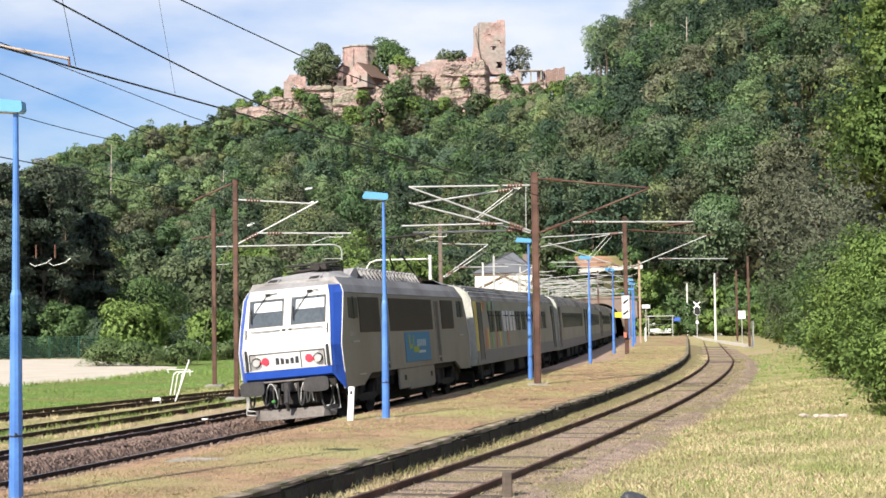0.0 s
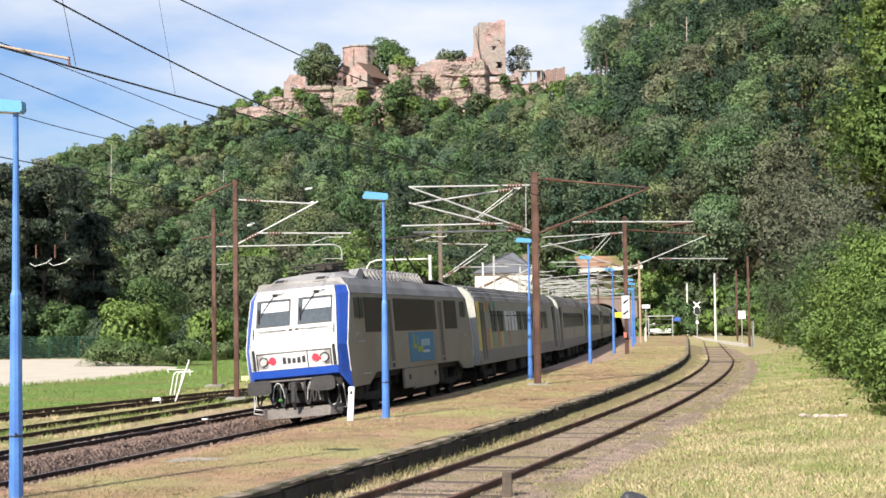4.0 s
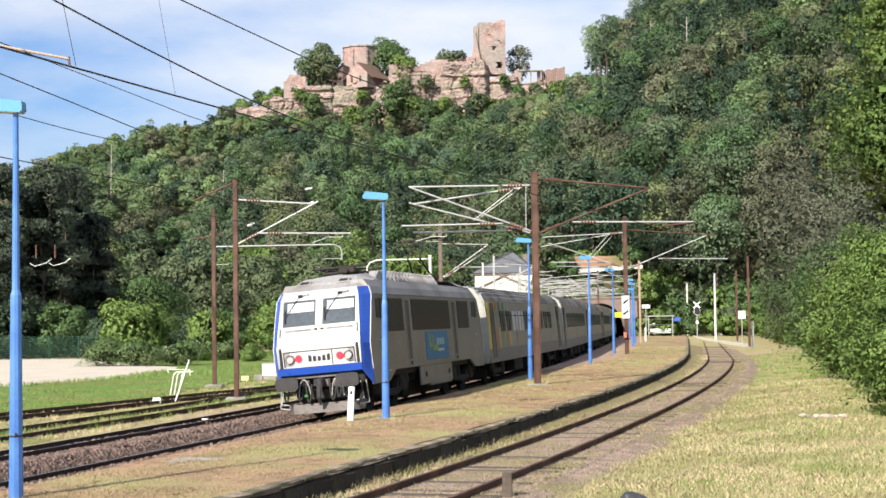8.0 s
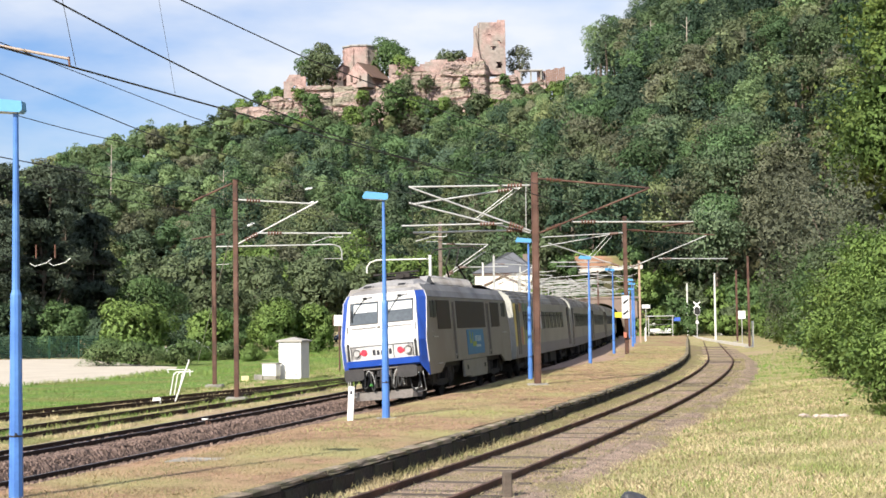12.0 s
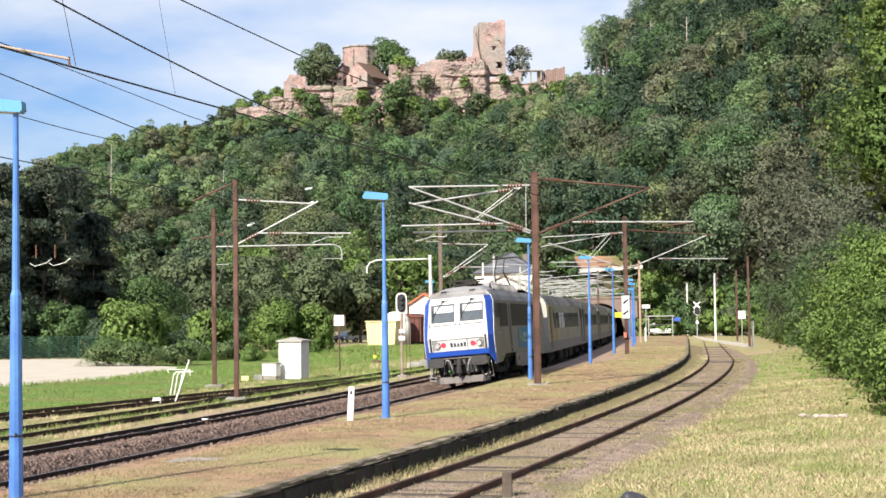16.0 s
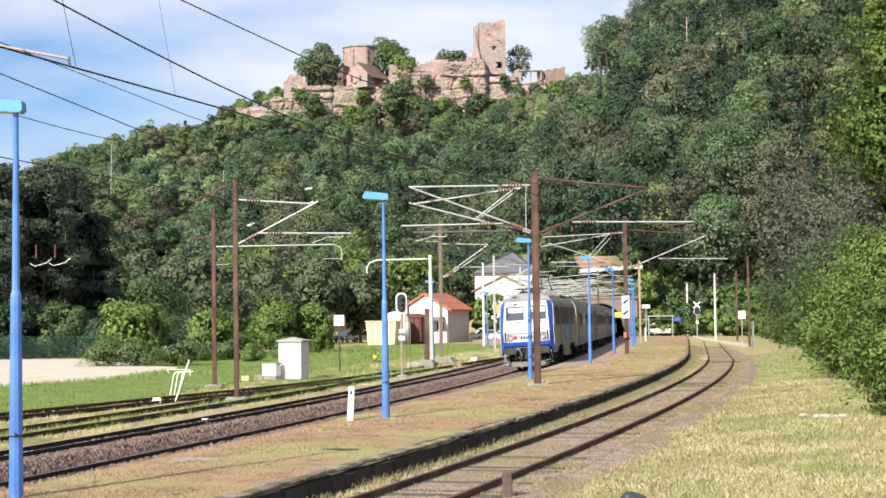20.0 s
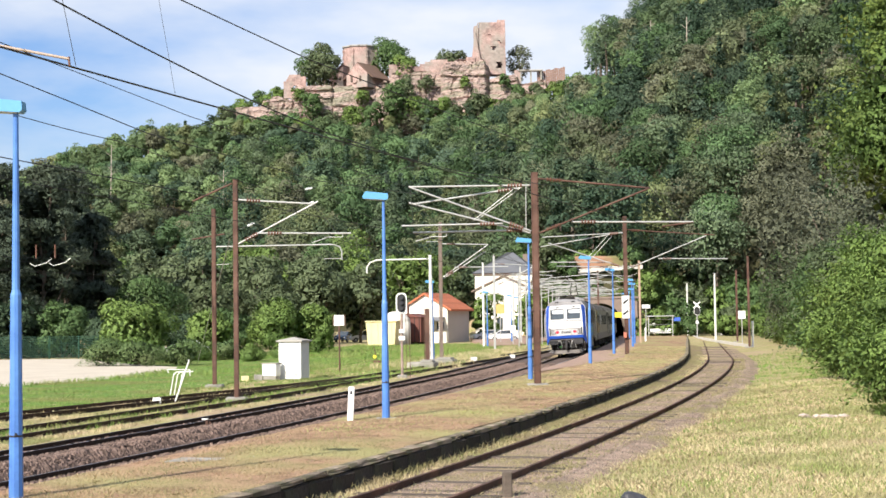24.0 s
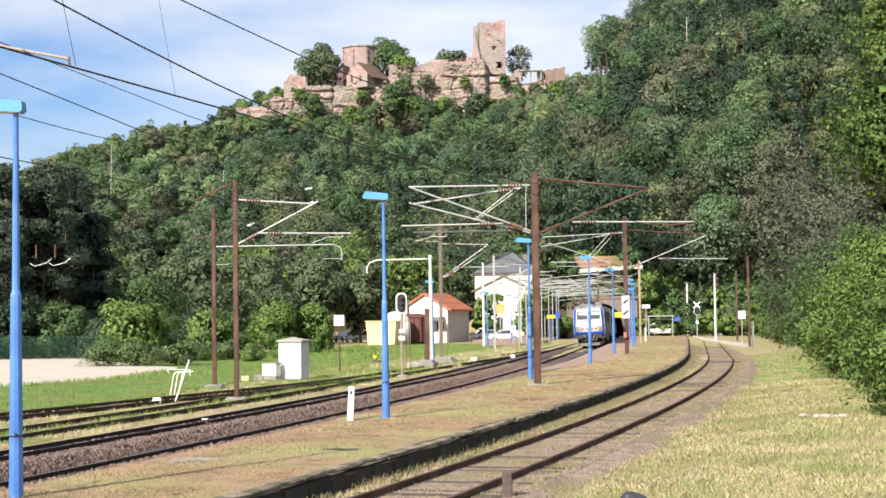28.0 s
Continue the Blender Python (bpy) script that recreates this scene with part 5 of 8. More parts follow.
cross_wire(-7.7, 7.2, 3.2, 9.3, 57.0, -5.03, "thin span wire with a white insulator")
cross_wire(-7.7, 6.2, -1.0, 8.6, 57.0, -4.98, "thin span wire with a white insulator")
cross_wire(-10.4, 5.2, -7.2, 6.4, 57.0, -7.23, "thin span wire with a white insulator")
for x, z0 in ((-16.2, 5.05), (-15.45, 5.06)):       # steady fittings of the side track's wires
    t = thing("steady_arm", pose(x, 60.0, z0), "pale bent steady arm hanging from the wires", "catenary arm", "steady arms over the side tracks")
    tube_line("arm_tube", [(-0.15, 0, 0.12), (0.05, 0, 0.0), (0.5, 0, 0.12), (0.72, 0, 0.3)], 0.022, GALV, t, 8)
    bm = bmesh.new()
    rod(bm, (0.1, 0, 0.3), (0.1, 0, 0.85), 0.03, 0.03, 8)
    part("hanger", bm, INSUL, t)
for z0, z1 in ((5.75, 5.3), (5.32, 5.2), (5.3, 4.75)):
    wire("side_wire", [(-26.0, 45.0, z0), (-14.0, 62.0, z1), (-10.6, 69.0, z1)], "thin dark wire over the side tracks", 0.009, 0.05)
arm = thing("registration_arm", pose(-3.75, 14.7, 5.3), "pale steady arm holding the siding wire", "catenary arm")
tube_line("arm_tube", [(-2.0, -0.2, 0.42), (-0.9, -0.1, 0.22), (0.1, 0.1, 0.04)], 0.014, mat("pale_arm", (0.46, 0.37, 0.30), (0.36, 0.28, 0.23), 0.6), arm, 8)
bm = bmesh.new()
rod(bm, (0.1, 0.1, 0.06), (0.11, 0.1, -0.03), 0.012, 0.012, 6)
rod(bm, (-0.66, -0.06, 0.24), (-0.62, -0.06, 0.13), 0.012, 0.012, 6)
rod(bm, (-0.62, -0.06, 0.19), (-0.56, -0.06, 0.17), 0.018, 0.018, 6)
part("clamp", bm, INSUL, arm)


# ---- platform lamps ----
def make_lamp():
    t = thing("street_lamp", Matrix(), "blue platform lamp on a tapered post", "platform lamp", "blue platform lamps")
    bm = bmesh.new()
    rod(bm, (0, 0, 0), (0, 0, 2.9), 0.1, 0.075, 10)
    rod(bm, (0, 0, 2.9), (0, 0, 5.5), 0.056, 0.036, 10)
    bmesh.ops.create_cone(bm, cap_ends=False, segments=10, radius1=0.078, radius2=0.056, depth=0.08, matrix=pose(0, 0, 2.93))
    part("post", bm, BLUE_POST, t)
    bm = bmesh.new()
    prism(bm, [(-0.52, 5.56), (-0.50, 5.50), (0.08, 5.46), (0.12, 5.5), (0.11, 5.62), (-0.44, 5.68)], -0.12, 0.12)
    hd = part("lamp_head", bm, BLUE_HEAD, t, "light blue lamp housing")
    bm = bmesh.new()
    box(bm, (-0.22, 0, 5.49), (0.5, 0.2, 0.04), 0.01, 0, 0, 4)
    part("diffuser", bm, LENS, hd)
    bm = bmesh.new()
    box(bm, (0, 0, 0.01), (0.52, 0.4, 0.1), 0.02)
    part("base_slab", bm, CONCRETE, t)
    bm = bmesh.new()
    box(bm, (0.02, -0.088, 0.95), (0.035, 0.03, 0.05), 0.008)
    bmesh.ops.create_cone(bm, cap_ends=False, segments=12, radius1=0.099, radius2=0.098, depth=0.025, matrix=pose(0, 0, 0.93))
    part("strap", bm, INK, t, "dark steel strap round the post")
    return t


LAMPS = [(-1.47, 37.75, 0.26), (3.40, 60.36, 0.26), (7.55, 78.79, 0.26), (11.1, 99.57, 0.26), (-6.0, 21.3, 0.26), (15.5, 125.0, 0.2), (17.6, 140.5, 0.2), (20.3, 163.0, 0.12), (21.7, 178.0, 0.1), (23.1, 192.0, 0.05), (4.3, 151.0, -0.2), (-0.78, 106.0, -0.2), (7.9, 178.0, -0.2), (9.6, 196.0, -0.2)]
lamp0 = make_lamp()
lamp0.matrix_basis = pose(*LAMPS[0])
for k, (x, y, z) in enumerate(LAMPS[1:]):
    copy_thing(lamp0, pose(x, y, z, 0, 0, 3 * (k % 3)))

# ---- woods on the hill ----
LEAF_A = leaf_mat("broadleaf_green", (0.105, 0.178, 0.066), (0.135, 0.212, 0.078), (0.08, 0.145, 0.06), 0.07, 0.25, 0.35)
LEAF_B = leaf_mat("olive_broadleaf", (0.14, 0.178, 0.09), (0.118, 0.158, 0.078), (0.17, 0.192, 0.105), 0.07, 0.2, 0.3)
LEAF_C = leaf_mat("dark_and_shaded_leaves", (0.056, 0.092, 0.05), (0.072, 0.112, 0.058), (0.046, 0.078, 0.046), 0.07, 0.25, 0.3)
LEAF_D = leaf_mat("bright_broadleaf", (0.165, 0.25, 0.066), (0.20, 0.285, 0.078), (0.125, 0.21, 0.06), 0.2, 0.25, 0.3)
LEAF_G = leaf_mat("grey_olive_leaves", (0.165, 0.18, 0.115), (0.13, 0.15, 0.095), (0.195, 0.20, 0.135), 0.2, 0.3, 0.35)
LEAF_Y = leaf_mat("yellowing_leaves", (0.13, 0.20, 0.052), (0.105, 0.17, 0.048), (0.24, 0.27, 0.062), 0.5, 0.25, 0.32)
LEAF_P = leaf_mat("pine_needles", (0.10, 0.13, 0.085), (0.07, 0.095, 0.066), (0.135, 0.16, 0.10), 0.3, 0.3, 0.3)
PALE_BARK = mat("bleached_bark", (0.42, 0.37, 0.31), (0.32, 0.28, 0.23), 0.9, 0, 1, 8, 0.3)
LEAF_W = leaf_mat("grey_green_weeds", (0.13, 0.20, 0.075), (0.10, 0.165, 0.06), (0.165, 0.21, 0.085), 0.4, 0.3, 0.15)
BARK = mat("grey_brown_bark", (0.16, 0.125, 0.095), (0.09, 0.07, 0.055), 0.9, 0, 2, 12, 0.8, 0.03, stretch=(3, 3, 0.6))


def hill_leaf(name, c, label):
    g = 0.05 * sum(c) / 3
    c = tuple((v * 0.95 + g) * 1.5 for v in c)
    dark, pale = tuple(0.8 * v for v in c), tuple(min(0.4, 1.2 * v) for v in c)
    return leaf_mat(name, c, dark, pale, 0.12, 0.08, 0.32, True), label


WOODS = [hill_leaf("green_hill_leaves", (0.074, 0.128, 0.052), "dense green broadleaf wood on the hillside"),
         hill_leaf("olive_hill_leaves", (0.115, 0.138, 0.068), "olive green broadleaf trees on the hillside"),
         hill_leaf("conifer_needles", (0.044, 0.078, 0.046), "dark conifers scattered over the hillside"),
         hill_leaf("fresh_hill_leaves", (0.108, 0.158, 0.068), "lighter green trees scattered over the hillside"),
         hill_leaf("deep_hill_leaves", (0.048, 0.08, 0.047), "deep green trees on the hillside"),
         hill_leaf("brownish_hill_leaves", (0.118, 0.126, 0.076), "brownish thin-leaved trees on the hillside"),
         hill_leaf("mid_olive_leaves", (0.088, 0.125, 0.066), "muted green trees on the hillside"),
         hill_leaf("yellow_green_leaves", (0.13, 0.155, 0.066), "yellow-green trees on the hillside"),
         hill_leaf("blue_green_leaves", (0.064, 0.1, 0.065), "blue-green trees on the hillside")]
CHOICE = [5, 1, 1, 7, 6, 6, 0, 0, 3, 0, 6, 4, 8, 2, 4, 2]
FAR_CHOICE = [5, 1, 7, 3, 3, 3, 0, 3, 0, 6, 8, 4, 2]          # fresher mix below the castle, partly haze put into the colour


def make_woods():
    rng = np.random.default_rng(11)
    buckets = {k: ([], [], [], [], [0]) for k in range(len(WOODS))}
    TV, TF, tn = [], [], 0
    step, y, row = 8.3, 108.0, 0
    while y < 590:
        row += 1
        x = -205.0 + (row % 2) * step / 2
        while x < 220:
            px, py = x + rng.uniform(-2.6, 2.6), y + rng.uniform(-2.6, 2.6)
            x += step
            if abs(px) > 0.31 * py + 16:
                continue
            z = hill(px, py)
            if (z < 1.0 or (py < PORTAL_Y + 3 and px < 38)) and not (py > 222 and 12 < px < 36 and ground_z(px, py) > 6):
                continue
            if -76 < px < 46 and py > 514:
                continue
            castle = -86 < px < 48 and py > 462
            zone = noise.noise(Vector((px * 0.022, py * 0.022, 4.0)))
            choice = CHOICE if py < 400 or px > 60 else FAR_CHOICE
            kind = int(choice[int(np.clip((0.5 + 0.75 * zone + rng.normal(0, 0.26)) * len(choice), 0, len(choice) - 1))])
            h, w = rng.uniform(11, 19), rng.uniform(7.5, 13)
            if px < -60:
                h, w = rng.uniform(8, 13), rng.uniform(6.5, 10)
            if castle:
                h, w = rng.uniform(5.5, 9.5), rng.uniform(5.0, 8.0)
            if 25 < px < 52 and py > 420:
                h = rng.uniform(5, 7.5)
            if 52 <= px < 105 and py > 420:
                h *= 1.3
            hidden = py > 535 or (px > 60 and py > 585 - 0.95 * px)      # beyond the ridge
            k, n, leaf = (5, 90, 1.3) if hidden else (28, 1700, 0.47) if py > 330 else (34, 2200, 0.40)
            style, low = "round", rng.uniform(0.12, 0.3)
            if kind in (2, 8) and not castle and not (py > 420 and px > 20) and rng.random() < 0.75:
                style, h, w, low, k = "cone", h * 1.15, w * 0.66, 0.05, k + 6
            V, F, N, c, r = crown(rng, h, w, low, style, k, n, leaf, True, 0.14, 0.8)
            at = np.array([px, py, ground_z(px, py) - 0.4])
            b = buckets[kind]
            b[0].append(V + at)
            b[1].append(F + b[4][0])
            b[2].append(N)
            # past y = 400 the tone is raised to imitate aerial haze
            b[3].append(np.full(len(F), rng.uniform(0.7, 1.28) * (1.14 if py > 400 and px < 60 else 1.0)))
            b[4][0] += len(V)
            if not hidden:                                      # a bare stem shows under the crown
                a = np.arange(5) * 2 * np.pi / 5
                r0, top, lean = 0.02 * h, h * (low + 0.35), rng.normal(0, 0.4, 2)
                ring = np.stack([np.cos(a) * r0, np.sin(a) * r0, np.zeros(5)], 1)
                TV += [ring + at, ring * 0.5 + at + [lean[0], lean[1], top]]
                TF.append(np.array([[j, (j + 1) % 5, 5 + (j + 1) % 5, 5 + j] for j in range(5)]) + tn)
                tn += 10
        y += step * 0.9
    for kind, (m, lab) in enumerate(WOODS):
        V, F, N, T = [np.concatenate(q) for q in buckets[kind][:4]]
        tagged(raw_mesh("hillside_woods", V, F, m, normals=N, tone=T), lab, "woodland", kind="stuff")
    tagged(raw_mesh("hillside_stems", np.concatenate(TV), np.concatenate(TF), BARK), "grey-brown tree stems in the hillside wood", "woodland", kind="stuff")


make_woods()


def make_tree(name, x, y, z, h, w, n, leaf, m, label, category="tree", low=0.2, style="round", k=18, seed=1, narrow=0.6, trunk=True, group="", sprigs=0, reach=1.0):
    """A tapered trunk with limbs and a crown of separate leaves on uneven clumps; sprigs are leafy shoots that stand out of it."""
    rng = np.random.default_rng(seed)
    t = thing(name, pose(x, y, z), label, category, group)
    V, F, N, c, r = crown(rng, h, w, low, style, k, n, leaf, y > 90, 0.16, narrow)
    if sprigs:
        j = 16
        i = rng.integers(0, k, sprigs)
        mid = np.array([0, 0, h * 0.35])
        go = unit(unit(c[i] - mid) + rng.normal(0, 0.45, (sprigs, 3)) + [0, 0, 0.35])
        u = np.linspace(0.15, 1.0, j)
        L = reach * rng.uniform(0.5, 1.3, sprigs)
        p = (c[i] + go * r[i][:, None] * 0.8)[:, None] + go[:, None] * (L[:, None] * u)[..., None] - np.array([0, 0, 1.0]) * ((0.45 * L)[:, None] * u ** 2)[..., None]
        p = p.reshape(-1, 3) + rng.normal(0, leaf * 0.55, (sprigs * j, 3))
        N2 = unit(np.array([0, 0, 1.0]) + np.repeat(go, j, axis=0) * 0.5 + rng.normal(0, 0.3, p.shape))
        V2, F2 = cards(p, N2, rng.uniform(0.8, 1.4, len(p)) * leaf, rng, 0.5, narrow, y > 90)
        V, F, N = np.concatenate([V, V2]), np.concatenate([F, F2 + len(V)]), np.concatenate([N, np.repeat(N2, F2.shape[1], axis=0)])
    raw_mesh("crown", V, F, m, t, normals=N)
    if trunk:
        bm = bmesh.new()
        r0 = 0.018 * h + 0.05
        top = h * (low + (1 - low) * 0.6)
        rod(bm, (0, 0, -0.3), (0, 0, h * low + 0.2), r0, r0 * 0.8, 8)
        rod(bm, (0, 0, h * low + 0.1), (0, 0, top), r0 * 0.8, r0 * 0.3, 8)
        for i in range(min(8, len(c))):
            a = (0, 0, h * low + (top - h * low) * 0.12 * i)
            rod(bm, a, tuple(c[i]), r0 * 0.4, r0 * 0.1, 6)
        part("trunk", bm, BARK, t)
    else:
        bm = bmesh.new()
        for i in range(5):
            rod(bm, (0.1 * math.cos(1.3 * i), 0.1 * math.sin(1.3 * i), -0.2), tuple(c[i]), 0.012 * h + 0.01, 0.01, 5)
        part("woody_base", bm, BARK, t)
    return t


G = -0.25
for i, (x, y, h, w) in enumerate(((-41.5, 139, 18.0, 9.5), (-37.6, 143, 18.5, 8.5), (-34.8, 150, 14.0, 7), (-46, 150, 16, 9), (-39.0, 157, 19.5, 9.5), (-50, 142, 15, 9))):
    make_tree("pine_tree", x, y, G, h, w, 12000, 0.40, LEAF_P, "tall dark pine behind the fence", "tree", 0.06, "pine", 70, 100 + i, 0.35, group="pines behind the fence")
# LEAF_C behind the fence paints the pines' shadow into the leaf colour
BUSH = [(-38, 134.5, 5.8, 5.5, LEAF_C), (-33.8, 135, 5.5, 5.2, LEAF_A), (-30, 134, 4.2, 4, LEAF_C), (-24.2, 119, 5.1, 6.6, LEAF_D), (-19.7, 128, 4.7, 4.6, LEAF_D), (-15.2, 137, 6.0, 6.0, LEAF_D), (-12.0, 139, 5.2, 4.6, LEAF_D), (-42, 133, 5, 5, LEAF_C), (-46.5, 135, 4.6, 5.5, LEAF_C), (-51, 135, 4.6, 5.5, LEAF_C), (-27.8, 137, 4.4, 5, LEAF_C), (-35.5, 139, 4, 6, LEAF_C), (-41, 140, 4, 6, LEAF_C), (-31, 141, 4, 6, LEAF_A), (-24, 142, 4.2, 6, LEAF_C), (-20.5, 145, 4.5, 6, LEAF_A), (-29.2, 149, 9.0, 8.0, LEAF_A), (-24.5, 158, 8.5, 7.5, LEAF_B), (-17.5, 160, 7.5, 7.0, LEAF_B)]
for i, (x, y, h, w, m) in enumerate(BUSH):
    make_tree("broadleaf_bush", x, y, G, h, w, 5000, 0.24, m, "dense leafy green bush beyond the tracks", "bush", 0.0, "round", 26, 200 + i, 0.6, False, "bushes beyond the tracks")
for i, (x, y, h, w) in enumerate(((-23.2, 104, 1.7, 4.2), (-20.6, 103, 1.7, 3.8), (-18.2, 104, 1.6, 3.4), (-17.0, 118, 1.5, 3.0), (-20.4, 120, 1.5, 3.6), (-18.8, 116, 1.3, 3.0), (-14.2, 112, 1.2, 2.4), (-12.5, 121, 1.6, 3))):
    make_tree("low_shrub", x, y, G, h * 1.15, w, 5200, 0.10, LEAF_W if i < 5 else LEAF_D, "low tangled green shrub at the edge of the lot", "shrub", 0.0, "round", 12, 240 + i, 0.4, False, "shrubs along the lot")
i = 300
for yy, xs, hh in ((172, (-46, -40, -33, -25.5, -19), 10.5), (196, (-52, -45, -38.5, -31, -24, -17.5, -11.5), 13.5), (226, (-56, -48, -40, -33, -26, -19, -12, -5), 15.5), (262, (-62, -53, -44, -36, -28, -20, -12, -4), 16), (292, (-70, -58, -46, -34, -24, -14, -5, 3.5), 15)):
    for x in xs:
        i += 1
        rr = random.Random(i)
        # trees on the far left take dark leaves as painted shade behind the pines
        make_tree("broadleaf_tree", x + rr.uniform(-2, 2), yy + rr.uniform(-6, 6), G, hh * rr.uniform(0.8, 1.12), hh * rr.uniform(0.55, 0.75), 3000, 0.48, rr.choice([LEAF_C, LEAF_C, LEAF_P] if x < -0.235 * yy and yy < 240 else [LEAF_A, LEAF_B, LEAF_B, LEAF_D]), "leafy tree at the foot of the hill", "tree", 0.03, "round", 24, i, 0.7, True, "trees at the foot of the hill")
for i, (x, y, h, w) in enumerate(((5.7, 205, 7.5, 5.0), (0, 212, 8.5, 6), (-3.5, 222, 9, 6), (17.0, 232, 6.5, 6), (13.5, 262, 9, 7), (34, 226, 5.5, 5.5), (38.5, 228, 7, 6), (43, 226, 8, 7), (31, 224, 5, 5), (47, 221, 9, 7), (41, 214, 4.5, 4.5), (45, 208, 6, 6), (29.5, 219.5, 7.5, 5.5), (32.5, 221, 8.5, 6), (36, 222, 9, 7), (40, 221, 8, 7), (44, 219, 9, 7), (38.5, 206, 4.5, 4.5), (41.5, 200, 5, 5), (27.5, 221, 5.5, 5), (14.8, 220, 7.5, 5.5), (12.2, 219, 6.5, 5), (17.5, 219.5, 4.2, 4.5), (15.8, 226, 7.5, 6), (21.5, 226, 4, 6), (48, 199, 8, 7), (45, 190, 6, 6), (35, 236, 10, 8), (41, 238, 11, 8), (29, 234, 9, 8))):
    make_tree("broadleaf_bush", x, y, max(G, ground_z(x, y)), h, w, 2200, 0.40, [LEAF_D, LEAF_A, LEAF_B][i % 3] if i else LEAF_D, "leafy green bush near the station", "bush", 0.0, "round", 18, 400 + i, 0.65, False, "bushes near the station")
RIGHT = [(12.45, 37.5, 11.4, 5.4, LEAF_Y), (16.2, 46, 7.2, 5.6, LEAF_Y), (17.4, 55, 6.2, 5.6, LEAF_D), (19.0, 64, 6.8, 6.2, LEAF_D), (21.0, 74, 6.8, 6.4, LEAF_Y), (23.9, 86, 7.8, 6.8, LEAF_B), (26.0, 97, 8.4, 7.2, LEAF_A), (29.2, 111, 9.2, 7.6, LEAF_B), (32.2, 127, 9.8, 8, LEAF_A), (35.0, 143, 10.5, 8.4, LEAF_B),
         (38.2, 160, 11.5, 9, LEAF_A), (41.5, 178, 12, 9, LEAF_B), (44.5, 196, 12, 9, LEAF_A), (17.8, 44, 11.0, 7.0, LEAF_D), (20.8, 54, 10.5, 8, LEAF_D), (24.5, 68, 11.5, 8.5, LEAF_B), (28.5, 84, 13, 9, LEAF_A), (33, 101, 14, 9.5, LEAF_B), (38, 120, 15, 10, LEAF_A), (42, 140, 15.5, 10, LEAF_A), (46, 163, 16, 10, LEAF_B), (52, 185, 16, 10, LEAF_A), (34.5, 119, 19, 11, LEAF_G), (36.8, 134, 20, 12, LEAF_G), (34.5, 148, 17, 10, LEAF_G), (31.5, 104, 15, 9, LEAF_G)]
for i, (x, y, h, w, m) in enumerate(RIGHT):
    near = y < 80 and i < 6
    make_tree("broadleaf_tree", x, y, G + 0.15, h, w, 24000 if i < 2 else 16000 if near else 11000, 0.06 + 0.0014 * y if near else 0.21, m, "dense leafy tree with yellowing branch tips beside the siding" if m is LEAF_Y else "dense leafy tree on the wooded bank", "tree", 0.34 if i == 0 else 0.0, "round", 40 if near else 26, 500 + i, 0.6, True, "trees along the siding", 420 if near else 120, 1.4 if i == 0 else 1.3)
HEDGE = [(11.6, 35), (12.0, 40), (13.0, 45), (14.3, 50.5), (15.6, 56), (17.2, 62), (18.8, 69), (20.6, 76), (22.3, 83), (23.9, 91), (25.6, 99), (27.4, 108), (29.0, 117), (30.8, 127), (32.6, 138), (34.4, 149), (36.0, 160), (37.6, 171), (39.2, 182), (40.8, 193)]
for i, (x, y) in enumerate(HEDGE):
    rr = random.Random(900 + i)
    make_tree("hedge_bush", x + rr.uniform(0.6, 1.2) + 0.004 * y + (0.6 if y < 60 else 0.0), y, G + 0.1, rr.uniform(2.8, 4.6), rr.uniform(3.6, 5.0) + 0.012 * y, 9000 if y < 80 else 4500, 0.07 + 0.0016 * y, rr.choice([LEAF_D, LEAF_D, LEAF_Y]), "low dense green bush along the grass verge", "bush", 0.0, "round", 22, 900 + i, 0.6, False, "bushes along the verge", 150 if y < 80 else 60, 0.55 + 0.004 * y)
for i in range(26):                                        # growth on the slope over the tunnel mouth
    rr = random.Random(1300 + i)
    x, y = rr.uniform(15.0, 27.5), rr.uniform(216.8, 219.2)
    make_tree("slope_shrub", x, y, ground_z(x, y) - 0.1, rr.uniform(0.9, 1.9), rr.uniform(1.8, 3.0), 500, 0.22, rr.choice([LEAF_Y, LEAF_D, LEAF_D, LEAF_A]), "yellow-green shrub on the slope over the tunnel", "shrub", 0.0, "round", 8, 1300 + i, 0.6, False, "shrubs over the tunnel mouth")
for i, (x, y, h) in enumerate(((12.6, 214.5, 3.6), (14.6, 215.2, 3.0), (16.2, 214.8, 3.8), (13.4, 217.5, 5.0), (17.0, 216.6, 4.6), (27.5, 209, 2.6), (30.5, 207, 3.4), (33.5, 206, 3.0), (36.2, 205, 3.8), (39.0, 204, 3.2), (41.8, 202, 4.0), (44.5, 200, 4.2), (29.0, 212, 4.6), (34.5, 211, 5.0), (39.5, 209, 5.0))):
    make_tree("broadleaf_bush", x, y, max(G, ground_z(x, y)), h, h * 1.25, 1300, 0.36, [LEAF_D, LEAF_A, LEAF_D][i % 3], "leafy green bush beyond the level crossing", "bush", 0.0, "round", 14, 1400 + i, 0.65, False, "bushes beyond the crossing")
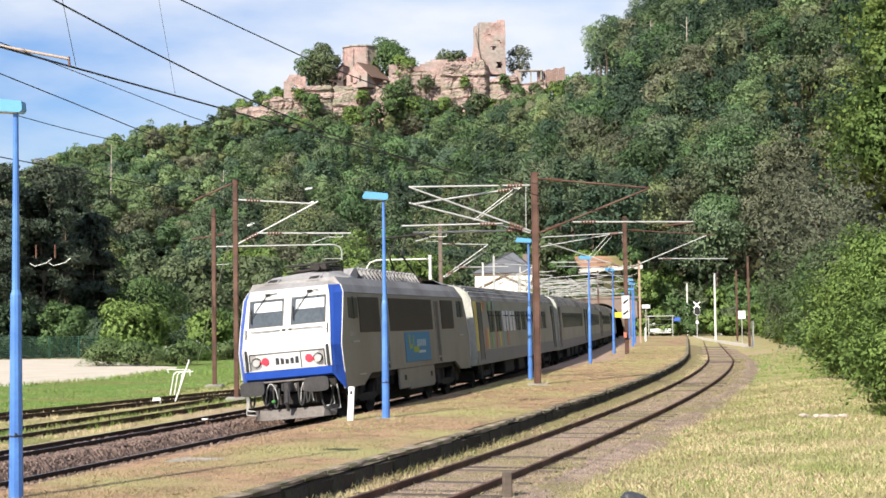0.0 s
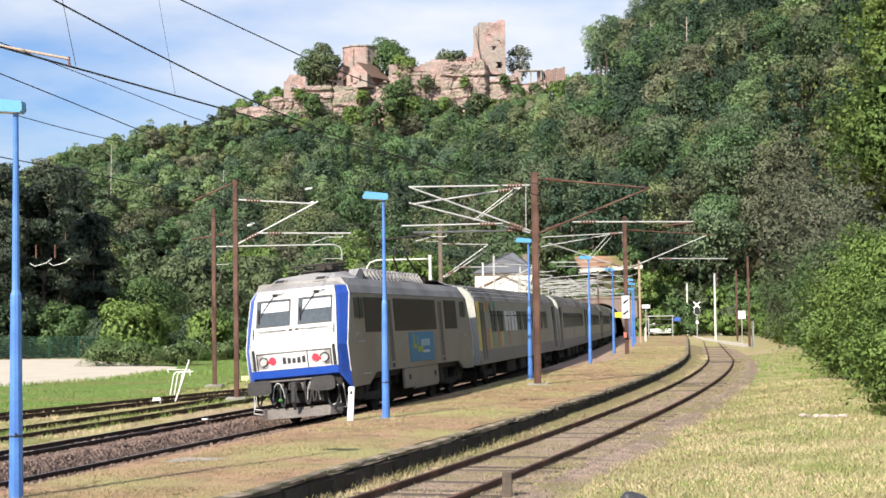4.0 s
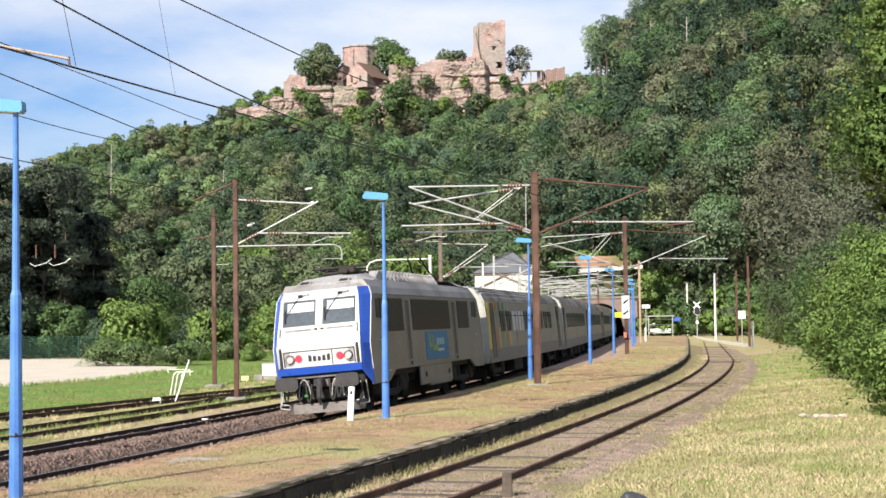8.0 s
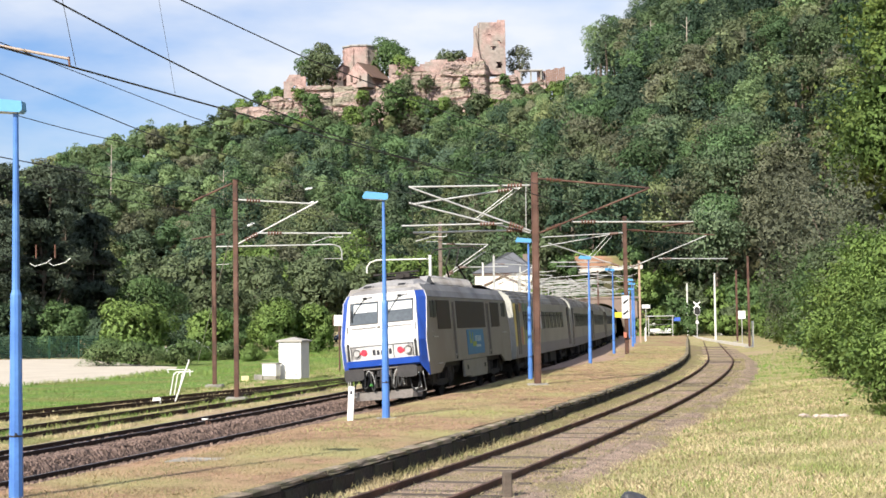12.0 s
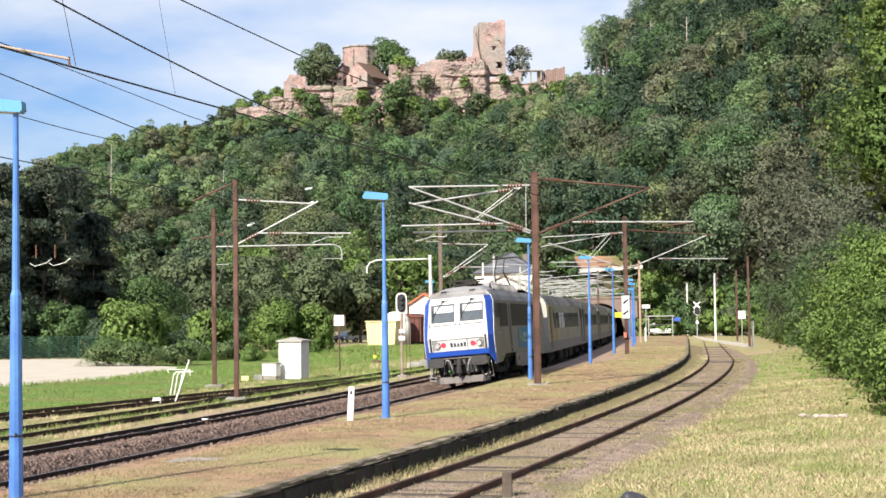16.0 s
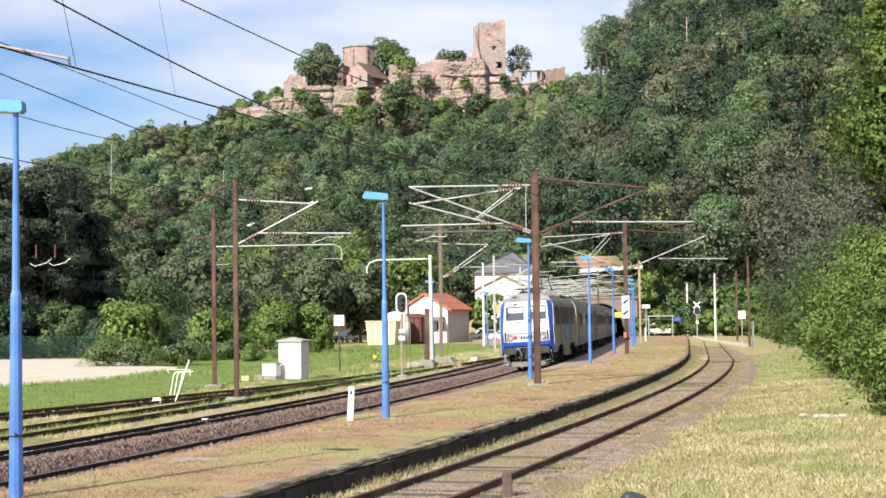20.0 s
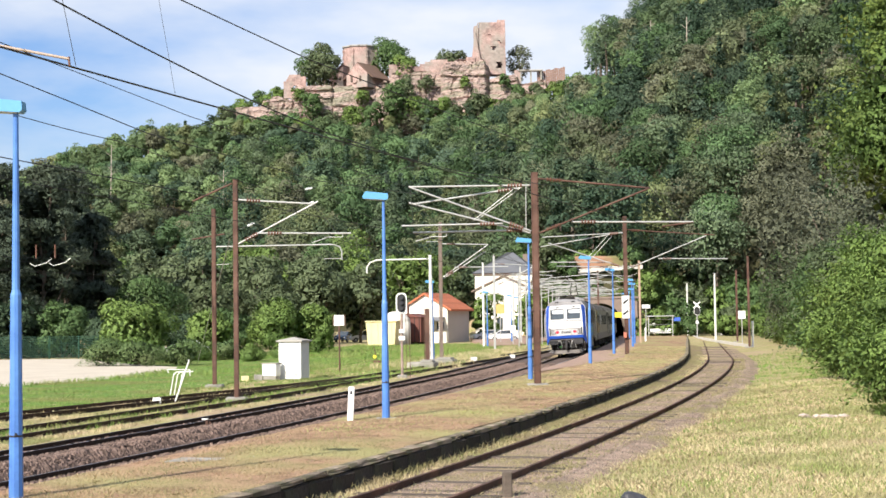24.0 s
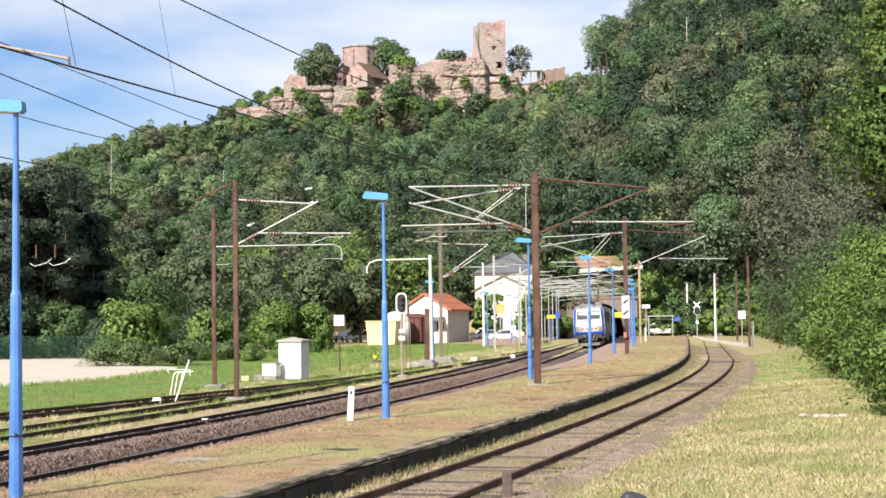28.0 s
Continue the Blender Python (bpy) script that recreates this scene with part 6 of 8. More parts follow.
for x, y, h in ((106.0, 470.0, 15), (105.0, 466, 12), (58.5, 420.0, 13), (62.0, 380.0, 12), (78.0, 430.0, 12), (-92.0, 420.0, 13), (-58.0, 400.0, 12)):
    t = thing("dead_tree", pose(x, y, ground_z(x, y)), "pale dead tree trunk standing among the woods", "dead tree", "dead trees on the hill")
    bm = bmesh.new()
    rod(bm, (0, 0, 0), (0.3, 0, h * 1.45), 0.3, 0.08, 6)
    part("trunk", bm, PALE_BARK, t)
    for k in range(6):
        bm = bmesh.new()
        a = 2.4 * k
        z = h * (0.8 + 0.1 * k)
        rod(bm, (0.2, 0, z), (0.2 + 1.5 * math.cos(a), 1.5 * math.sin(a), z + 1.2), 0.08, 0.03, 5)
        part("branch", bm, PALE_BARK, t)

# ---- ruined castle on its rocks ----
SANDSTONE = mat("red_sandstone_masonry", (0.45, 0.31, 0.28), (0.27, 0.185, 0.165), 0.95, 0, 0.5, 2.2, 0.8, 0.1, 0.1, c3=(0.31, 0.265, 0.235), big=0.16, island=0.14, contrast=0.15)
CLIFF = mat("weathered_sandstone_cliff", (0.53, 0.39, 0.345), (0.26, 0.21, 0.19), 0.95, 0, 0.45, 2.4, 1.0, 0.4, 0.1, c3=(0.27, 0.25, 0.19), big=0.3, stretch=(0.35, 0.35, 2.2), contrast=0.2)
CASTLE_ROOF = mat("brown_tile_roof", (0.17, 0.105, 0.08), (0.13, 0.085, 0.065), 0.9, 0, 0.5, 4, 0.4, 0.05)
DARK_GAP = mat("dark_timber", (0.10, 0.075, 0.06), (0.07, 0.05, 0.04), 0.9, 0, 1, 8, 0.3)
PALE_STONE = mat("pale_lintel", (0.62, 0.58, 0.52), (0.5, 0.47, 0.42), 0.9, 0, 1, 8, 0.2)


def cliff(name, x0, x1, y0, y1, z0, z1, seed, lean=0.12):
    """A rock face in bedded ledges with upright cracks, closed at top and back."""
    rng = random.Random(seed)
    beds, z = [], z0 - 3.0
    while z < z1 + 6:
        z += rng.uniform(0.5, 2.2)
        beds.append((z, rng.uniform(-0.9, 0.9)))
    nx, nz = int((x1 - x0) / 0.5) + 1, int((z1 - z0) / 0.4) + 1
    V = []
    for j in range(nz + 2):
        for i in range(nx):
            x = x0 + (x1 - x0) * i / (nx - 1)
            top = z1 - 2.4 * max(0, noise.noise(Vector((x * 0.16, seed, 0.3))) + 0.25) - 3.0 * max(0, abs(2 * i / (nx - 1) - 1) - 0.75) / 0.25
            z = z0 + (top - z0) * min(j, nz) / nz
            zz = z + 1.3 * noise.noise(Vector((x * 0.1, seed * 3.1, z * 0.1)))
            ledge = next(o for b, o in beds if b > zz)
            crack = noise.noise(Vector((x * 0.22 + 0.4 * noise.noise(Vector((x * 0.5, z * 0.25, seed))), seed * 1.7, z * 0.03)))
            y = y0 + lean * (z - z0) + ledge - 2.4 * noise.noise(Vector((x * 0.09, z * 0.07, seed + 5.0))) + 1.1 * max(0, 1 - abs(crack) / 0.07) - 0.5 * noise.noise(Vector((x * 0.7, z * 1.6, seed))) - 0.4 * noise.noise(Vector((x * 1.6, z * 2.6, seed + 2)))
            y += 3.5 * max(0, abs(2 * i / (nx - 1) - 1) - 0.8) / 0.2
            if j == nz + 1:
                y = y1
            V.append((x, y, z))
    F = [(j * nx + i, j * nx + i + 1, (j + 1) * nx + i + 1, (j + 1) * nx + i) for j in range(nz + 1) for i in range(nx - 1)]
    return tagged(raw_mesh(name, V, F, CLIFF), "layered pink sandstone cliff under the ruin", "rock", "cliffs under the castle")


cliff("cliff", -73, -55, 517, 534, 60, 76.5, 1)
cliff("cliff", -63, -50, 520, 538, 62, 80.5, 7)
cliff("cliff", -52, -36, 519, 540, 62, 84.0, 2)
cliff("cliff", -39, -16, 519, 542, 62, 85.5, 3)
cliff("cliff", -19, 3, 521, 542, 62, 89.0, 4)
cliff("cliff", 0, 17, 516, 540, 62, 92.5, 5)
cliff("cliff", 13, 28, 519, 540, 62, 87.0, 6)
cliff("cliff", 23, 38, 522, 540, 64, 85.8, 8)


def masonry(bm, x0, x1, y, z0, top, cell, thick, holes, rng, rz=0.0, about=(0, 0)):
    """A wall of separate courses of blocks with an uneven top and openings that go through."""
    nx = max(1, int(round((x1 - x0) / cell[0])))
    k, z = 0, z0
    while z < top(0.5) + 6:
        h = cell[1] * rng.uniform(0.9, 1.1)
        for i in range(nx):
            u = (i + 0.5 * (k % 2)) / nx
            xc = x0 + (x1 - x0) * min(0.999, u + 0.5 / nx)
            if z + h * 0.5 > top((xc - x0) / (x1 - x0)):
                continue
            if any(abs(xc - hx) < hw and abs(z + h / 2 - hz) < hh for hx, hz, hw, hh in holes):
                continue
            a = math.radians(rz)
            half = (x1 - x0) / nx / 2
            lo, hi = max(x0, xc - half), min(x1, xc + half) + rng.uniform(-0.05, 0.05)
            px, py = (lo + hi) / 2 - about[0], y - about[1] + rng.uniform(-0.07, 0.07)
            box(bm, (about[0] + px * math.cos(a) - py * math.sin(a), about[1] + px * math.sin(a) + py * math.cos(a), z + h / 2), (hi - lo, thick, h * 0.995), 0, rz)
            if i == 0 and k % 2:
                box(bm, (about[0] + (x0 + half / 2 - about[0]) * math.cos(a) - py * math.sin(a), about[1] + (x0 + half / 2 - about[0]) * math.sin(a) + py * math.cos(a), z + h / 2), (half, thick, h * 0.995), 0, rz)
        z += h
        k += 1


def make_castle():
    rng = random.Random(9)
    t = thing("castle_tower", pose(0, 0, 0), "broken red sandstone keep tower with small openings", "castle tower")
    bm = bmesh.new()
    masonry(bm, 13.6, 22.8, 528, 88, lambda u: 106.2 + 0.4 * math.sin(9 * u) + 0.7 * u, (0.95, 0.7), 1.6, [(18.6, 97.2, 0.53, 0.9), (17.6, 101.6, 0.53, 0.45), (20.7, 99.4, 0.53, 0.9), (20.8, 91.2, 1.0, 1.2)], rng)
    part("front_wall", bm, SANDSTONE, t)
    bm = bmesh.new()
    masonry(bm, 12.2, 13.4, 527.4, 88, lambda u: 106.0 - 1.5 * (1 - u), (0.6, 0.85), 1.4, [], rng)
    part("broken_flank", bm, SANDSTONE, t)
    bm = bmesh.new()
    masonry(bm, 12.2, 22.6, 538, 89, lambda u: 105.5 + 1.0 * math.sin(7 * u), (1.3, 1.0), 1.4, [], rng)
    part("back_wall", bm, SANDSTONE, t)
    for x, f in ((12.6, lambda u: 106 - 9 * max(0, 0.4 - abs(u - 0.4))), (22.2, lambda u: 106.5 + 0.6 * math.sin(5 * u))):
        bm = bmesh.new()
        masonry(bm, x - 5, x + 5, 533, 89, f, (1.2, 0.9), 1.3, [], rng, 90, (x, 533))
        part("side_wall", bm, SANDSTONE, t)
    bm = bmesh.new()
    prism(bm, [(10.8, 86), (10.9, 93), (11.4, 96.5), (11.9, 101.5), (12.3, 103), (13.6, 95.5), (14.2, 92), (14.2, 86)], 526.0, 527.4)
    part("buttress", bm, SANDSTONE, t)
    k = thing("castle_keep", pose(0, 0, 0), "low red sandstone keep with a flat top", "castle keep")
    a8 = [math.radians(22.5 + 45 * i) for i in range(8)]
    bm = bmesh.new()
    prism(bm, [(-28.3 + 6.3 * math.cos(a), 535 + 6.3 * math.sin(a)) for a in a8], 84, 99.0, "z")
    part("eight_sided_wall", bm, SANDSTONE, k)
    for i, a in enumerate(a8):              # quoins on the corners
        bm = bmesh.new()
        for j in range(12):
            box(bm, (-28.3 + 6.22 * math.cos(a), 535 + 6.22 * math.sin(a), 85 + 1.15 * j), (0.9 if j % 2 else 0.6, 0.9 if j % 2 else 0.6, 1.0), 0.05, math.degrees(a))
        part("quoin_stack", bm, SANDSTONE, k)
    bm = bmesh.new()
    prism(bm, [(-28.3 + 6.8 * math.cos(a), 535 + 6.8 * math.sin(a)) for a in a8], 99.0, 99.45, "z")
    part("flat_roof", bm, ROOF, k, "thin grey roof slab")
    c = thing("castle_chapel", pose(-26.4, 524.5, 83.0, 0, 0, -33), "small gabled sandstone chapel below the keep", "chapel")
    bm = bmesh.new()
    prism(bm, [(-4.4, 0), (-4.4, 4.6), (0, 8.6), (4.4, 4.6), (4.4, 0)], -4.6, 6.5)
    part("wall", bm, SANDSTONE, c)
    for s in (-1, 1):
        bm = bmesh.new()
        prism(bm, [(s * 6.4, 2.9), (s * 0.0, 8.6), (s * 0.0, 8.95), (s * 6.4, 3.25)], -4.3, 7.0)
        part("roof_slope", bm, CASTLE_ROOF, c, "brown tiled roof slope")
    for x, z, hh in ((-2.2, 3.0, 2.0), (1.5, 3.0, 2.0)):
        bm = bmesh.new()
        box(bm, (x, -4.66, z), (0.8, 0.16, hh), 0.02)
        part("window_recess", bm, DARK_GAP, c)
    o = thing("castle_annex", pose(-35.4, 529, 83.5, 0, 0, -20), "low sandstone annex with a brown lean-to roof", "annex")
    bm = bmesh.new()
    prism(bm, [(-2.6, 0), (-2.6, 5.0), (2.6, 8.0), (2.6, 0)], -3, 3)
    part("wall", bm, SANDSTONE, o)
    bm = bmesh.new()
    prism(bm, [(-3.0, 4.85), (2.6, 8.1), (2.6, 8.4), (-3.0, 5.15)], -3.4, 3.4)
    part("roof_slope", bm, CASTLE_ROOF, o, "brown tiled lean-to roof")
    r = thing("castle_wall_fragment", pose(0, 0, 0), "weathered fragment of ruined castle wall", "ruined wall")
    bm = bmesh.new()
    masonry(bm, -54.5, -46.8, 524, 80, lambda u: 88.6 - 3.5 * max(0, 0.25 - u) * 4 - 1.0 * u, (1.0, 0.75), 1.5, [(-51, 83.5, 0.5, 0.7)], rng)
    tagged(part("masonry", bm, SANDSTONE, r), kind="stuff")
    r = thing("castle_wall_fragment", pose(0, 0, 0), "long low ruined curtain wall on the rock", "ruined wall")
    bm = bmesh.new()
    masonry(bm, -18, 12, 526, 86, lambda u: 91.0 + 2.5 * u + 0.8 * math.sin(14 * u), (1.2, 0.8), 1.5, [], rng)
    tagged(part("masonry", bm, SANDSTONE, r), kind="stuff")
    b = thing("castle_bridge", pose(0, 0, 0), "pale stone bridge with a timber palisade beside the tower", "bridge")
    bm = bmesh.new()
    box(bm, (31.5, 528, 89.2), (8.5, 2.5, 0.5), 0.1)
    for x in (28.0, 31.6, 35.2):
        box(bm, (x, 528, 86.6), (0.5, 2.0, 4.6), 0.1)
    part("stone_deck", bm, CONCRETE, b)
    stake_mat = mat("grey_red_palisade", (0.26, 0.165, 0.13), (0.20, 0.13, 0.105), 0.9, 0, 1, 6, 0.3, per_object=0.2)
    for i in range(13):
        bm = bmesh.new()
        box(bm, (34.2 + 0.76 * i, 529.5, 85.4 + 0.12 * i), (0.70, 0.3, 7.4 + 0.4 * math.sin(i * 1.7)), 0.05)
        part("palisade_board", bm, stake_mat, b)
    bm = bmesh.new()
    box(bm, (27.0, 530, 84), (2.2, 4, 11), 0.2)
    part("pier", bm, SANDSTONE, b)


make_castle()
CASTLE_TREES = [(-40.5, 527, 80.5, 19, 17.0, 3200, LEAF_B), (-45, 531, 81, 17, 12.0, 1800, LEAF_A), (-17.5, 532, 83.5, 19.5, 17, 2800, LEAF_A), (-12.5, 528, 83, 13, 12, 1500, LEAF_D), (3.5, 534, 87.5, 11.5, 13, 1400, LEAF_B), (28.0, 535, 84.5, 15.5, 10, 900, LEAF_G), (-64, 530, 76, 8.5, 5.5, 600, LEAF_A), (-57.5, 527, 75, 10, 8, 1000, LEAF_D),
                (-72, 528, 70, 10, 9, 1000, LEAF_A), (-79, 522, 62, 13, 10, 1000, LEAF_C), (-15, 515, 67, 18, 11, 1700, LEAF_A), (-44, 514, 67, 14.5, 9, 1200, LEAF_A), (23.5, 514, 65, 13, 9, 1200, LEAF_A), (29, 512, 65, 12, 9, 1200, LEAF_A), (11, 513, 65, 13, 9, 1100, LEAF_C), (-30, 513, 65, 11, 9, 1000, LEAF_D),
                (-9, 514, 70, 9, 7, 700, LEAF_D), (-3, 514, 64, 14, 8, 1000, LEAF_A), (5, 513, 64, 13, 8, 1000, LEAF_B), (17, 514, 66, 13, 8, 1000, LEAF_D), (-52, 513, 62, 12, 8, 1000, LEAF_C), (-37, 513, 63, 11, 8, 900, LEAF_B), (-23, 513, 65, 12, 8, 1000, LEAF_A), (-62, 514, 62, 11, 8, 1000, LEAF_A),
                (-5, 521, 80, 7, 6, 500, LEAF_B), (8, 517, 80, 6, 5, 400, LEAF_D), (22, 519, 80, 7, 5, 450, LEAF_A), (-27, 519, 76, 6, 6, 450, LEAF_D), (-49, 520, 77, 6, 6, 450, LEAF_D), (33.5, 518, 74, 9, 8, 900, LEAF_B), (40, 522, 76, 8.0, 8, 900, LEAF_D), (44, 523, 78, 8.0, 7, 800, LEAF_A), (46.5, 529, 78, 11, 8, 900, LEAF_D),
                (-66, 511, 60, 12, 9, 1000, LEAF_D), (-57, 511, 60, 14, 9, 1100, LEAF_A), (-47, 510, 60, 12, 9, 1000, LEAF_D), (-13, 517, 74, 13, 9, 1200, LEAF_B), (-6, 513, 64, 16, 9, 1200, LEAF_A), (1, 515, 70, 9, 7, 800, LEAF_D), (13, 511, 66, 15, 9, 1200, LEAF_B), (26, 517, 74, 9, 7, 900, LEAF_A), (-69, 526, 72, 9, 7, 800, LEAF_D), (-74, 518, 66, 11, 9, 1000, LEAF_B), (-60, 524, 74, 8, 6, 700, LEAF_D)]
for i, (x, y, z, h, w, n, m) in enumerate(CASTLE_TREES):
    make_tree("castle_tree", x, y, z, h, w, int(n * 1.6), 0.62, m, "round leafy tree beside the ruined castle", "tree", 0.05, "round", 24, 700 + i, 0.75, True, "trees around the castle")

# ---- tunnel mouth ----
PORTAL_STONE = mat("buff_portal_stone", (0.27, 0.205, 0.165), (0.18, 0.135, 0.11), 0.95, 0, 0.8, 7, 0.6, 0.04, c3=(0.18, 0.15, 0.12), big=0.3)
TUNNEL_SOOT = mat("sooty_tunnel_lining", (0.06, 0.055, 0.05), (0.035, 0.032, 0.03), 0.95, 0, 0.6, 6, 0.4, 0.03)
RED_EARTH = mat("red_earth_bank", (0.36, 0.20, 0.13), (0.28, 0.16, 0.10), 0.95, 0, 0.5, 5, 0.7, 0.1, c3=(0.17, 0.16, 0.07), big=0.25)
CREAM = mat("cream_render", (0.80, 0.76, 0.66), (0.73, 0.69, 0.60), 0.9, 0, 0.4, 9, 0.15, 0.01)
SLATE = mat("grey_slate_roof", (0.16, 0.165, 0.18), (0.115, 0.12, 0.13), 0.7, 0, 0.8, 8, 0.4, 0.03)
TILE = mat("orange_roof_tile", (0.52, 0.17, 0.085), (0.43, 0.14, 0.07), 0.85, 0, 1.0, 9, 0.3, 0.02, per_object=0.12)
GREY_WALL = mat("grey_beige_render", (0.50, 0.45, 0.40), (0.44, 0.395, 0.35), 0.9, 0, 0.5, 9, 0.15, 0.01)
SIGN_WHITE = mat("white_enamel_sign", (0.80, 0.80, 0.78), (0.74, 0.74, 0.72), 0.4, 0, 2, 18, 0)
SIGN_YELLOW = mat("yellow_sign", (0.75, 0.62, 0.05), (0.68, 0.55, 0.05), 0.5, 0, 2, 18, 0)
SIGN_BLUE = mat("blue_station_sign", (0.05, 0.12, 0.48), (0.045, 0.10, 0.42), 0.4, 0, 2, 18, 0)


def make_tunnel():
    t = thing("tunnel_portal", Matrix(), "buff stone tunnel portal with a dark arched mouth", "tunnel portal", kind="structure")
    rx, zs, crown_z, n = 3.45, 1.1, 4.7, 18
    arch = [(PORTAL_X + rx, -0.6)] + [(PORTAL_X + rx * math.cos(math.pi * i / n), zs + (crown_z - zs) * math.sin(math.pi * i / n)) for i in range(n + 1)] + [(PORTAL_X - rx, -0.6)]
    x0, x1, zt = 17.4, 27.4, 5.3
    outer = []
    for x, z in arch:
        a = math.atan2(z - 2.0, x - PORTAL_X)
        if z <= -0.5:
            outer.append((x1 if x > PORTAL_X else x0, -0.6))
            continue
        k = min((x1 - PORTAL_X) / max(1e-6, math.cos(a)) if math.cos(a) > 0 else 1e9, (x0 - PORTAL_X) / min(-1e-6, math.cos(a)) if math.cos(a) < 0 else 1e9, (zt - 2.0) / max(1e-6, math.sin(a)) if math.sin(a) > 0 else 1e9)
        outer.append((PORTAL_X + k * math.cos(a), 2.0 + k * math.sin(a)))
    bm = bmesh.new()
    for y in (PORTAL_Y, PORTAL_Y + 1.3):
        quads(bm, [[(x, y, z) for x, z in arch], [(x, y, z) for x, z in outer]])
    quads(bm, [[(x, PORTAL_Y, z) for x, z in outer], [(x, PORTAL_Y + 1.3, z) for x, z in outer]])
    bmesh.ops.recalc_face_normals(bm, faces=bm.faces)
    part("headwall", bm, PORTAL_STONE, t)
    V, F = [], []
    ys = [PORTAL_Y + 0.1] + [PORTAL_Y + 10 * k for k in range(1, 16)]
    for y in ys:
        dx = main_x(y) - main_x(PORTAL_Y)
        V += [(x + dx, y, z) for x, z in arch]
    m = len(arch)
    for i in range(len(ys) - 1):
        F += [(i * m + j, i * m + j + 1, (i + 1) * m + j + 1, (i + 1) * m + j) for j in range(m - 1)]
        F.append((i * m + m - 1, i * m, (i + 1) * m, (i + 1) * m + m - 1))
    raw_mesh("tunnel_lining", V, F, TUNNEL_SOOT, t, "sooty tunnel lining")
    bm = bmesh.new()
    dx = main_x(ys[-1]) - main_x(PORTAL_Y)
    box(bm, (PORTAL_X + dx, ys[-1] + 0.2, 2.2), (7.6, 0.3, 6.4))
    part("tunnel_end", bm, TUNNEL_SOOT, t)
    for i in range(n):
        a, b = arch[i + 1], arch[i + 2]
        bm = bmesh.new()
        c = Vector((PORTAL_X, 1.8))
        oa, ob = [tuple(c + (Vector(q) - c) * 1.13) for q in (a, b)]
        prism(bm, [a, b, ob, oa], PORTAL_Y - 0.12, PORTAL_Y + 0.3)
        part("voussoir", bm, PORTAL_STONE, t)
    k = 0
    x = x0
    while x < x1:
        bm = bmesh.new()
        box(bm, (x + 0.75, PORTAL_Y + 0.6, zt + 0.16), (1.48, 1.5, 0.32), 0.03)
        part("coping_stone", bm, PORTAL_STONE, t)
        if x > 17.0:
            bm = bmesh.new()
            box(bm, (x + 1.75, PORTAL_Y + 4.9, 9.35 + 0.06 * (x - 17)), (1.5, 0.5, 0.62), 0.05)
            part("parapet_stone", bm, PALE_STONE, t, "white parapet stone above the slope")
        x += 1.5
    bm = bmesh.new()
    box(bm, (23.2, PORTAL_Y + 6.0, 10.6), (11.0, 1.2, 2.0), 0.3)
    part("upper_bank_wall", bm, RED_EARTH, t, "red earth and brick bank above the portal")


make_tunnel()


def window_unit(t, x, y, z, w, h, nm="window"):
    bm = bmesh.new()
    box(bm, (x, y - 0.03, z), (w + 0.2, 0.1, h + 0.2), 0.01)
    f = part(nm, bm, PALE_STONE, t)
    bm = bmesh.new()
    box(bm, (x, y - 0.075, z), (w, 0.03, h))
    part("pane", bm, GLASS, f)
    bm = bmesh.new()
    box(bm, (x, y - 0.12, z - h / 2 - 0.1), (w + 0.36, 0.22, 0.1), 0.01)
    part("sill", bm, PALE_STONE, f)


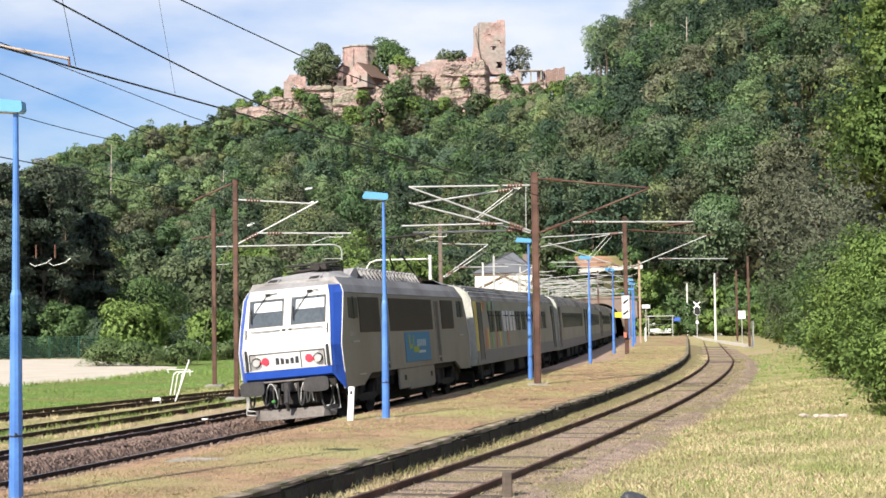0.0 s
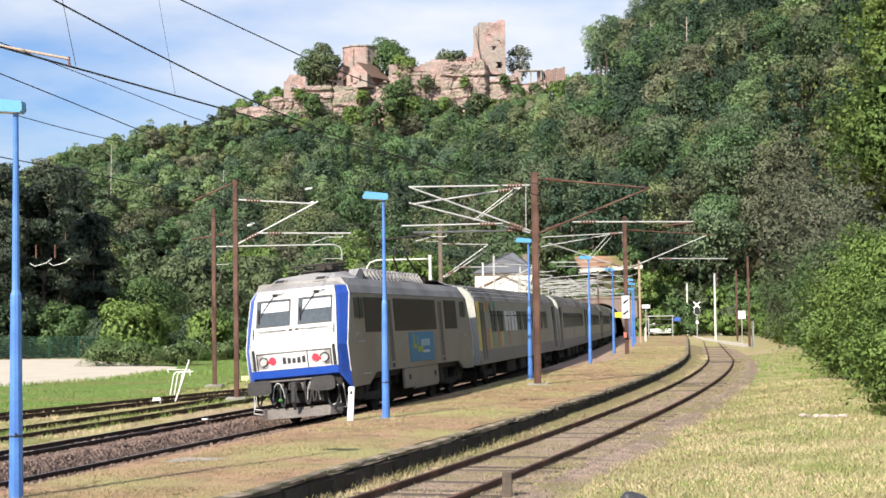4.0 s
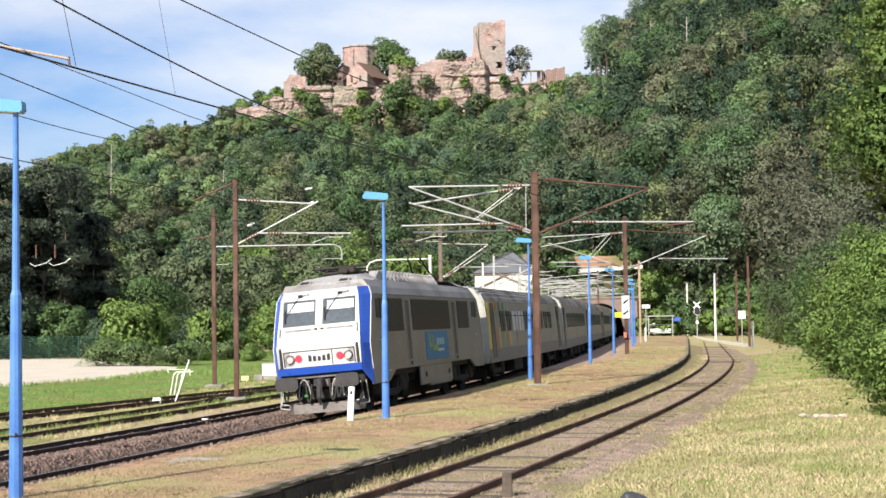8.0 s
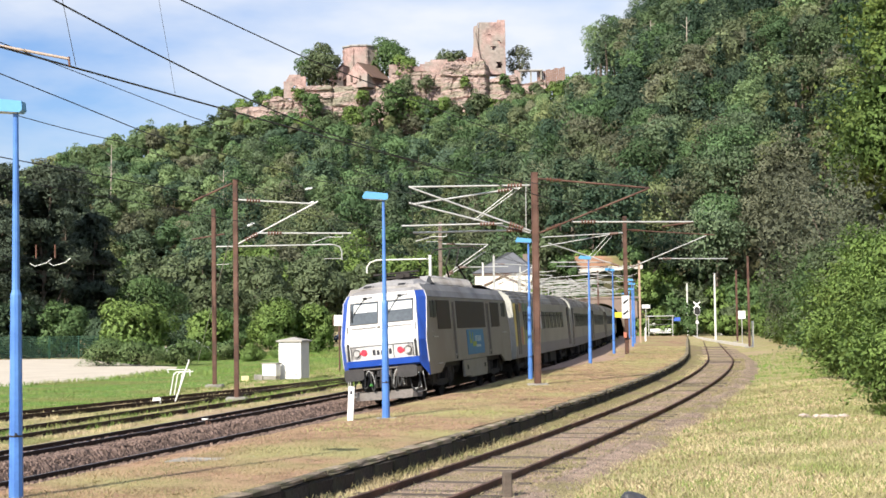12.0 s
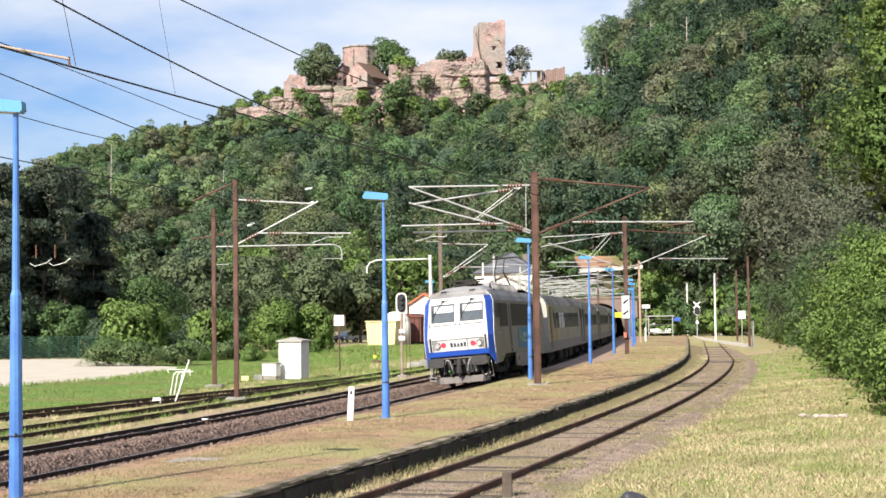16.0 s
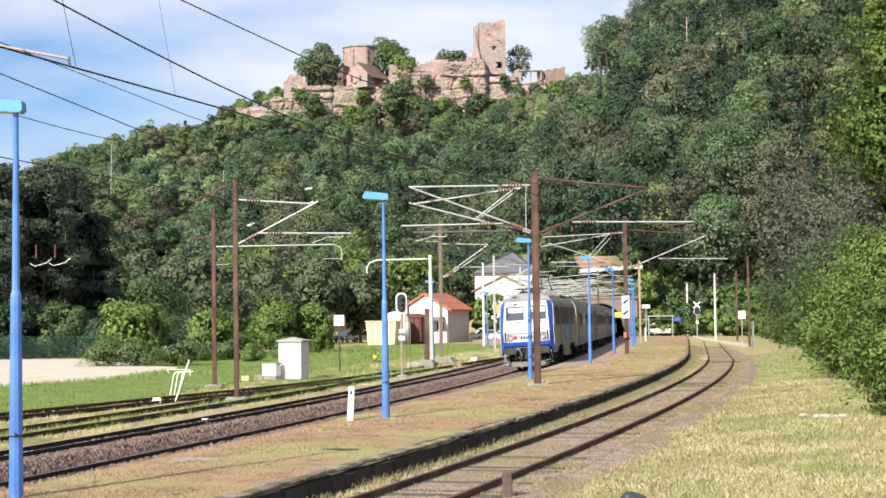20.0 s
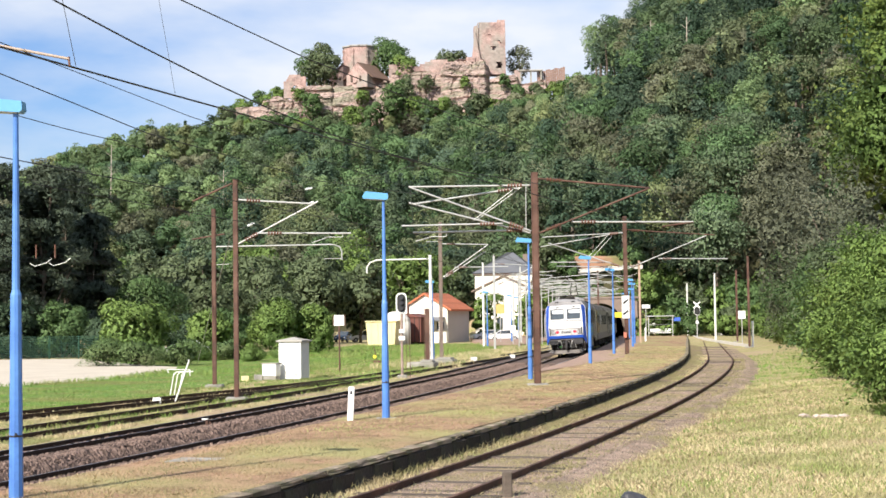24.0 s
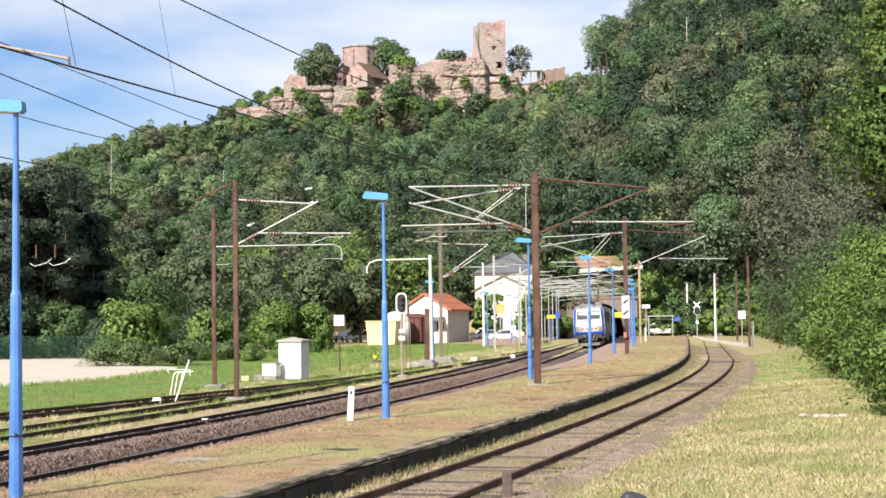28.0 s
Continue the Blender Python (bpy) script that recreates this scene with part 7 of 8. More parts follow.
def make_station():
    t = thing("station_building", pose(10.7, 244, -0.25, 0, 0, -10), "cream two-storey station building with a slate hip roof", "station")
    bm = bmesh.new()
    box(bm, (0, 0, 5.1), (9.4, 13, 10.2))
    part("wall", bm, CREAM, t)
    bm = bmesh.new()
    A = [bm.verts.new(p) for p in ((-5.1, -7, 10.1), (5.1, -7, 10.1), (5.1, 7, 10.1), (-5.1, 7, 10.1))]
    B = [bm.verts.new(p) for p in ((-0.3, -0.5, 13.6), (0.5, 0.5, 13.6))]
    for q in ([A[0], A[1], B[1], B[0]], [A[1], A[2], B[1]], [A[2], A[3], B[0], B[1]], [A[3], A[0], B[0]], A[::-1]):
        bm.faces.new(q)
    part("slate_roof", bm, SLATE, t, "grey slate hip roof")
    bm = bmesh.new()
    box(bm, (0, 0, 9.95), (9.9, 13.6, 0.3), 0.05)
    part("cornice", bm, PORTAL_STONE, t)
    bm = bmesh.new()
    prism(bm, [(-4.4, 0), (-4.4, 7.5), (0, 9.5), (4.4, 7.5), (4.4, 0)], -8.2, -6.4)
    w = part("gabled_front", bm, CREAM, t)
    for s in (-1, 1):
        bm = bmesh.new()
        prism(bm, [(s * 5.0, 7.1), (0, 9.5), (0, 9.72), (s * 5.0, 7.32)], -8.5, -6.3)
        part("gable_coping", bm, PORTAL_STONE, w)
    bm = bmesh.new()
    box(bm, (0, -8.22, 6.9), (8.8, 0.08, 0.16))
    part("string_course", bm, PALE_STONE, w)
    for x in (-2.9, -0.6, 2.4):
        window_unit(t, x, -8.2, 2.2, 0.9, 1.7)
    bm = bmesh.new()
    box(bm, (2.2, 3.0, 12.6), (0.8, 0.8, 1.6), 0.05)
    part("chimney", bm, PORTAL_STONE, t)
    c = thing("platform_canopy", pose(13.8, 212, -0.2, 0, 0, -8), "dark station canopy on slender posts", "canopy")
    bm = bmesh.new()
    box(bm, (0, 0, 4.0), (3.4, 22, 0.25), 0.05)
    part("canopy_roof", bm, DARK_GAP, c)
    for k in range(5):
        for x in (-1.2, 1.0):
            bm = bmesh.new()
            rod(bm, (x, -10 + 5 * k, 0), (x, -10 + 5 * k, 3.9), 0.07, 0.06, 8)
            part("post", bm, GALV, c)
    bm = bmesh.new()
    box(bm, (-1.5, 0, 1.7), (0.2, 18, 3.2))
    part("back_wall", bm, GREY_WALL, c)
    patch("station_platform", [(4.6, 150), (8.9, 158), (12.6, 185), (15.8, 212), (12.0, 236), (4, 236), (3.6, 180)], 0.05, ASPHALT, "pale worn station platform", "platform")


make_station()


def make_hut():
    t = thing("track_hut", pose(-1.0, 195, -0.25, 0, 0, -17), "small cream hut with an orange tiled gable roof", "hut")
    bm = bmesh.new()
    prism(bm, [(-2.9, 0), (-2.9, 4.35), (0, 6.1), (2.9, 4.35), (2.9, 0)], -4.6, 5.0)
    part("wall", bm, CREAM, t)
    # thin sheet that makes the right-hand wall greyer than the others
    bm = bmesh.new()
    box(bm, (2.92, 0.2, 2.17), (0.06, 9.5, 4.3))
    part("side_sheet", bm, GREY_WALL, t, "side wall greyer than the cream front")
    for s in (-1, 1):
        bm = bmesh.new()
        prism(bm, [(s * 3.5, 3.98), (0, 6.12), (0, 6.3), (s * 3.5, 4.16)], -5.0, 5.4)
        r = part("roof_slope", bm, TILE, t, "orange tiled roof slope")
        for k in range(9):
            bm = bmesh.new()
            u = (k + 0.5) / 9
            box(bm, (s * 3.5 * u, 0.2, 6.3 - 2.14 * u + 0.03), (0.42, 10.4, 0.06), 0, 0, 0, s * 31)
            part("tile_course", bm, TILE, r)
    bm = bmesh.new()
    prism(bm, [(-6.6, 2.9), (-4.6, 3.3), (-4.6, 3.15), (-6.6, 2.75)], -5.2, 2.6, "x")
    part("awning", bm, SLATE, t, "grey awning over the front")
    for x in (-5.0, -1.2, 2.4):
        bm = bmesh.new()
        box(bm, (x, -6.4, 1.45), (0.14, 0.14, 2.9))
        part("awning_post", bm, GREY_WALL, t)
    bm = bmesh.new()
    box(bm, (0.4, -4.63, 1.1), (1.0, 0.08, 2.1), 0.02)
    part("door", bm, PALE_STONE, t)
    window_unit(t, 2.0, -4.6, 2.2, 0.9, 0.9)


make_hut()

# ---- crates, wagon and vehicles by the hut ----
SKIP_CREAM = mat("cream_yellow_steel", (0.72, 0.62, 0.34), (0.62, 0.53, 0.29), 0.6, 0, 0.8, 10, 0.15, 0.01)
BROWN_BOARD = mat("red_brown_boards", (0.17, 0.06, 0.045), (0.12, 0.045, 0.035), 0.8, 0, 1, 10, 0.3, 0.01, stretch=(1, 6, 1))
t = thing("container", pose(-6.9, 172, -0.2, 0, 0, -12), "cream yellow waste container in the grass", "container")
bm = bmesh.new()
prism(bm, [(-1.55, 0.1), (-1.75, 2.75), (1.75, 2.75), (1.55, 0.1)], -1.0, 1.2)
part("body", bm, SKIP_CREAM, t)
bm = bmesh.new()
for x in (-1.2, -0.4, 0.4, 1.2):
    box(bm, (x, -1.03, 1.4), (0.1, 0.08, 2.5))
box(bm, (0, 0.1, 2.8), (3.7, 2.5, 0.12), 0.02)
part("rib", bm, SKIP_CREAM, t)
t = thing("domed_tank", pose(-5.6, 176.5, -0.2), "pale domed tank behind the container", "tank")
bm = bmesh.new()
rod(bm, (0, 0, 0), (0, 0, 2.7), 1.7, 1.7, 20)
bmesh.ops.create_uvsphere(bm, u_segments=20, v_segments=10, radius=1.7, matrix=pose(0, 0, 2.65) @ Matrix.Diagonal((1, 1, 0.75, 1)))
part("shell", bm, CREAM, t, smooth=True)
t = thing("goods_wagon", pose(-3.6, 181, -0.2, 0, 0, -14), "old red-brown boarded goods wagon body", "wagon")
bm = bmesh.new()
box(bm, (0, 0, 1.75), (3.2, 5.5, 2.9), 0.03)
prism(bm, [(-1.75, 3.2), (0, 3.65), (1.75, 3.2)], -2.9, 2.9)
b = part("body", bm, BROWN_BOARD, t)
bm = bmesh.new()
for k in range(6):
    box(bm, (-1.4 + 0.56 * k, -2.78, 1.75), (0.05, 0.06, 2.9))
part("board_strip", bm, BLACK, b)
for s in (-1, 1):
    bm = bmesh.new()
    rod(bm, (-1.2, s * 1.7, 0.35), (1.2, s * 1.7, 0.35), 0.35, 0.35, 12)
    part("wheelset", bm, UNDER, t)


def car(x, y, rz, paint, label, name="car"):
    t = thing(name, pose(x, y, -0.2, 0, 0, rz), label, "car", "parked cars")
    bm = bmesh.new()
    prism(bm, [(-2.1, 0.35), (-2.15, 0.75), (-1.5, 0.92), (1.6, 0.95), (2.1, 0.85), (2.12, 0.35)], -0.86, 0.86)
    prism(bm, [(-1.3, 0.92), (-0.6, 1.42), (0.9, 1.45), (1.7, 0.95)], -0.72, 0.72)
    body = part("body", bm, paint, t)
    for s in (-1, 1):
        bm = bmesh.new()
        prism(bm, [(-1.1, 0.97), (-0.55, 1.36), (0.85, 1.38), (1.45, 0.98)], s * 0.715, s * 0.735)
        part("side_window", bm, GLASS, body)
        for q in (-1.35, 1.35):
            bm = bmesh.new()
            rod(bm, (q, s * 0.68, 0.32), (q, s * 0.88, 0.32), 0.32, 0.32, 16)
            w = part("wheel", bm, BLACK, t)
            bm = bmesh.new()
            rod(bm, (q, s * 0.87, 0.32), (q, s * 0.9, 0.32), 0.19, 0.17, 12)
            part("rim", bm, GALV, w)
        bm = bmesh.new()
        box(bm, (-2.12, s * 0.6, 0.68), (0.06, 0.3, 0.14), 0.02)
        part("headlight", bm, LAMP_GLASS, body)
    bm = bmesh.new()
    prism(bm, [(-1.36, 0.93), (-0.68, 1.40), (-0.66, 1.38), (-1.32, 0.91)], -0.64, 0.64)
    part("windscreen", bm, GLASS, body)
    return t


CAR_WHITE = mat("white_car_paint", (0.75, 0.75, 0.76), (0.70, 0.70, 0.71), 0.2, 0, 1, 10, 0, spec=0.7)
CAR_BLUE = mat("dark_blue_car_paint", (0.06, 0.09, 0.16), (0.05, 0.08, 0.14), 0.2, 0, 1, 10, 0, spec=0.7)
car(-21.6, 126.5, 18, CAR_WHITE, "white parked car half hidden by bushes")
car(-13.6, 208, 75, CAR_BLUE, "dark blue parked car behind the grass")
car(-10.6, 204, 10, CAR_WHITE, "white parked car behind the grass")
car(7.6, 196, 12, CAR_WHITE, "white parked car beside the station")
car(5.7, 203, 20, CAR_WHITE, "white parked car at the station platform")

# ---- lineside things ----
def post_sign(name, x, y, z, h, size, material, label, post=RUST, r=0.05, back=None):
    t = thing(name, pose(x, y, z), label, "sign")
    bm = bmesh.new()
    rod(bm, (0, 0, -0.1), (0, 0, h), r, r, 8)
    part("post", bm, post, t)
    bm = bmesh.new()
    box(bm, (0, -r - 0.02, h - size[1] / 2), (size[0], 0.03, size[1]), 0.008)
    p = part("plate", bm, material, t)
    return t, p


t, p = post_sign("square_sign", -6.0, 87.0, -0.2, 3.25, (0.58, 0.6), SIGN_WHITE, "plain white square sign on a dark post")
bm = bmesh.new()
for s in (-1, 1):
    box(bm, (s * 0.34, -0.05, 2.95), (0.05, 0.06, 0.66))
part("side_bracket", bm, RUST, t)

SIG = thing("railway_signal", pose(-2.15, 77.1, -0.2), "black oval colour light signal with white border", "signal")
bm = bmesh.new()
rod(bm, (0, 0, 0), (0, 0, 3.3), 0.075, 0.065, 10)
part("post", bm, mat("stained_white_post", (0.36, 0.28, 0.24), (0.22, 0.15, 0.12), 0.8, 0, 2, 14, 0.2), SIG)


def oval(bm, rx, rz, y0, y1, cz):
    n = 28
    pts = [(rx * math.copysign(abs(math.cos(a)) ** 0.8, math.cos(a)), cz + (rz - rx) * math.copysign(1 if abs(math.sin(a)) > 0.02 else 0, math.sin(a)) + rx * math.sin(a)) for a in [2 * math.pi * i / n for i in range(n)]]
    prism(bm, pts, y0, y1)


bm = bmesh.new()
oval(bm, 0.285, 0.53, -0.12, -0.06, 3.78)
b = part("target_border", bm, SIGN_WHITE, SIG)
bm = bmesh.new()
oval(bm, 0.215, 0.455, -0.15, -0.1, 3.78)
b = part("target_board", bm, BLACK, SIG, "black oval board")
for z in (3.5, 3.78, 4.04):
    bm = bmesh.new()
    bmesh.ops.create_cone(bm, cap_ends=True, segments=14, radius1=0.09, radius2=0.1, depth=0.16, matrix=pose(0, -0.2, z, 90))
    part("lamp_hood", bm, INK, b)
bm = bmesh.new()
box(bm, (0.34, 0.05, 3.4), (0.1, 0.3, 0.7), 0.02)
part("back_case", bm, RUST, SIG)
bm = bmesh.new()
box(bm, (0, -0.09, 2.0), (0.32, 0.05, 0.22), 0.01)
box(bm, (0, -0.09, 2.36), (0.26, 0.05, 0.2), 0.01)
part("white_plate", bm, SIGN_WHITE, SIG)
bm = bmesh.new()
rod(bm, (0.42, 0.1, 0), (0.36, 0.05, 3.2), 0.018, 0.018, 6)
rod(bm, (0.24, 0.1, 0), (0.2, 0.05, 3.2), 0.012, 0.012, 6)
part("ladder_rail", bm, RUST, SIG)
bm = bmesh.new()
box(bm, (0, 0, 0.05), (0.5, 0.5, 0.2), 0.03)
part("concrete_foot", bm, CONCRETE, SIG)

CAB_PAINT = mat("white_cabinet_paint", (0.72, 0.72, 0.70), (0.64, 0.64, 0.62), 0.6, 0, 0.8, 10, 0.1, 0.004)
t = thing("relay_cabinet", pose(-7.65, 77.3, -0.2, 0, 0, -20), "white concrete relay cabinet with a low pyramid roof", "cabinet")
bm = bmesh.new()
box(bm, (0, 0, 0.95), (1.25, 1.0, 1.9), 0.02)
b = part("body", bm, CAB_PAINT, t)
bm = bmesh.new()
A = [bm.verts.new(p) for p in ((-0.72, -0.6, 1.9), (0.72, -0.6, 1.9), (0.72, 0.6, 1.9), (-0.72, 0.6, 1.9), (-0.72, -0.6, 1.97), (0.72, -0.6, 1.97), (0.72, 0.6, 1.97), (-0.72, 0.6, 1.97), (0, 0, 2.14))]
for q in ((0, 1, 5, 4), (1, 2, 6, 5), (2, 3, 7, 6), (3, 0, 4, 7), (3, 2, 1, 0), (4, 5, 8), (5, 6, 8), (6, 7, 8), (7, 4, 8)):
    bm.faces.new([A[i] for i in q])
part("roof", bm, CONCRETE, t)
bm = bmesh.new()
box(bm, (0, -0.505, 0.95), (0.9, 0.02, 1.6), 0.005)
d = part("door", bm, CAB_PAINT, t)
bm = bmesh.new()
box(bm, (0.36, -0.53, 0.95), (0.04, 0.03, 0.12))
part("handle", bm, GALV, d)
t = thing("relay_box", pose(-8.72, 76.6, -0.2, 0, 0, -20), "small white relay box beside the cabinet", "cabinet")
bm = bmesh.new()
box(bm, (0, 0, 0.5), (0.78, 0.55, 0.62), 0.03)
part("body", bm, CAB_PAINT, t)
bm = bmesh.new()
box(bm, (0, 0, 0.83), (0.86, 0.62, 0.06), 0.02)
part("lid", bm, CONCRETE, t)
bm = bmesh.new()
box(bm, (0, 0, 0.1), (0.7, 0.45, 0.22), 0.02)
part("plinth", bm, CONCRETE, t)
for x, y, s, m, lab in ((-9.9, 75.5, 0.35, SKIP_CREAM, "small yellow marker block by the track"), (-9.3, 75.9, 0.4, CONCRETE, "pale concrete block by the track"), (2.0, 104.0, 0.42, SIGN_WHITE, "small white marker block by the track"), (-0.2, 101.0, 0.35, CONCRETE, "small pale block by the track"), (-10.5, 55.5, 0.3, SIGN_WHITE, "small white block in the grass"), (5.0, 112.0, 0.35, SIGN_WHITE, "small white marker block by the track")):
    bm = bmesh.new()
    box(bm, (x, y, -0.2 + s * 0.35), (s, s * 0.8, s * 0.8), 0.03, 15)
    tagged(part("marker_block", bm, m), lab, "marker block")
t = thing("point_lever", pose(-4.6, 103.5, -0.2), "yellow-weighted point lever in the grass", "point lever")
bm = bmesh.new()
rod(bm, (0, 0, 0.1), (-0.2, 0, 1.15), 0.03, 0.03, 6)
box(bm, (0, 0, 0.1), (0.5, 0.3, 0.2), 0.02)
part("lever", bm, RUST, t)
bm = bmesh.new()
rod(bm, (-0.15, -0.1, 0.45), (-0.15, 0.1, 0.45), 0.12, 0.12, 14)
part("weight", bm, SIGN_YELLOW, t)

t = thing("pipe_rack", pose(-10.75, 61.5, -0.2), "bent white pipe frame beside the track", "pipe frame")
for dx in (0.0, 0.16, 0.34):
    tube_line("pipe", [(dx - 0.35, 0, 0), (dx - 0.3 + 0.1, 0, 0.85), (dx - 0.1, 0, 0.95), (dx + 0.25, 0.02, 0.97)], 0.025, WHITE_STEEL, t, 8)
tube_line("pipe", [(-0.42, 0, 0.93), (-0.44, 0, 1.06), (0.45, 0, 1.04), (0.46, 0, 0.8)], 0.025, WHITE_STEEL, t, 8)
t = thing("leaning_pole", pose(-9.92, 56.0, -0.15), "thin white pole leaning over the side track", "pole")
tube_line("pole", [(0, 0, 0), (0.42, 0.6, 1.5)], 0.03, WHITE_STEEL, t, 8)

t = thing("marker_post", pose(-2.33, 37.3, 0.25, 0, 3, 0), "white marker post on the platform", "marker post")
bm = bmesh.new()
box(bm, (0, 0, 0.43), (0.15, 0.09, 0.88), 0.012)
b = part("post", bm, SIGN_WHITE, t)
bm = bmesh.new()
box(bm, (0, -0.048, 0.72), (0.05, 0.006, 0.08))
part("mark_bar", bm, INK, b)
t = thing("stump_post", pose(0.98, 24.55, -0.2), "grey weathered stump beside the siding", "post")
bm = bmesh.new()
box(bm, (0, 0, 0.22), (0.15, 0.13, 0.5), 0.02, 8)
part("post", bm, SLEEPER, t)
bm = bmesh.new()
bmesh.ops.create_icosphere(bm, subdivisions=3, radius=0.2)
for v in bm.verts:
    v.co += v.co.normalized() * 0.16 * noise.noise(v.co * 3.0)
    v.co.z = max(-0.15, v.co.z * 0.7)
    v.co += Vector((2.78, 23.1, -0.04))
tagged(part("dark_sack", bm, mat("black_plastic_sheet", (0.035, 0.035, 0.04), (0.06, 0.06, 0.065), 0.35, 0, 3, 20, 0.4, 0.02)), "crumpled dark bundle in the dry grass", "bundle")
RUBBLE = mat("pinkish_rubble", (0.52, 0.44, 0.41), (0.36, 0.28, 0.25), 0.95, 0, 4, 25, 0.5, 0.01, per_object=0.35)
rub = thing("rubble_heap", pose(10.1, 40.6, 0.0), "scattered pale broken stones in the grass", "rubble")
rr = random.Random(4)
for k in range(16):
    bm = bmesh.new()
    bmesh.ops.create_icosphere(bm, subdivisions=1, radius=rr.uniform(0.05, 0.12))
    for v in bm.verts:
        v.co *= rr.uniform(0.75, 1.2)
        v.co.x *= 1.4
        v.co.z *= 0.6
    o = part("stone", bm, RUBBLE, rub)
    o.location = (rr.uniform(-0.6, 0.6), rr.uniform(-0.25, 0.25), 0.02)
t = thing("ballast_marker", pose(-6.42, 41.0, -0.12), "small rusty marker with a white cap in the ballast", "marker")
bm = bmesh.new()
box(bm, (0, 0, 0.1), (0.07, 0.05, 0.3))
box(bm, (0.09, 0, 0.08), (0.05, 0.05, 0.22))
b = part("stand", bm, RUST, t)
bm = bmesh.new()
box(bm, (-0.05, 0, 0.26), (0.16, 0.12, 0.03))
part("cap", bm, SIGN_WHITE, b)

# plates on the platform mast
t = thing("mast_sign", pose(11.66, 97.42, 3.35), "white plate with black diagonal strokes on the mast", "sign")
bm = bmesh.new()
box(bm, (0, 0, 0), (0.48, 0.04, 1.45), 0.01)
b = part("plate", bm, SIGN_WHITE, t)
for z in (-0.35, 0.35):
    bm = bmesh.new()
    box(bm, (0, -0.026, z), (0.42, 0.012, 0.12), 0, 0, 0, -38)
    part("stroke", bm, INK, b)
t = thing("mast_sign", pose(11.2, 97.42, 2.85), "yellow plate beside the mast", "sign")
bm = bmesh.new()
box(bm, (0, 0, 0), (0.5, 0.04, 0.34), 0.01)
part("plate", bm, SIGN_YELLOW, t)
t = thing("mast_box", pose(11.6, 97.4, 1.55), "small red box on the mast", "box")
bm = bmesh.new()
box(bm, (0, 0, 0), (0.2, 0.16, 0.36), 0.02)
part("case", bm, mat("faded_red_box", (0.5, 0.17, 0.11), (0.42, 0.15, 0.1), 0.6), t)

# level crossing
t = thing("crossing_signal", pose(32.3, 194, -0.2), "white crossed level crossing sign over a dark lamp board", "crossing signal")
bm = bmesh.new()
rod(bm, (0, 0, 0), (0, 0, 4.0), 0.08, 0.07, 8)
part("post", bm, GALV, t)
for a in (45, -45):
    bm = bmesh.new()
    box(bm, (0, -0.12 - 0.02 * (a > 0), 4.3), (1.15, 0.03, 0.2), 0.01, 0, 0, a)
    part("cross_board", bm, SIGN_WHITE, t)
bm = bmesh.new()
oval(bm, 0.4, 0.55, -0.14, -0.08, 3.55)
b = part("lamp_border", bm, SIGN_WHITE, t)
bm = bmesh.new()
oval(bm, 0.34, 0.49, -0.18, -0.12, 3.55)
part("lamp_board", bm, BLACK, b)
bm = bmesh.new()
box(bm, (0, -0.1, 2.1), (0.34, 0.05, 0.4), 0.01)
part("small_plate", bm, SIGN_WHITE, t)
post_sign("square_sign", 29.4, 150, -0.2, 3.35, (0.72, 0.78), SIGN_WHITE, "white square sign beside the rusty pole", GALV)
post_sign("round_sign", 29.2, 212, -0.2, 2.0, (0.5, 0.5), SIGN_WHITE, "small white sign beside the shelter", GALV)
post_sign("platform_sign", 6.6, 178, -0.2, 4.6, (1.0, 1.1), mat("ochre_sign", (0.55, 0.40, 0.14), (0.48, 0.35, 0.12), 0.5), "ochre information board on a post", GALV)
post_sign("platform_sign", 7.2, 158.8, -0.2, 2.2, (0.55, 0.8), SIGN_WHITE, "white information board by the station platform", GALV)
post_sign("platform_sign", 12.4, 176, 0.05, 3.0, (1.0, 0.4), SIGN_YELLOW, "yellow sign on the station platform", BLUE_POST)
post_sign("platform_sign", 14.2, 190, 0.05, 3.3, (0.6, 0.7), SIGN_BLUE, "blue sign on the station platform", BLUE_POST)
post_sign("platform_sign", 22.6, 170, 0.15, 3.9, (0.9, 0.42), SIGN_WHITE, "pale illuminated board on the platform", GALV)
for (x, y, h, lab) in ((20.6, 155.5, 1.6, "white post at the platform edge"), (27.7, 136.5, 2.2, "white post at the crossing")):
    bm = bmesh.new()
    rod(bm, (x, y, -0.2), (x, y, h), 0.1, 0.1, 8)
    tagged(part("white_post", bm, SIGN_WHITE), lab, "post")
t = thing("crossing_cabinet", pose(38.8, 215, -0.2), "white control cabinet beside the crossing", "cabinet")
bm = bmesh.new()
box(bm, (0, 0, 1.5), (1.0, 0.8, 3.0), 0.03)
box(bm, (1.1, 0.3, 1.0), (1.1, 0.6, 2.0), 0.03)
part("body", bm, CAB_PAINT, t)
KERB = [(36.5, 222.0), (34.0, 208.0), (31.8, 190.0), (29.6, 164.0), (27.4, 136.0)]
k = thing("crossing_kerb", Matrix(), "low white painted kerb at the level crossing", "kerb", kind="structure")
for a, b in zip(KERB, KERB[1:]):
    n = int(math.hypot(b[0] - a[0], b[1] - a[1]) / 2.0)
    for i in range(n):
        u = (i + 0.5) / n
        bm = bmesh.new()
        box(bm, (a[0] + (b[0] - a[0]) * u, a[1] + (b[1] - a[1]) * u, -0.08), (0.2, 1.9, 0.3), 0.02, math.degrees(math.atan2(-(b[0] - a[0]), b[1] - a[1])))
        part("kerb_stone", bm, PALE_STONE, k)
t = thing("waiting_shelter", pose(29.2, 205, 0.0, 0, 0, -8), "grey framed glass waiting shelter on the platform", "shelter")
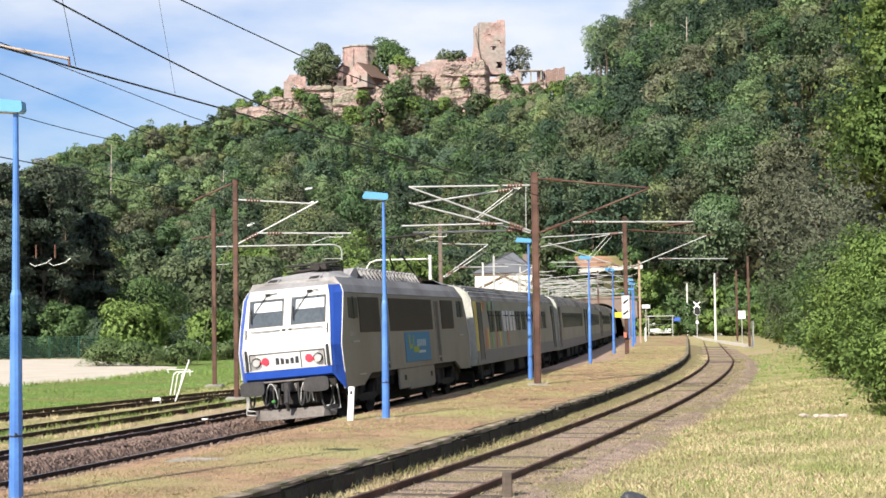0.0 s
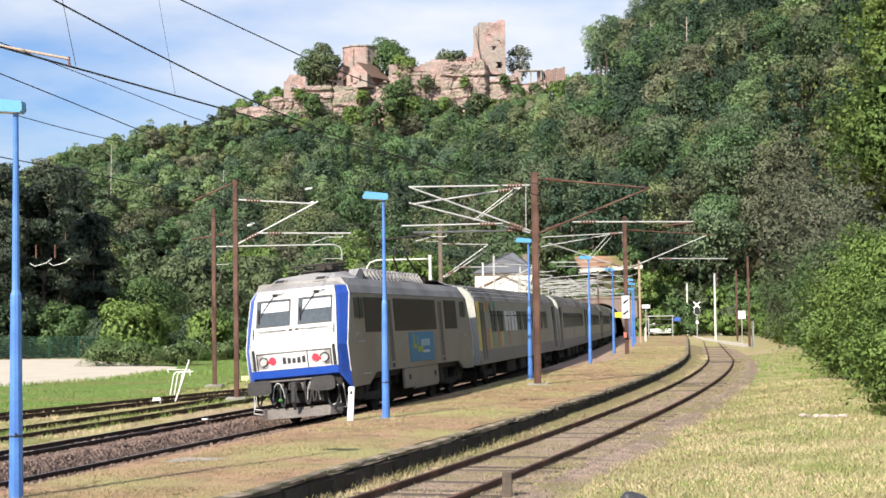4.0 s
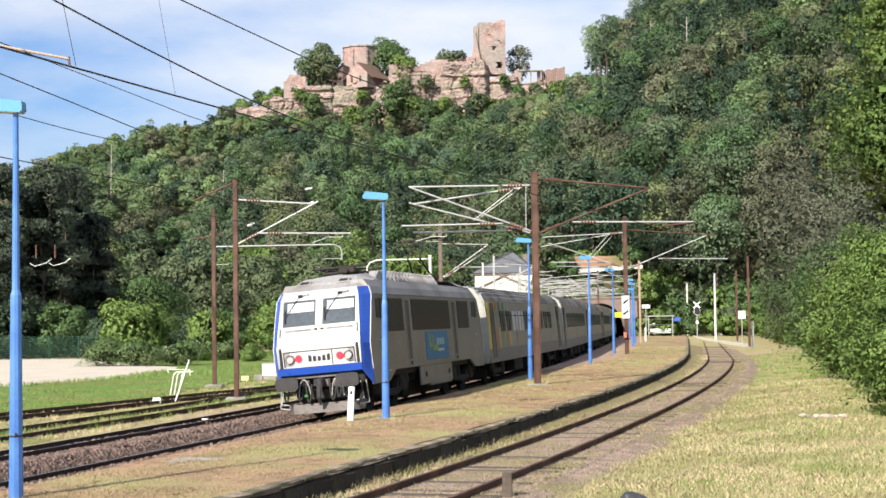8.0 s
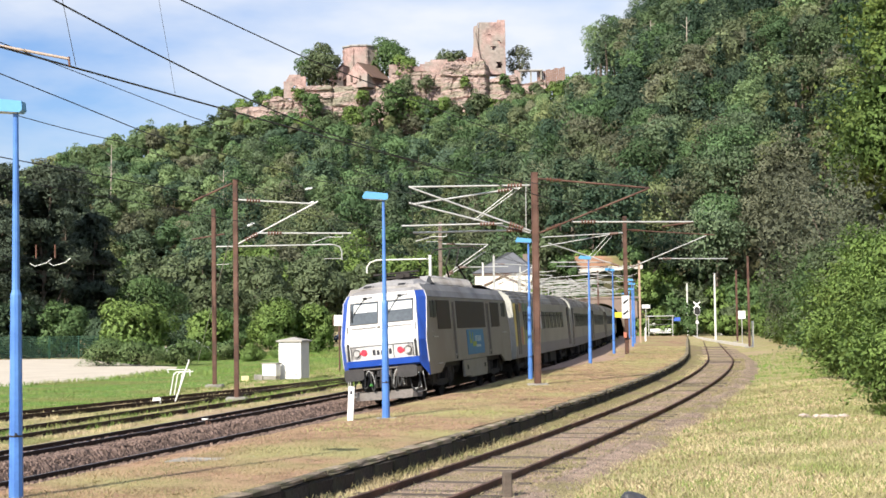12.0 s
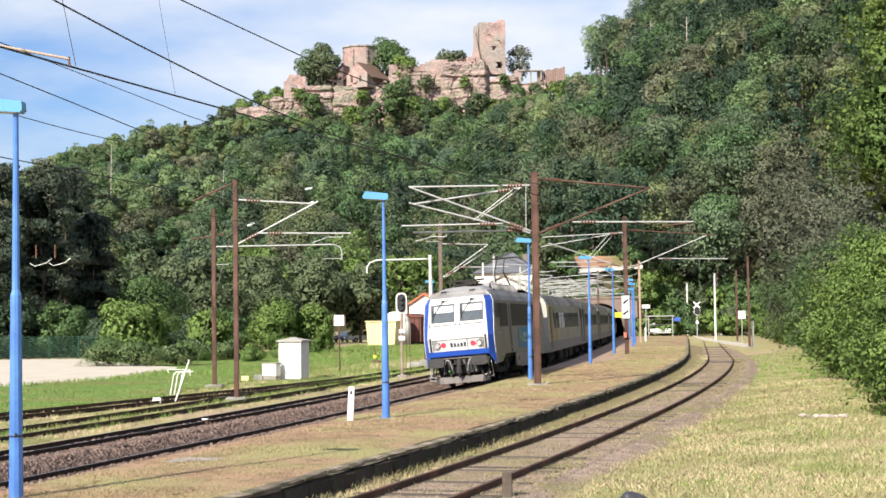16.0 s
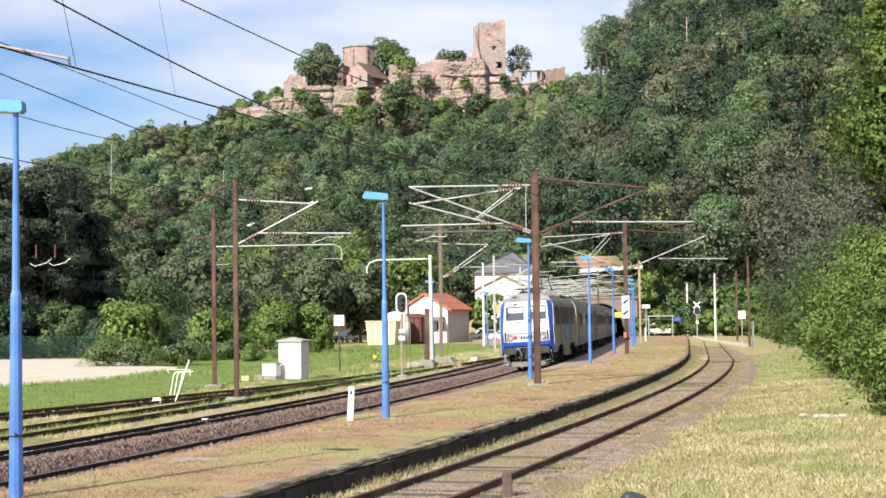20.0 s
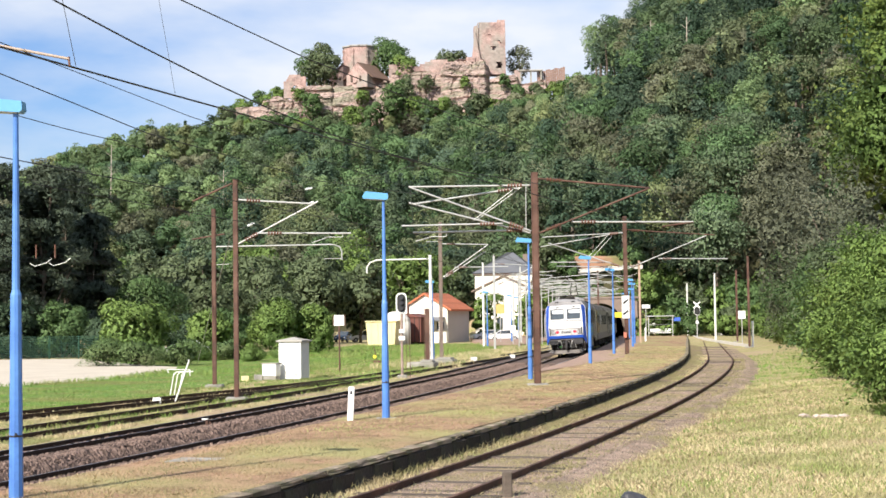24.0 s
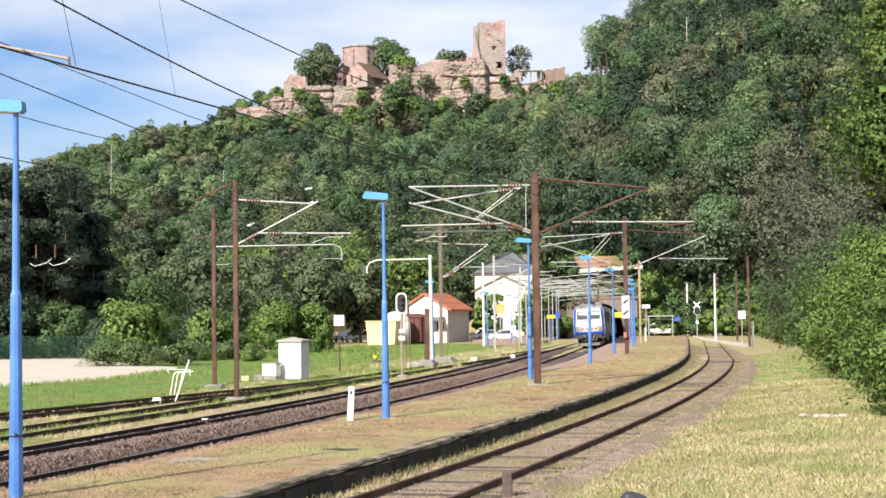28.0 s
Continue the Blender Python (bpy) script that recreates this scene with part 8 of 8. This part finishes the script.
for x in (-1.6, 1.6):
    for y in (-0.7, 0.7):
        bm = bmesh.new()
        box(bm, (x, y, 1.35), (0.1, 0.1, 2.7))
        part("post", bm, GALV, t)
bm = bmesh.new()
box(bm, (0, 0, 2.75), (3.7, 1.9, 0.14), 0.03)
part("roof", bm, GALV, t)
for z in (0.5, 1.6, 2.3):
    bm = bmesh.new()
    box(bm, (0, 0.7, z), (3.2, 0.06, 0.08))
    part("rail", bm, GALV, t)
bm = bmesh.new()
box(bm, (0, 0.4, 0.5), (2.8, 0.4, 0.08), 0.02)
box(bm, (0, 0.6, 0.85), (2.8, 0.06, 0.4), 0.02)
part("bench", bm, SIGN_WHITE, t)
bm = bmesh.new()
box(bm, (2.2, -0.5, 2.3), (0.9, 0.06, 0.5), 0.01)
part("blue_plate", bm, SIGN_BLUE, t)

# fence along the lot
FENCE = mat("green_mesh_fence", (0.035, 0.10, 0.065), (0.03, 0.085, 0.055), 0.5, 0.2, 2, 20, 0)
f = thing("fence", Matrix(), "dark green wire mesh fence behind the sandy lot", "fence")
for i in range(12):
    bm = bmesh.new()
    x = -57 + 2.55 * i
    rod(bm, (x, 131, -0.3), (x, 131, 1.75), 0.05, 0.05, 6)
    part("post", bm, FENCE, f)
bm = bmesh.new()
for k in range(10):
    box(bm, (-43, 131, -0.1 + 0.2 * k), (28.2, 0.02, 0.02))
for k in range(180):
    box(bm, (-57 + 28.1 * k / 179, 131, 0.8), (0.02, 0.02, 1.8))
tagged(part("mesh_wire", bm, FENCE, f), kind="stuff")
t = thing("timber_prop", pose(-35.5, 118, -0.2), "pale timber prop leaning on the lot", "timber")
bm = bmesh.new()
rod(bm, (-0.4, 0, 0), (0.35, 0, 1.5), 0.09, 0.08, 6)
part("log", bm, PALE_STONE, t)


# ---- grass and loose stones ----
STRAW = mat("dry_grass_blades", (0.52, 0.43, 0.26), (0.39, 0.325, 0.185), 0.8, 0, 0.25, 3, 0, island=0.3, c3=(0.25, 0.26, 0.11), big=0.3)
WEEDY = mat("olive_weeds", (0.24, 0.215, 0.10), (0.17, 0.165, 0.07), 0.85, 0, 0.4, 3, 0, island=0.35, c3=(0.30, 0.24, 0.14), big=0.5)
FRESH = mat("fresh_grass_blades", (0.12, 0.21, 0.04), (0.16, 0.24, 0.05), 0.8, 0, 0.4, 3, 0, island=0.35, c3=(0.22, 0.23, 0.08), big=0.3)


def blades(name, spots, h, lean, material, label, seed, thin=0.7):
    rng = np.random.default_rng(seed)
    p = np.asarray(spots, float)
    n = len(p)
    a = rng.uniform(0, 2 * np.pi, n)
    w = rng.uniform(0.006, 0.014, n) * (1 + p[:, 1] / 40) * thin
    hh = h * rng.uniform(0.4, 1.25, n)
    s = np.stack([np.cos(a) * w, np.sin(a) * w, np.zeros(n)], 1)
    top = np.stack([rng.normal(0, lean, n) * hh, rng.normal(0, lean, n) * hh, hh], 1)
    V = np.stack([p - s, p + s, p + top], 1).reshape(-1, 3)
    return tagged(raw_mesh(name, V, np.arange(len(V)).reshape(-1, 3), material), label, "grass", kind="stuff")


def plat_top(x, y):
    h = heading(main_x, y)
    xa, xb = main_x(y) + 1.72 / math.cos(h), edge_right(y) - 0.32
    u = max(0.0, min(1.0, (x - xa) / (xb - xa)))
    return PLAT_Z + fall(y) + 0.025 + 0.035 * noise.noise(Vector((x * 0.6, y * 0.5, 7.0))) + 0.04 * math.sin(math.pi * u)


def scatter(n, y0, y1, left, right, seed, z=None, power=2.2, clump=0.35):
    rng = np.random.default_rng(seed)
    out = []
    while len(out) < n:
        y = y0 + (y1 - y0) * rng.random() ** power
        x = left(y) + (right(y) - left(y)) * rng.random()
        if noise.noise(Vector((x * 0.7, y * 0.5, seed))) < rng.uniform(-0.6, 0.35):
            continue
        for k in range(6):
            xx, yy = x + rng.normal(0, clump * 0.35), y + rng.normal(0, clump * 0.5)
            out.append((xx, yy, (ground_z(xx, yy) if z is None else z(xx, yy) if callable(z) else z) - 0.01))
    return out


blades("dry_grass", scatter(78000, 20, 64, lambda y: siding_x(y) + 1.7, lambda y: 0.305 * y + 1.0, 21, None, 1.9), 0.10, 0.7, STRAW, "dry yellow grass of the verge", 31)
blades("green_grass", scatter(30000, 20, 110, lambda y: siding_x(y) + 2.2, lambda y: 0.30 * y + 1.0, 22, None, 1.6), 0.10, 0.5, FRESH, "patches of green grass in the verge", 32)
blades("siding_weeds", scatter(14000, 20, 110, lambda y: edge_right(y) + 0.05, lambda y: siding_x(y) - 0.85, 23, -0.13), 0.09, 0.6, STRAW, "weeds between siding and platform", 33)
blades("siding_weeds", scatter(3000, 20, 90, lambda y: edge_right(y) + 0.02, lambda y: edge_right(y) + 0.3, 28, -0.1), 0.14, 0.5, WEEDY, "green weeds at the foot of the platform wall", 38)
blades("siding_weeds", scatter(6000, 20, 90, lambda y: siding_x(y) - 0.6, lambda y: siding_x(y) + 0.6, 24, -0.12), 0.05, 0.7, WEEDY, "weeds between the siding rails", 34)
blades("platform_grass", scatter(60000, 20, 110, lambda y: main_x(y) + 1.8, lambda y: edge_right(y) - 0.35, 25, plat_top, 1.7), 0.03, 0.9, mat("brown_dry_blades", (0.44, 0.305, 0.195), (0.33, 0.23, 0.14), 0.85, 0, 0.3, 3, 0, island=0.2, c3=(0.27, 0.235, 0.115), big=0.25), "short brown dry grass on the platform", 35, 0.45)
blades("platform_grass", scatter(26000, 20, 120, lambda y: main_x(y) + 2.4, lambda y: edge_right(y) - 0.3, 26, plat_top, 1.5), 0.04, 0.7, WEEDY, "short olive grass on the platform", 36, 0.5)
PALE_BLADE = mat("pale_dry_blades", (0.50, 0.39, 0.23), (0.38, 0.32, 0.16), 0.85, 0, 0.3, 3, 0, island=0.25, c3=(0.33, 0.36, 0.13), big=0.2)
blades("platform_grass", scatter(15000, 33, 125, lambda y: main_x(y) + 2.6, lambda y: edge_right(y) - 0.3, 41, plat_top, 1.1), 0.045, 0.8, PALE_BLADE, "pale dry grass on the platform", 42, 0.6)
blades("edge_tufts", scatter(9000, 18, 120, lambda y: edge_right(y) - 0.36, lambda y: edge_right(y) - 0.04, 43, lambda x, y: 0.25 + fall(y), 1.6, 0.12), 0.055, 0.9, WEEDY, "small weeds in the joints of the platform edge", 44, 0.6)
blades("siding_weeds", scatter(9000, 20, 100, lambda y: siding_x(y) + 0.8, lambda y: siding_x(y) + 1.5, 45, -0.13, 1.6, 0.2), 0.06, 0.7, WEEDY, "weeds along the outer siding rail", 46)
blades("lineside_grass", scatter(26000, 34, 120, lambda y: max(third_x(y) - 9, -0.3 * y), lambda y: second_x(y) - 2.0, 27, -0.21, 1.5), 0.09, 0.5, STRAW, "dry grass among the side tracks", 37)
blades("lawn_grass", scatter(42000, 44, 125, lambda y: max(-0.3 * y, third_x(y) - 26, -16.4 if y > 74 else -99), lambda y: fourth_x(y) - 1.5, 29, -0.19, 1.2), 0.10, 0.5, FRESH, "fresh green grass beside the side tracks", 39)


blades("lawn_grass", scatter(16000, 118, 172, lambda y: max(-0.22 * y, third_x(y) - 24, -16.0), lambda y: third_x(y) - 2.0, 30, -0.2, 1.0), 0.30, 0.4, FRESH, "long green grass before the hut", 40)
blades("verge_weeds", scatter(26000, 20, 60, lambda y: siding_x(y) + 1.3, lambda y: 0.30 * y + 1.0, 51, None, 1.8), 0.09, 0.7, WEEDY, "brownish olive weeds in the verge", 61)
blades("verge_weeds", scatter(16000, 20, 60, lambda y: siding_x(y) + 1.0, lambda y: siding_x(y) + 5.5, 52, None, 1.6), 0.08, 0.8, mat("brown_dead_stalks", (0.30, 0.21, 0.14), (0.21, 0.15, 0.10), 0.85, 0, 0.4, 3, 0, island=0.35), "brown dead stalks beside the siding", 62)


blades("verge_grass", scatter(26000, 20, 62, lambda y: siding_x(y) + 2.6, lambda y: 0.30 * y + 1.0, 56, None, 1.7, 0.5), 0.10, 0.6, mat("olive_green_blades", (0.23, 0.27, 0.085), (0.30, 0.32, 0.12), 0.8, 0, 0.5, 3, 0, island=0.35, c3=(0.36, 0.30, 0.16), big=0.4), "olive green grass in the verge", 66)
edge = [(-58.0, 62.5), (-30.0, 69.8), (-20.4, 72.6), (-17.4, 80.0), (-16.4, 92.0)]
rr, spots = random.Random(71), []
for (xa, ya), (xb, yb) in zip(edge, edge[1:]):
    for k in range(int(700 * math.hypot(xb - xa, yb - ya) / 10)):
        u = rr.random()
        spots.append((xa + (xb - xa) * u + rr.gauss(0, 0.5), ya + (yb - ya) * u + rr.gauss(-0.3, 0.6), -0.17))
blades("lot_edge_weeds", spots, 0.2, 0.5, FRESH, "ragged green weeds along the edge of the lot", 72)
blades("tall_dry_weeds", scatter(9000, 92, 150, lambda y: third_x(y) - 4.5, lambda y: second_x(y) - 2.0, 53, -0.3, 1.0), 0.42, 0.35, STRAW, "tall dry weeds beside the second track", 63)
blades("tall_green_weeds", scatter(15000, 82, 160, lambda y: third_x(y) - 13.0, lambda y: second_x(y) - 2.4, 54, -0.3, 1.0), 0.38, 0.35, FRESH, "tall green weeds near the hut", 64)
blades("track_weeds", scatter(5000, 36, 90, lambda y: third_x(y) - 1.0, lambda y: third_x(y) + 1.0, 55, -0.2, 1.3), 0.16, 0.5, FRESH, "green weeds in the side track", 65)
bm = bmesh.new()
box(bm, (0, 0, 0), (0.85, 0.75, 0.05), 0.012)
box(bm, (0.62, 0.5, -0.005), (0.5, 0.5, 0.045), 0.012, 12)
slab = part("cover_slab", bm, CONCRETE)
slab.matrix_basis = pose(-4.4, 26.8, 0.31, 0, 0, -14)
tagged(slab, "cracked concrete cover slab in the platform", "cover slab")


def chips():
    rng = np.random.default_rng(8)
    n = 66000
    y = 22 + 72 * rng.random(n) ** 1.7
    u = np.where(rng.random(n) < 0.92, rng.uniform(-3.0, 1.6, n), rng.uniform(-4.4, -3.0, n))
    u = np.where(rng.random(n) < 0.55, rng.uniform(-2.4, -0.86, n), u)
    u = np.where(abs(u - 0.75) < 0.07, 0.6, u)
    u = np.where(abs(u + 0.75) < 0.07, -0.9, u)
    base = np.array([[0.3, 0.1, 0.62], [-0.45, -0.1, 0.5], [0.95, 0.1, -0.3], [-0.35, 0.85, -0.3], [-0.55, -0.8, -0.3]], float)
    faces = np.array([[0, 2, 3], [0, 3, 1], [1, 3, 4], [1, 4, 0], [0, 4, 2]])
    V = []

    def surface(v, half, top, sc):
        return top + sc * v if abs(v) < half else top + sc * math.copysign(half, v) - 0.8 * (abs(v) - half)
    for i in range(n):
        h, sc = heading(main_x, y[i]), math.sin(cant_of(y[i]))
        x = main_x(y[i]) + u[i] * math.cos(h)
        z = max(surface(u[i], 1.75, -0.128, sc), surface(u[i] + 3.72 * math.cos(h), 1.85, -0.138, sc)) + 0.012
        a, s = rng.uniform(0, 6.28), rng.uniform(0.04, 0.085)
        q = base * s * rng.uniform(0.75, 1.25, (5, 1))
        ca, sa = math.cos(a), math.sin(a)
        q = np.stack([q[:, 0] * ca - q[:, 1] * sa, q[:, 0] * sa + q[:, 1] * ca, q[:, 2]], 1)
        V.append(q + [x, y[i] - u[i] * math.sin(h), z])
    V = np.concatenate(V)
    F = (faces[None] + 5 * np.arange(n)[:, None, None]).reshape(-1, 3)
    tagged(raw_mesh("ballast_stones", V, F, STONE_CHIP), "loose brown ballast stones between the tracks", "ballast", kind="stuff")


def gravel_chips():
    rng = np.random.default_rng(18)
    n = 8000
    y = 20 + 60 * rng.random(n) ** 1.6
    u = rng.normal(0.3, 1.2, n)
    V = []
    base = np.array([[0, 0, 0.8], [1, 0, -0.4], [-0.5, 0.87, -0.4], [-0.5, -0.87, -0.4]], float)
    faces = np.array([[0, 1, 2], [0, 2, 3], [0, 3, 1], [1, 3, 2]])
    for i in range(n):
        if u[i] < -1.5:
            continue
        h = heading(siding_x, y[i])
        a, s = rng.uniform(0, 6.28), rng.uniform(0.012, 0.04)
        q = base * s * rng.uniform(0.7, 1.3, (4, 1))
        q = np.stack([q[:, 0] * math.cos(a) - q[:, 1] * math.sin(a), q[:, 0] * math.sin(a) + q[:, 1] * math.cos(a), q[:, 2]], 1)
        V.append(q + [siding_x(y[i]) + u[i] * math.cos(h), y[i] - u[i] * math.sin(h), -0.12 if u[i] < 1.75 else -0.13 - 0.17 * (u[i] - 1.75)])
    F = (faces[None] + 4 * np.arange(len(V))[:, None, None]).reshape(-1, 3)
    tagged(raw_mesh("gravel_stones", np.concatenate(V), F, mat("grey_brown_chips", (0.26, 0.21, 0.165), (0.16, 0.125, 0.10), 0.95, 0, 3, 20, 0.2, island=0.4)), "loose grey-brown gravel of the siding", "gravel", kind="stuff")


gravel_chips()
chips()


# ---- what moves: the train draws away into the tunnel ----
RUN = [(0.0, 40.82), (1.0, 41.0), (2.0, 41.13), (3.0, 41.2), (3.5, 41.27), (5.5, 41.7), (6.5, 42.2), (7.5, 43.0), (8.5, 44.08), (9.5, 45.45), (10.5, 47.05),
       (11.5, 49.05), (12.5, 51.35), (14.5, 57.0), (15.5, 60.35), (16.5, 64.1), (17.0, 66.4), (18.0, 71.3), (19.0, 76.6), (20.0, 82.0),
       (21.5, 91.0), (23.5, 106.0), (25.0, 118.5), (26.5, 131.1), (28.0, 143.8)]


def run_at(t):
    ts, ss = [r[0] for r in RUN], [r[1] for r in RUN]
    i = max(0, min(len(ts) - 2, sum(1 for q in ts if q <= t) - 1))
    def slope(k):
        a, b = max(0, k - 1), min(len(ts) - 1, k + 1)
        return (ss[b] - ss[a]) / (ts[b] - ts[a])
    h = ts[i + 1] - ts[i]
    u = (t - ts[i]) / h
    return (ss[i] * (1 + 2 * u) * (1 - u) ** 2 + slope(i) * h * u * (1 - u) ** 2 + ss[i + 1] * u * u * (3 - 2 * u) + slope(i + 1) * h * u * u * (u - 1))


def motions():
    times = [0.5 * i for i in range(57)]
    walk(loco, [(t, vehicle_pose(run_at(t), 3.6, 14.1)) for t in times])
    for k, c in enumerate(coaches):
        walk(c, [(t, vehicle_pose(run_at(t) + LOCO_L + 26.4 * k, 3.7, 22.7)) for t in times])


motions()
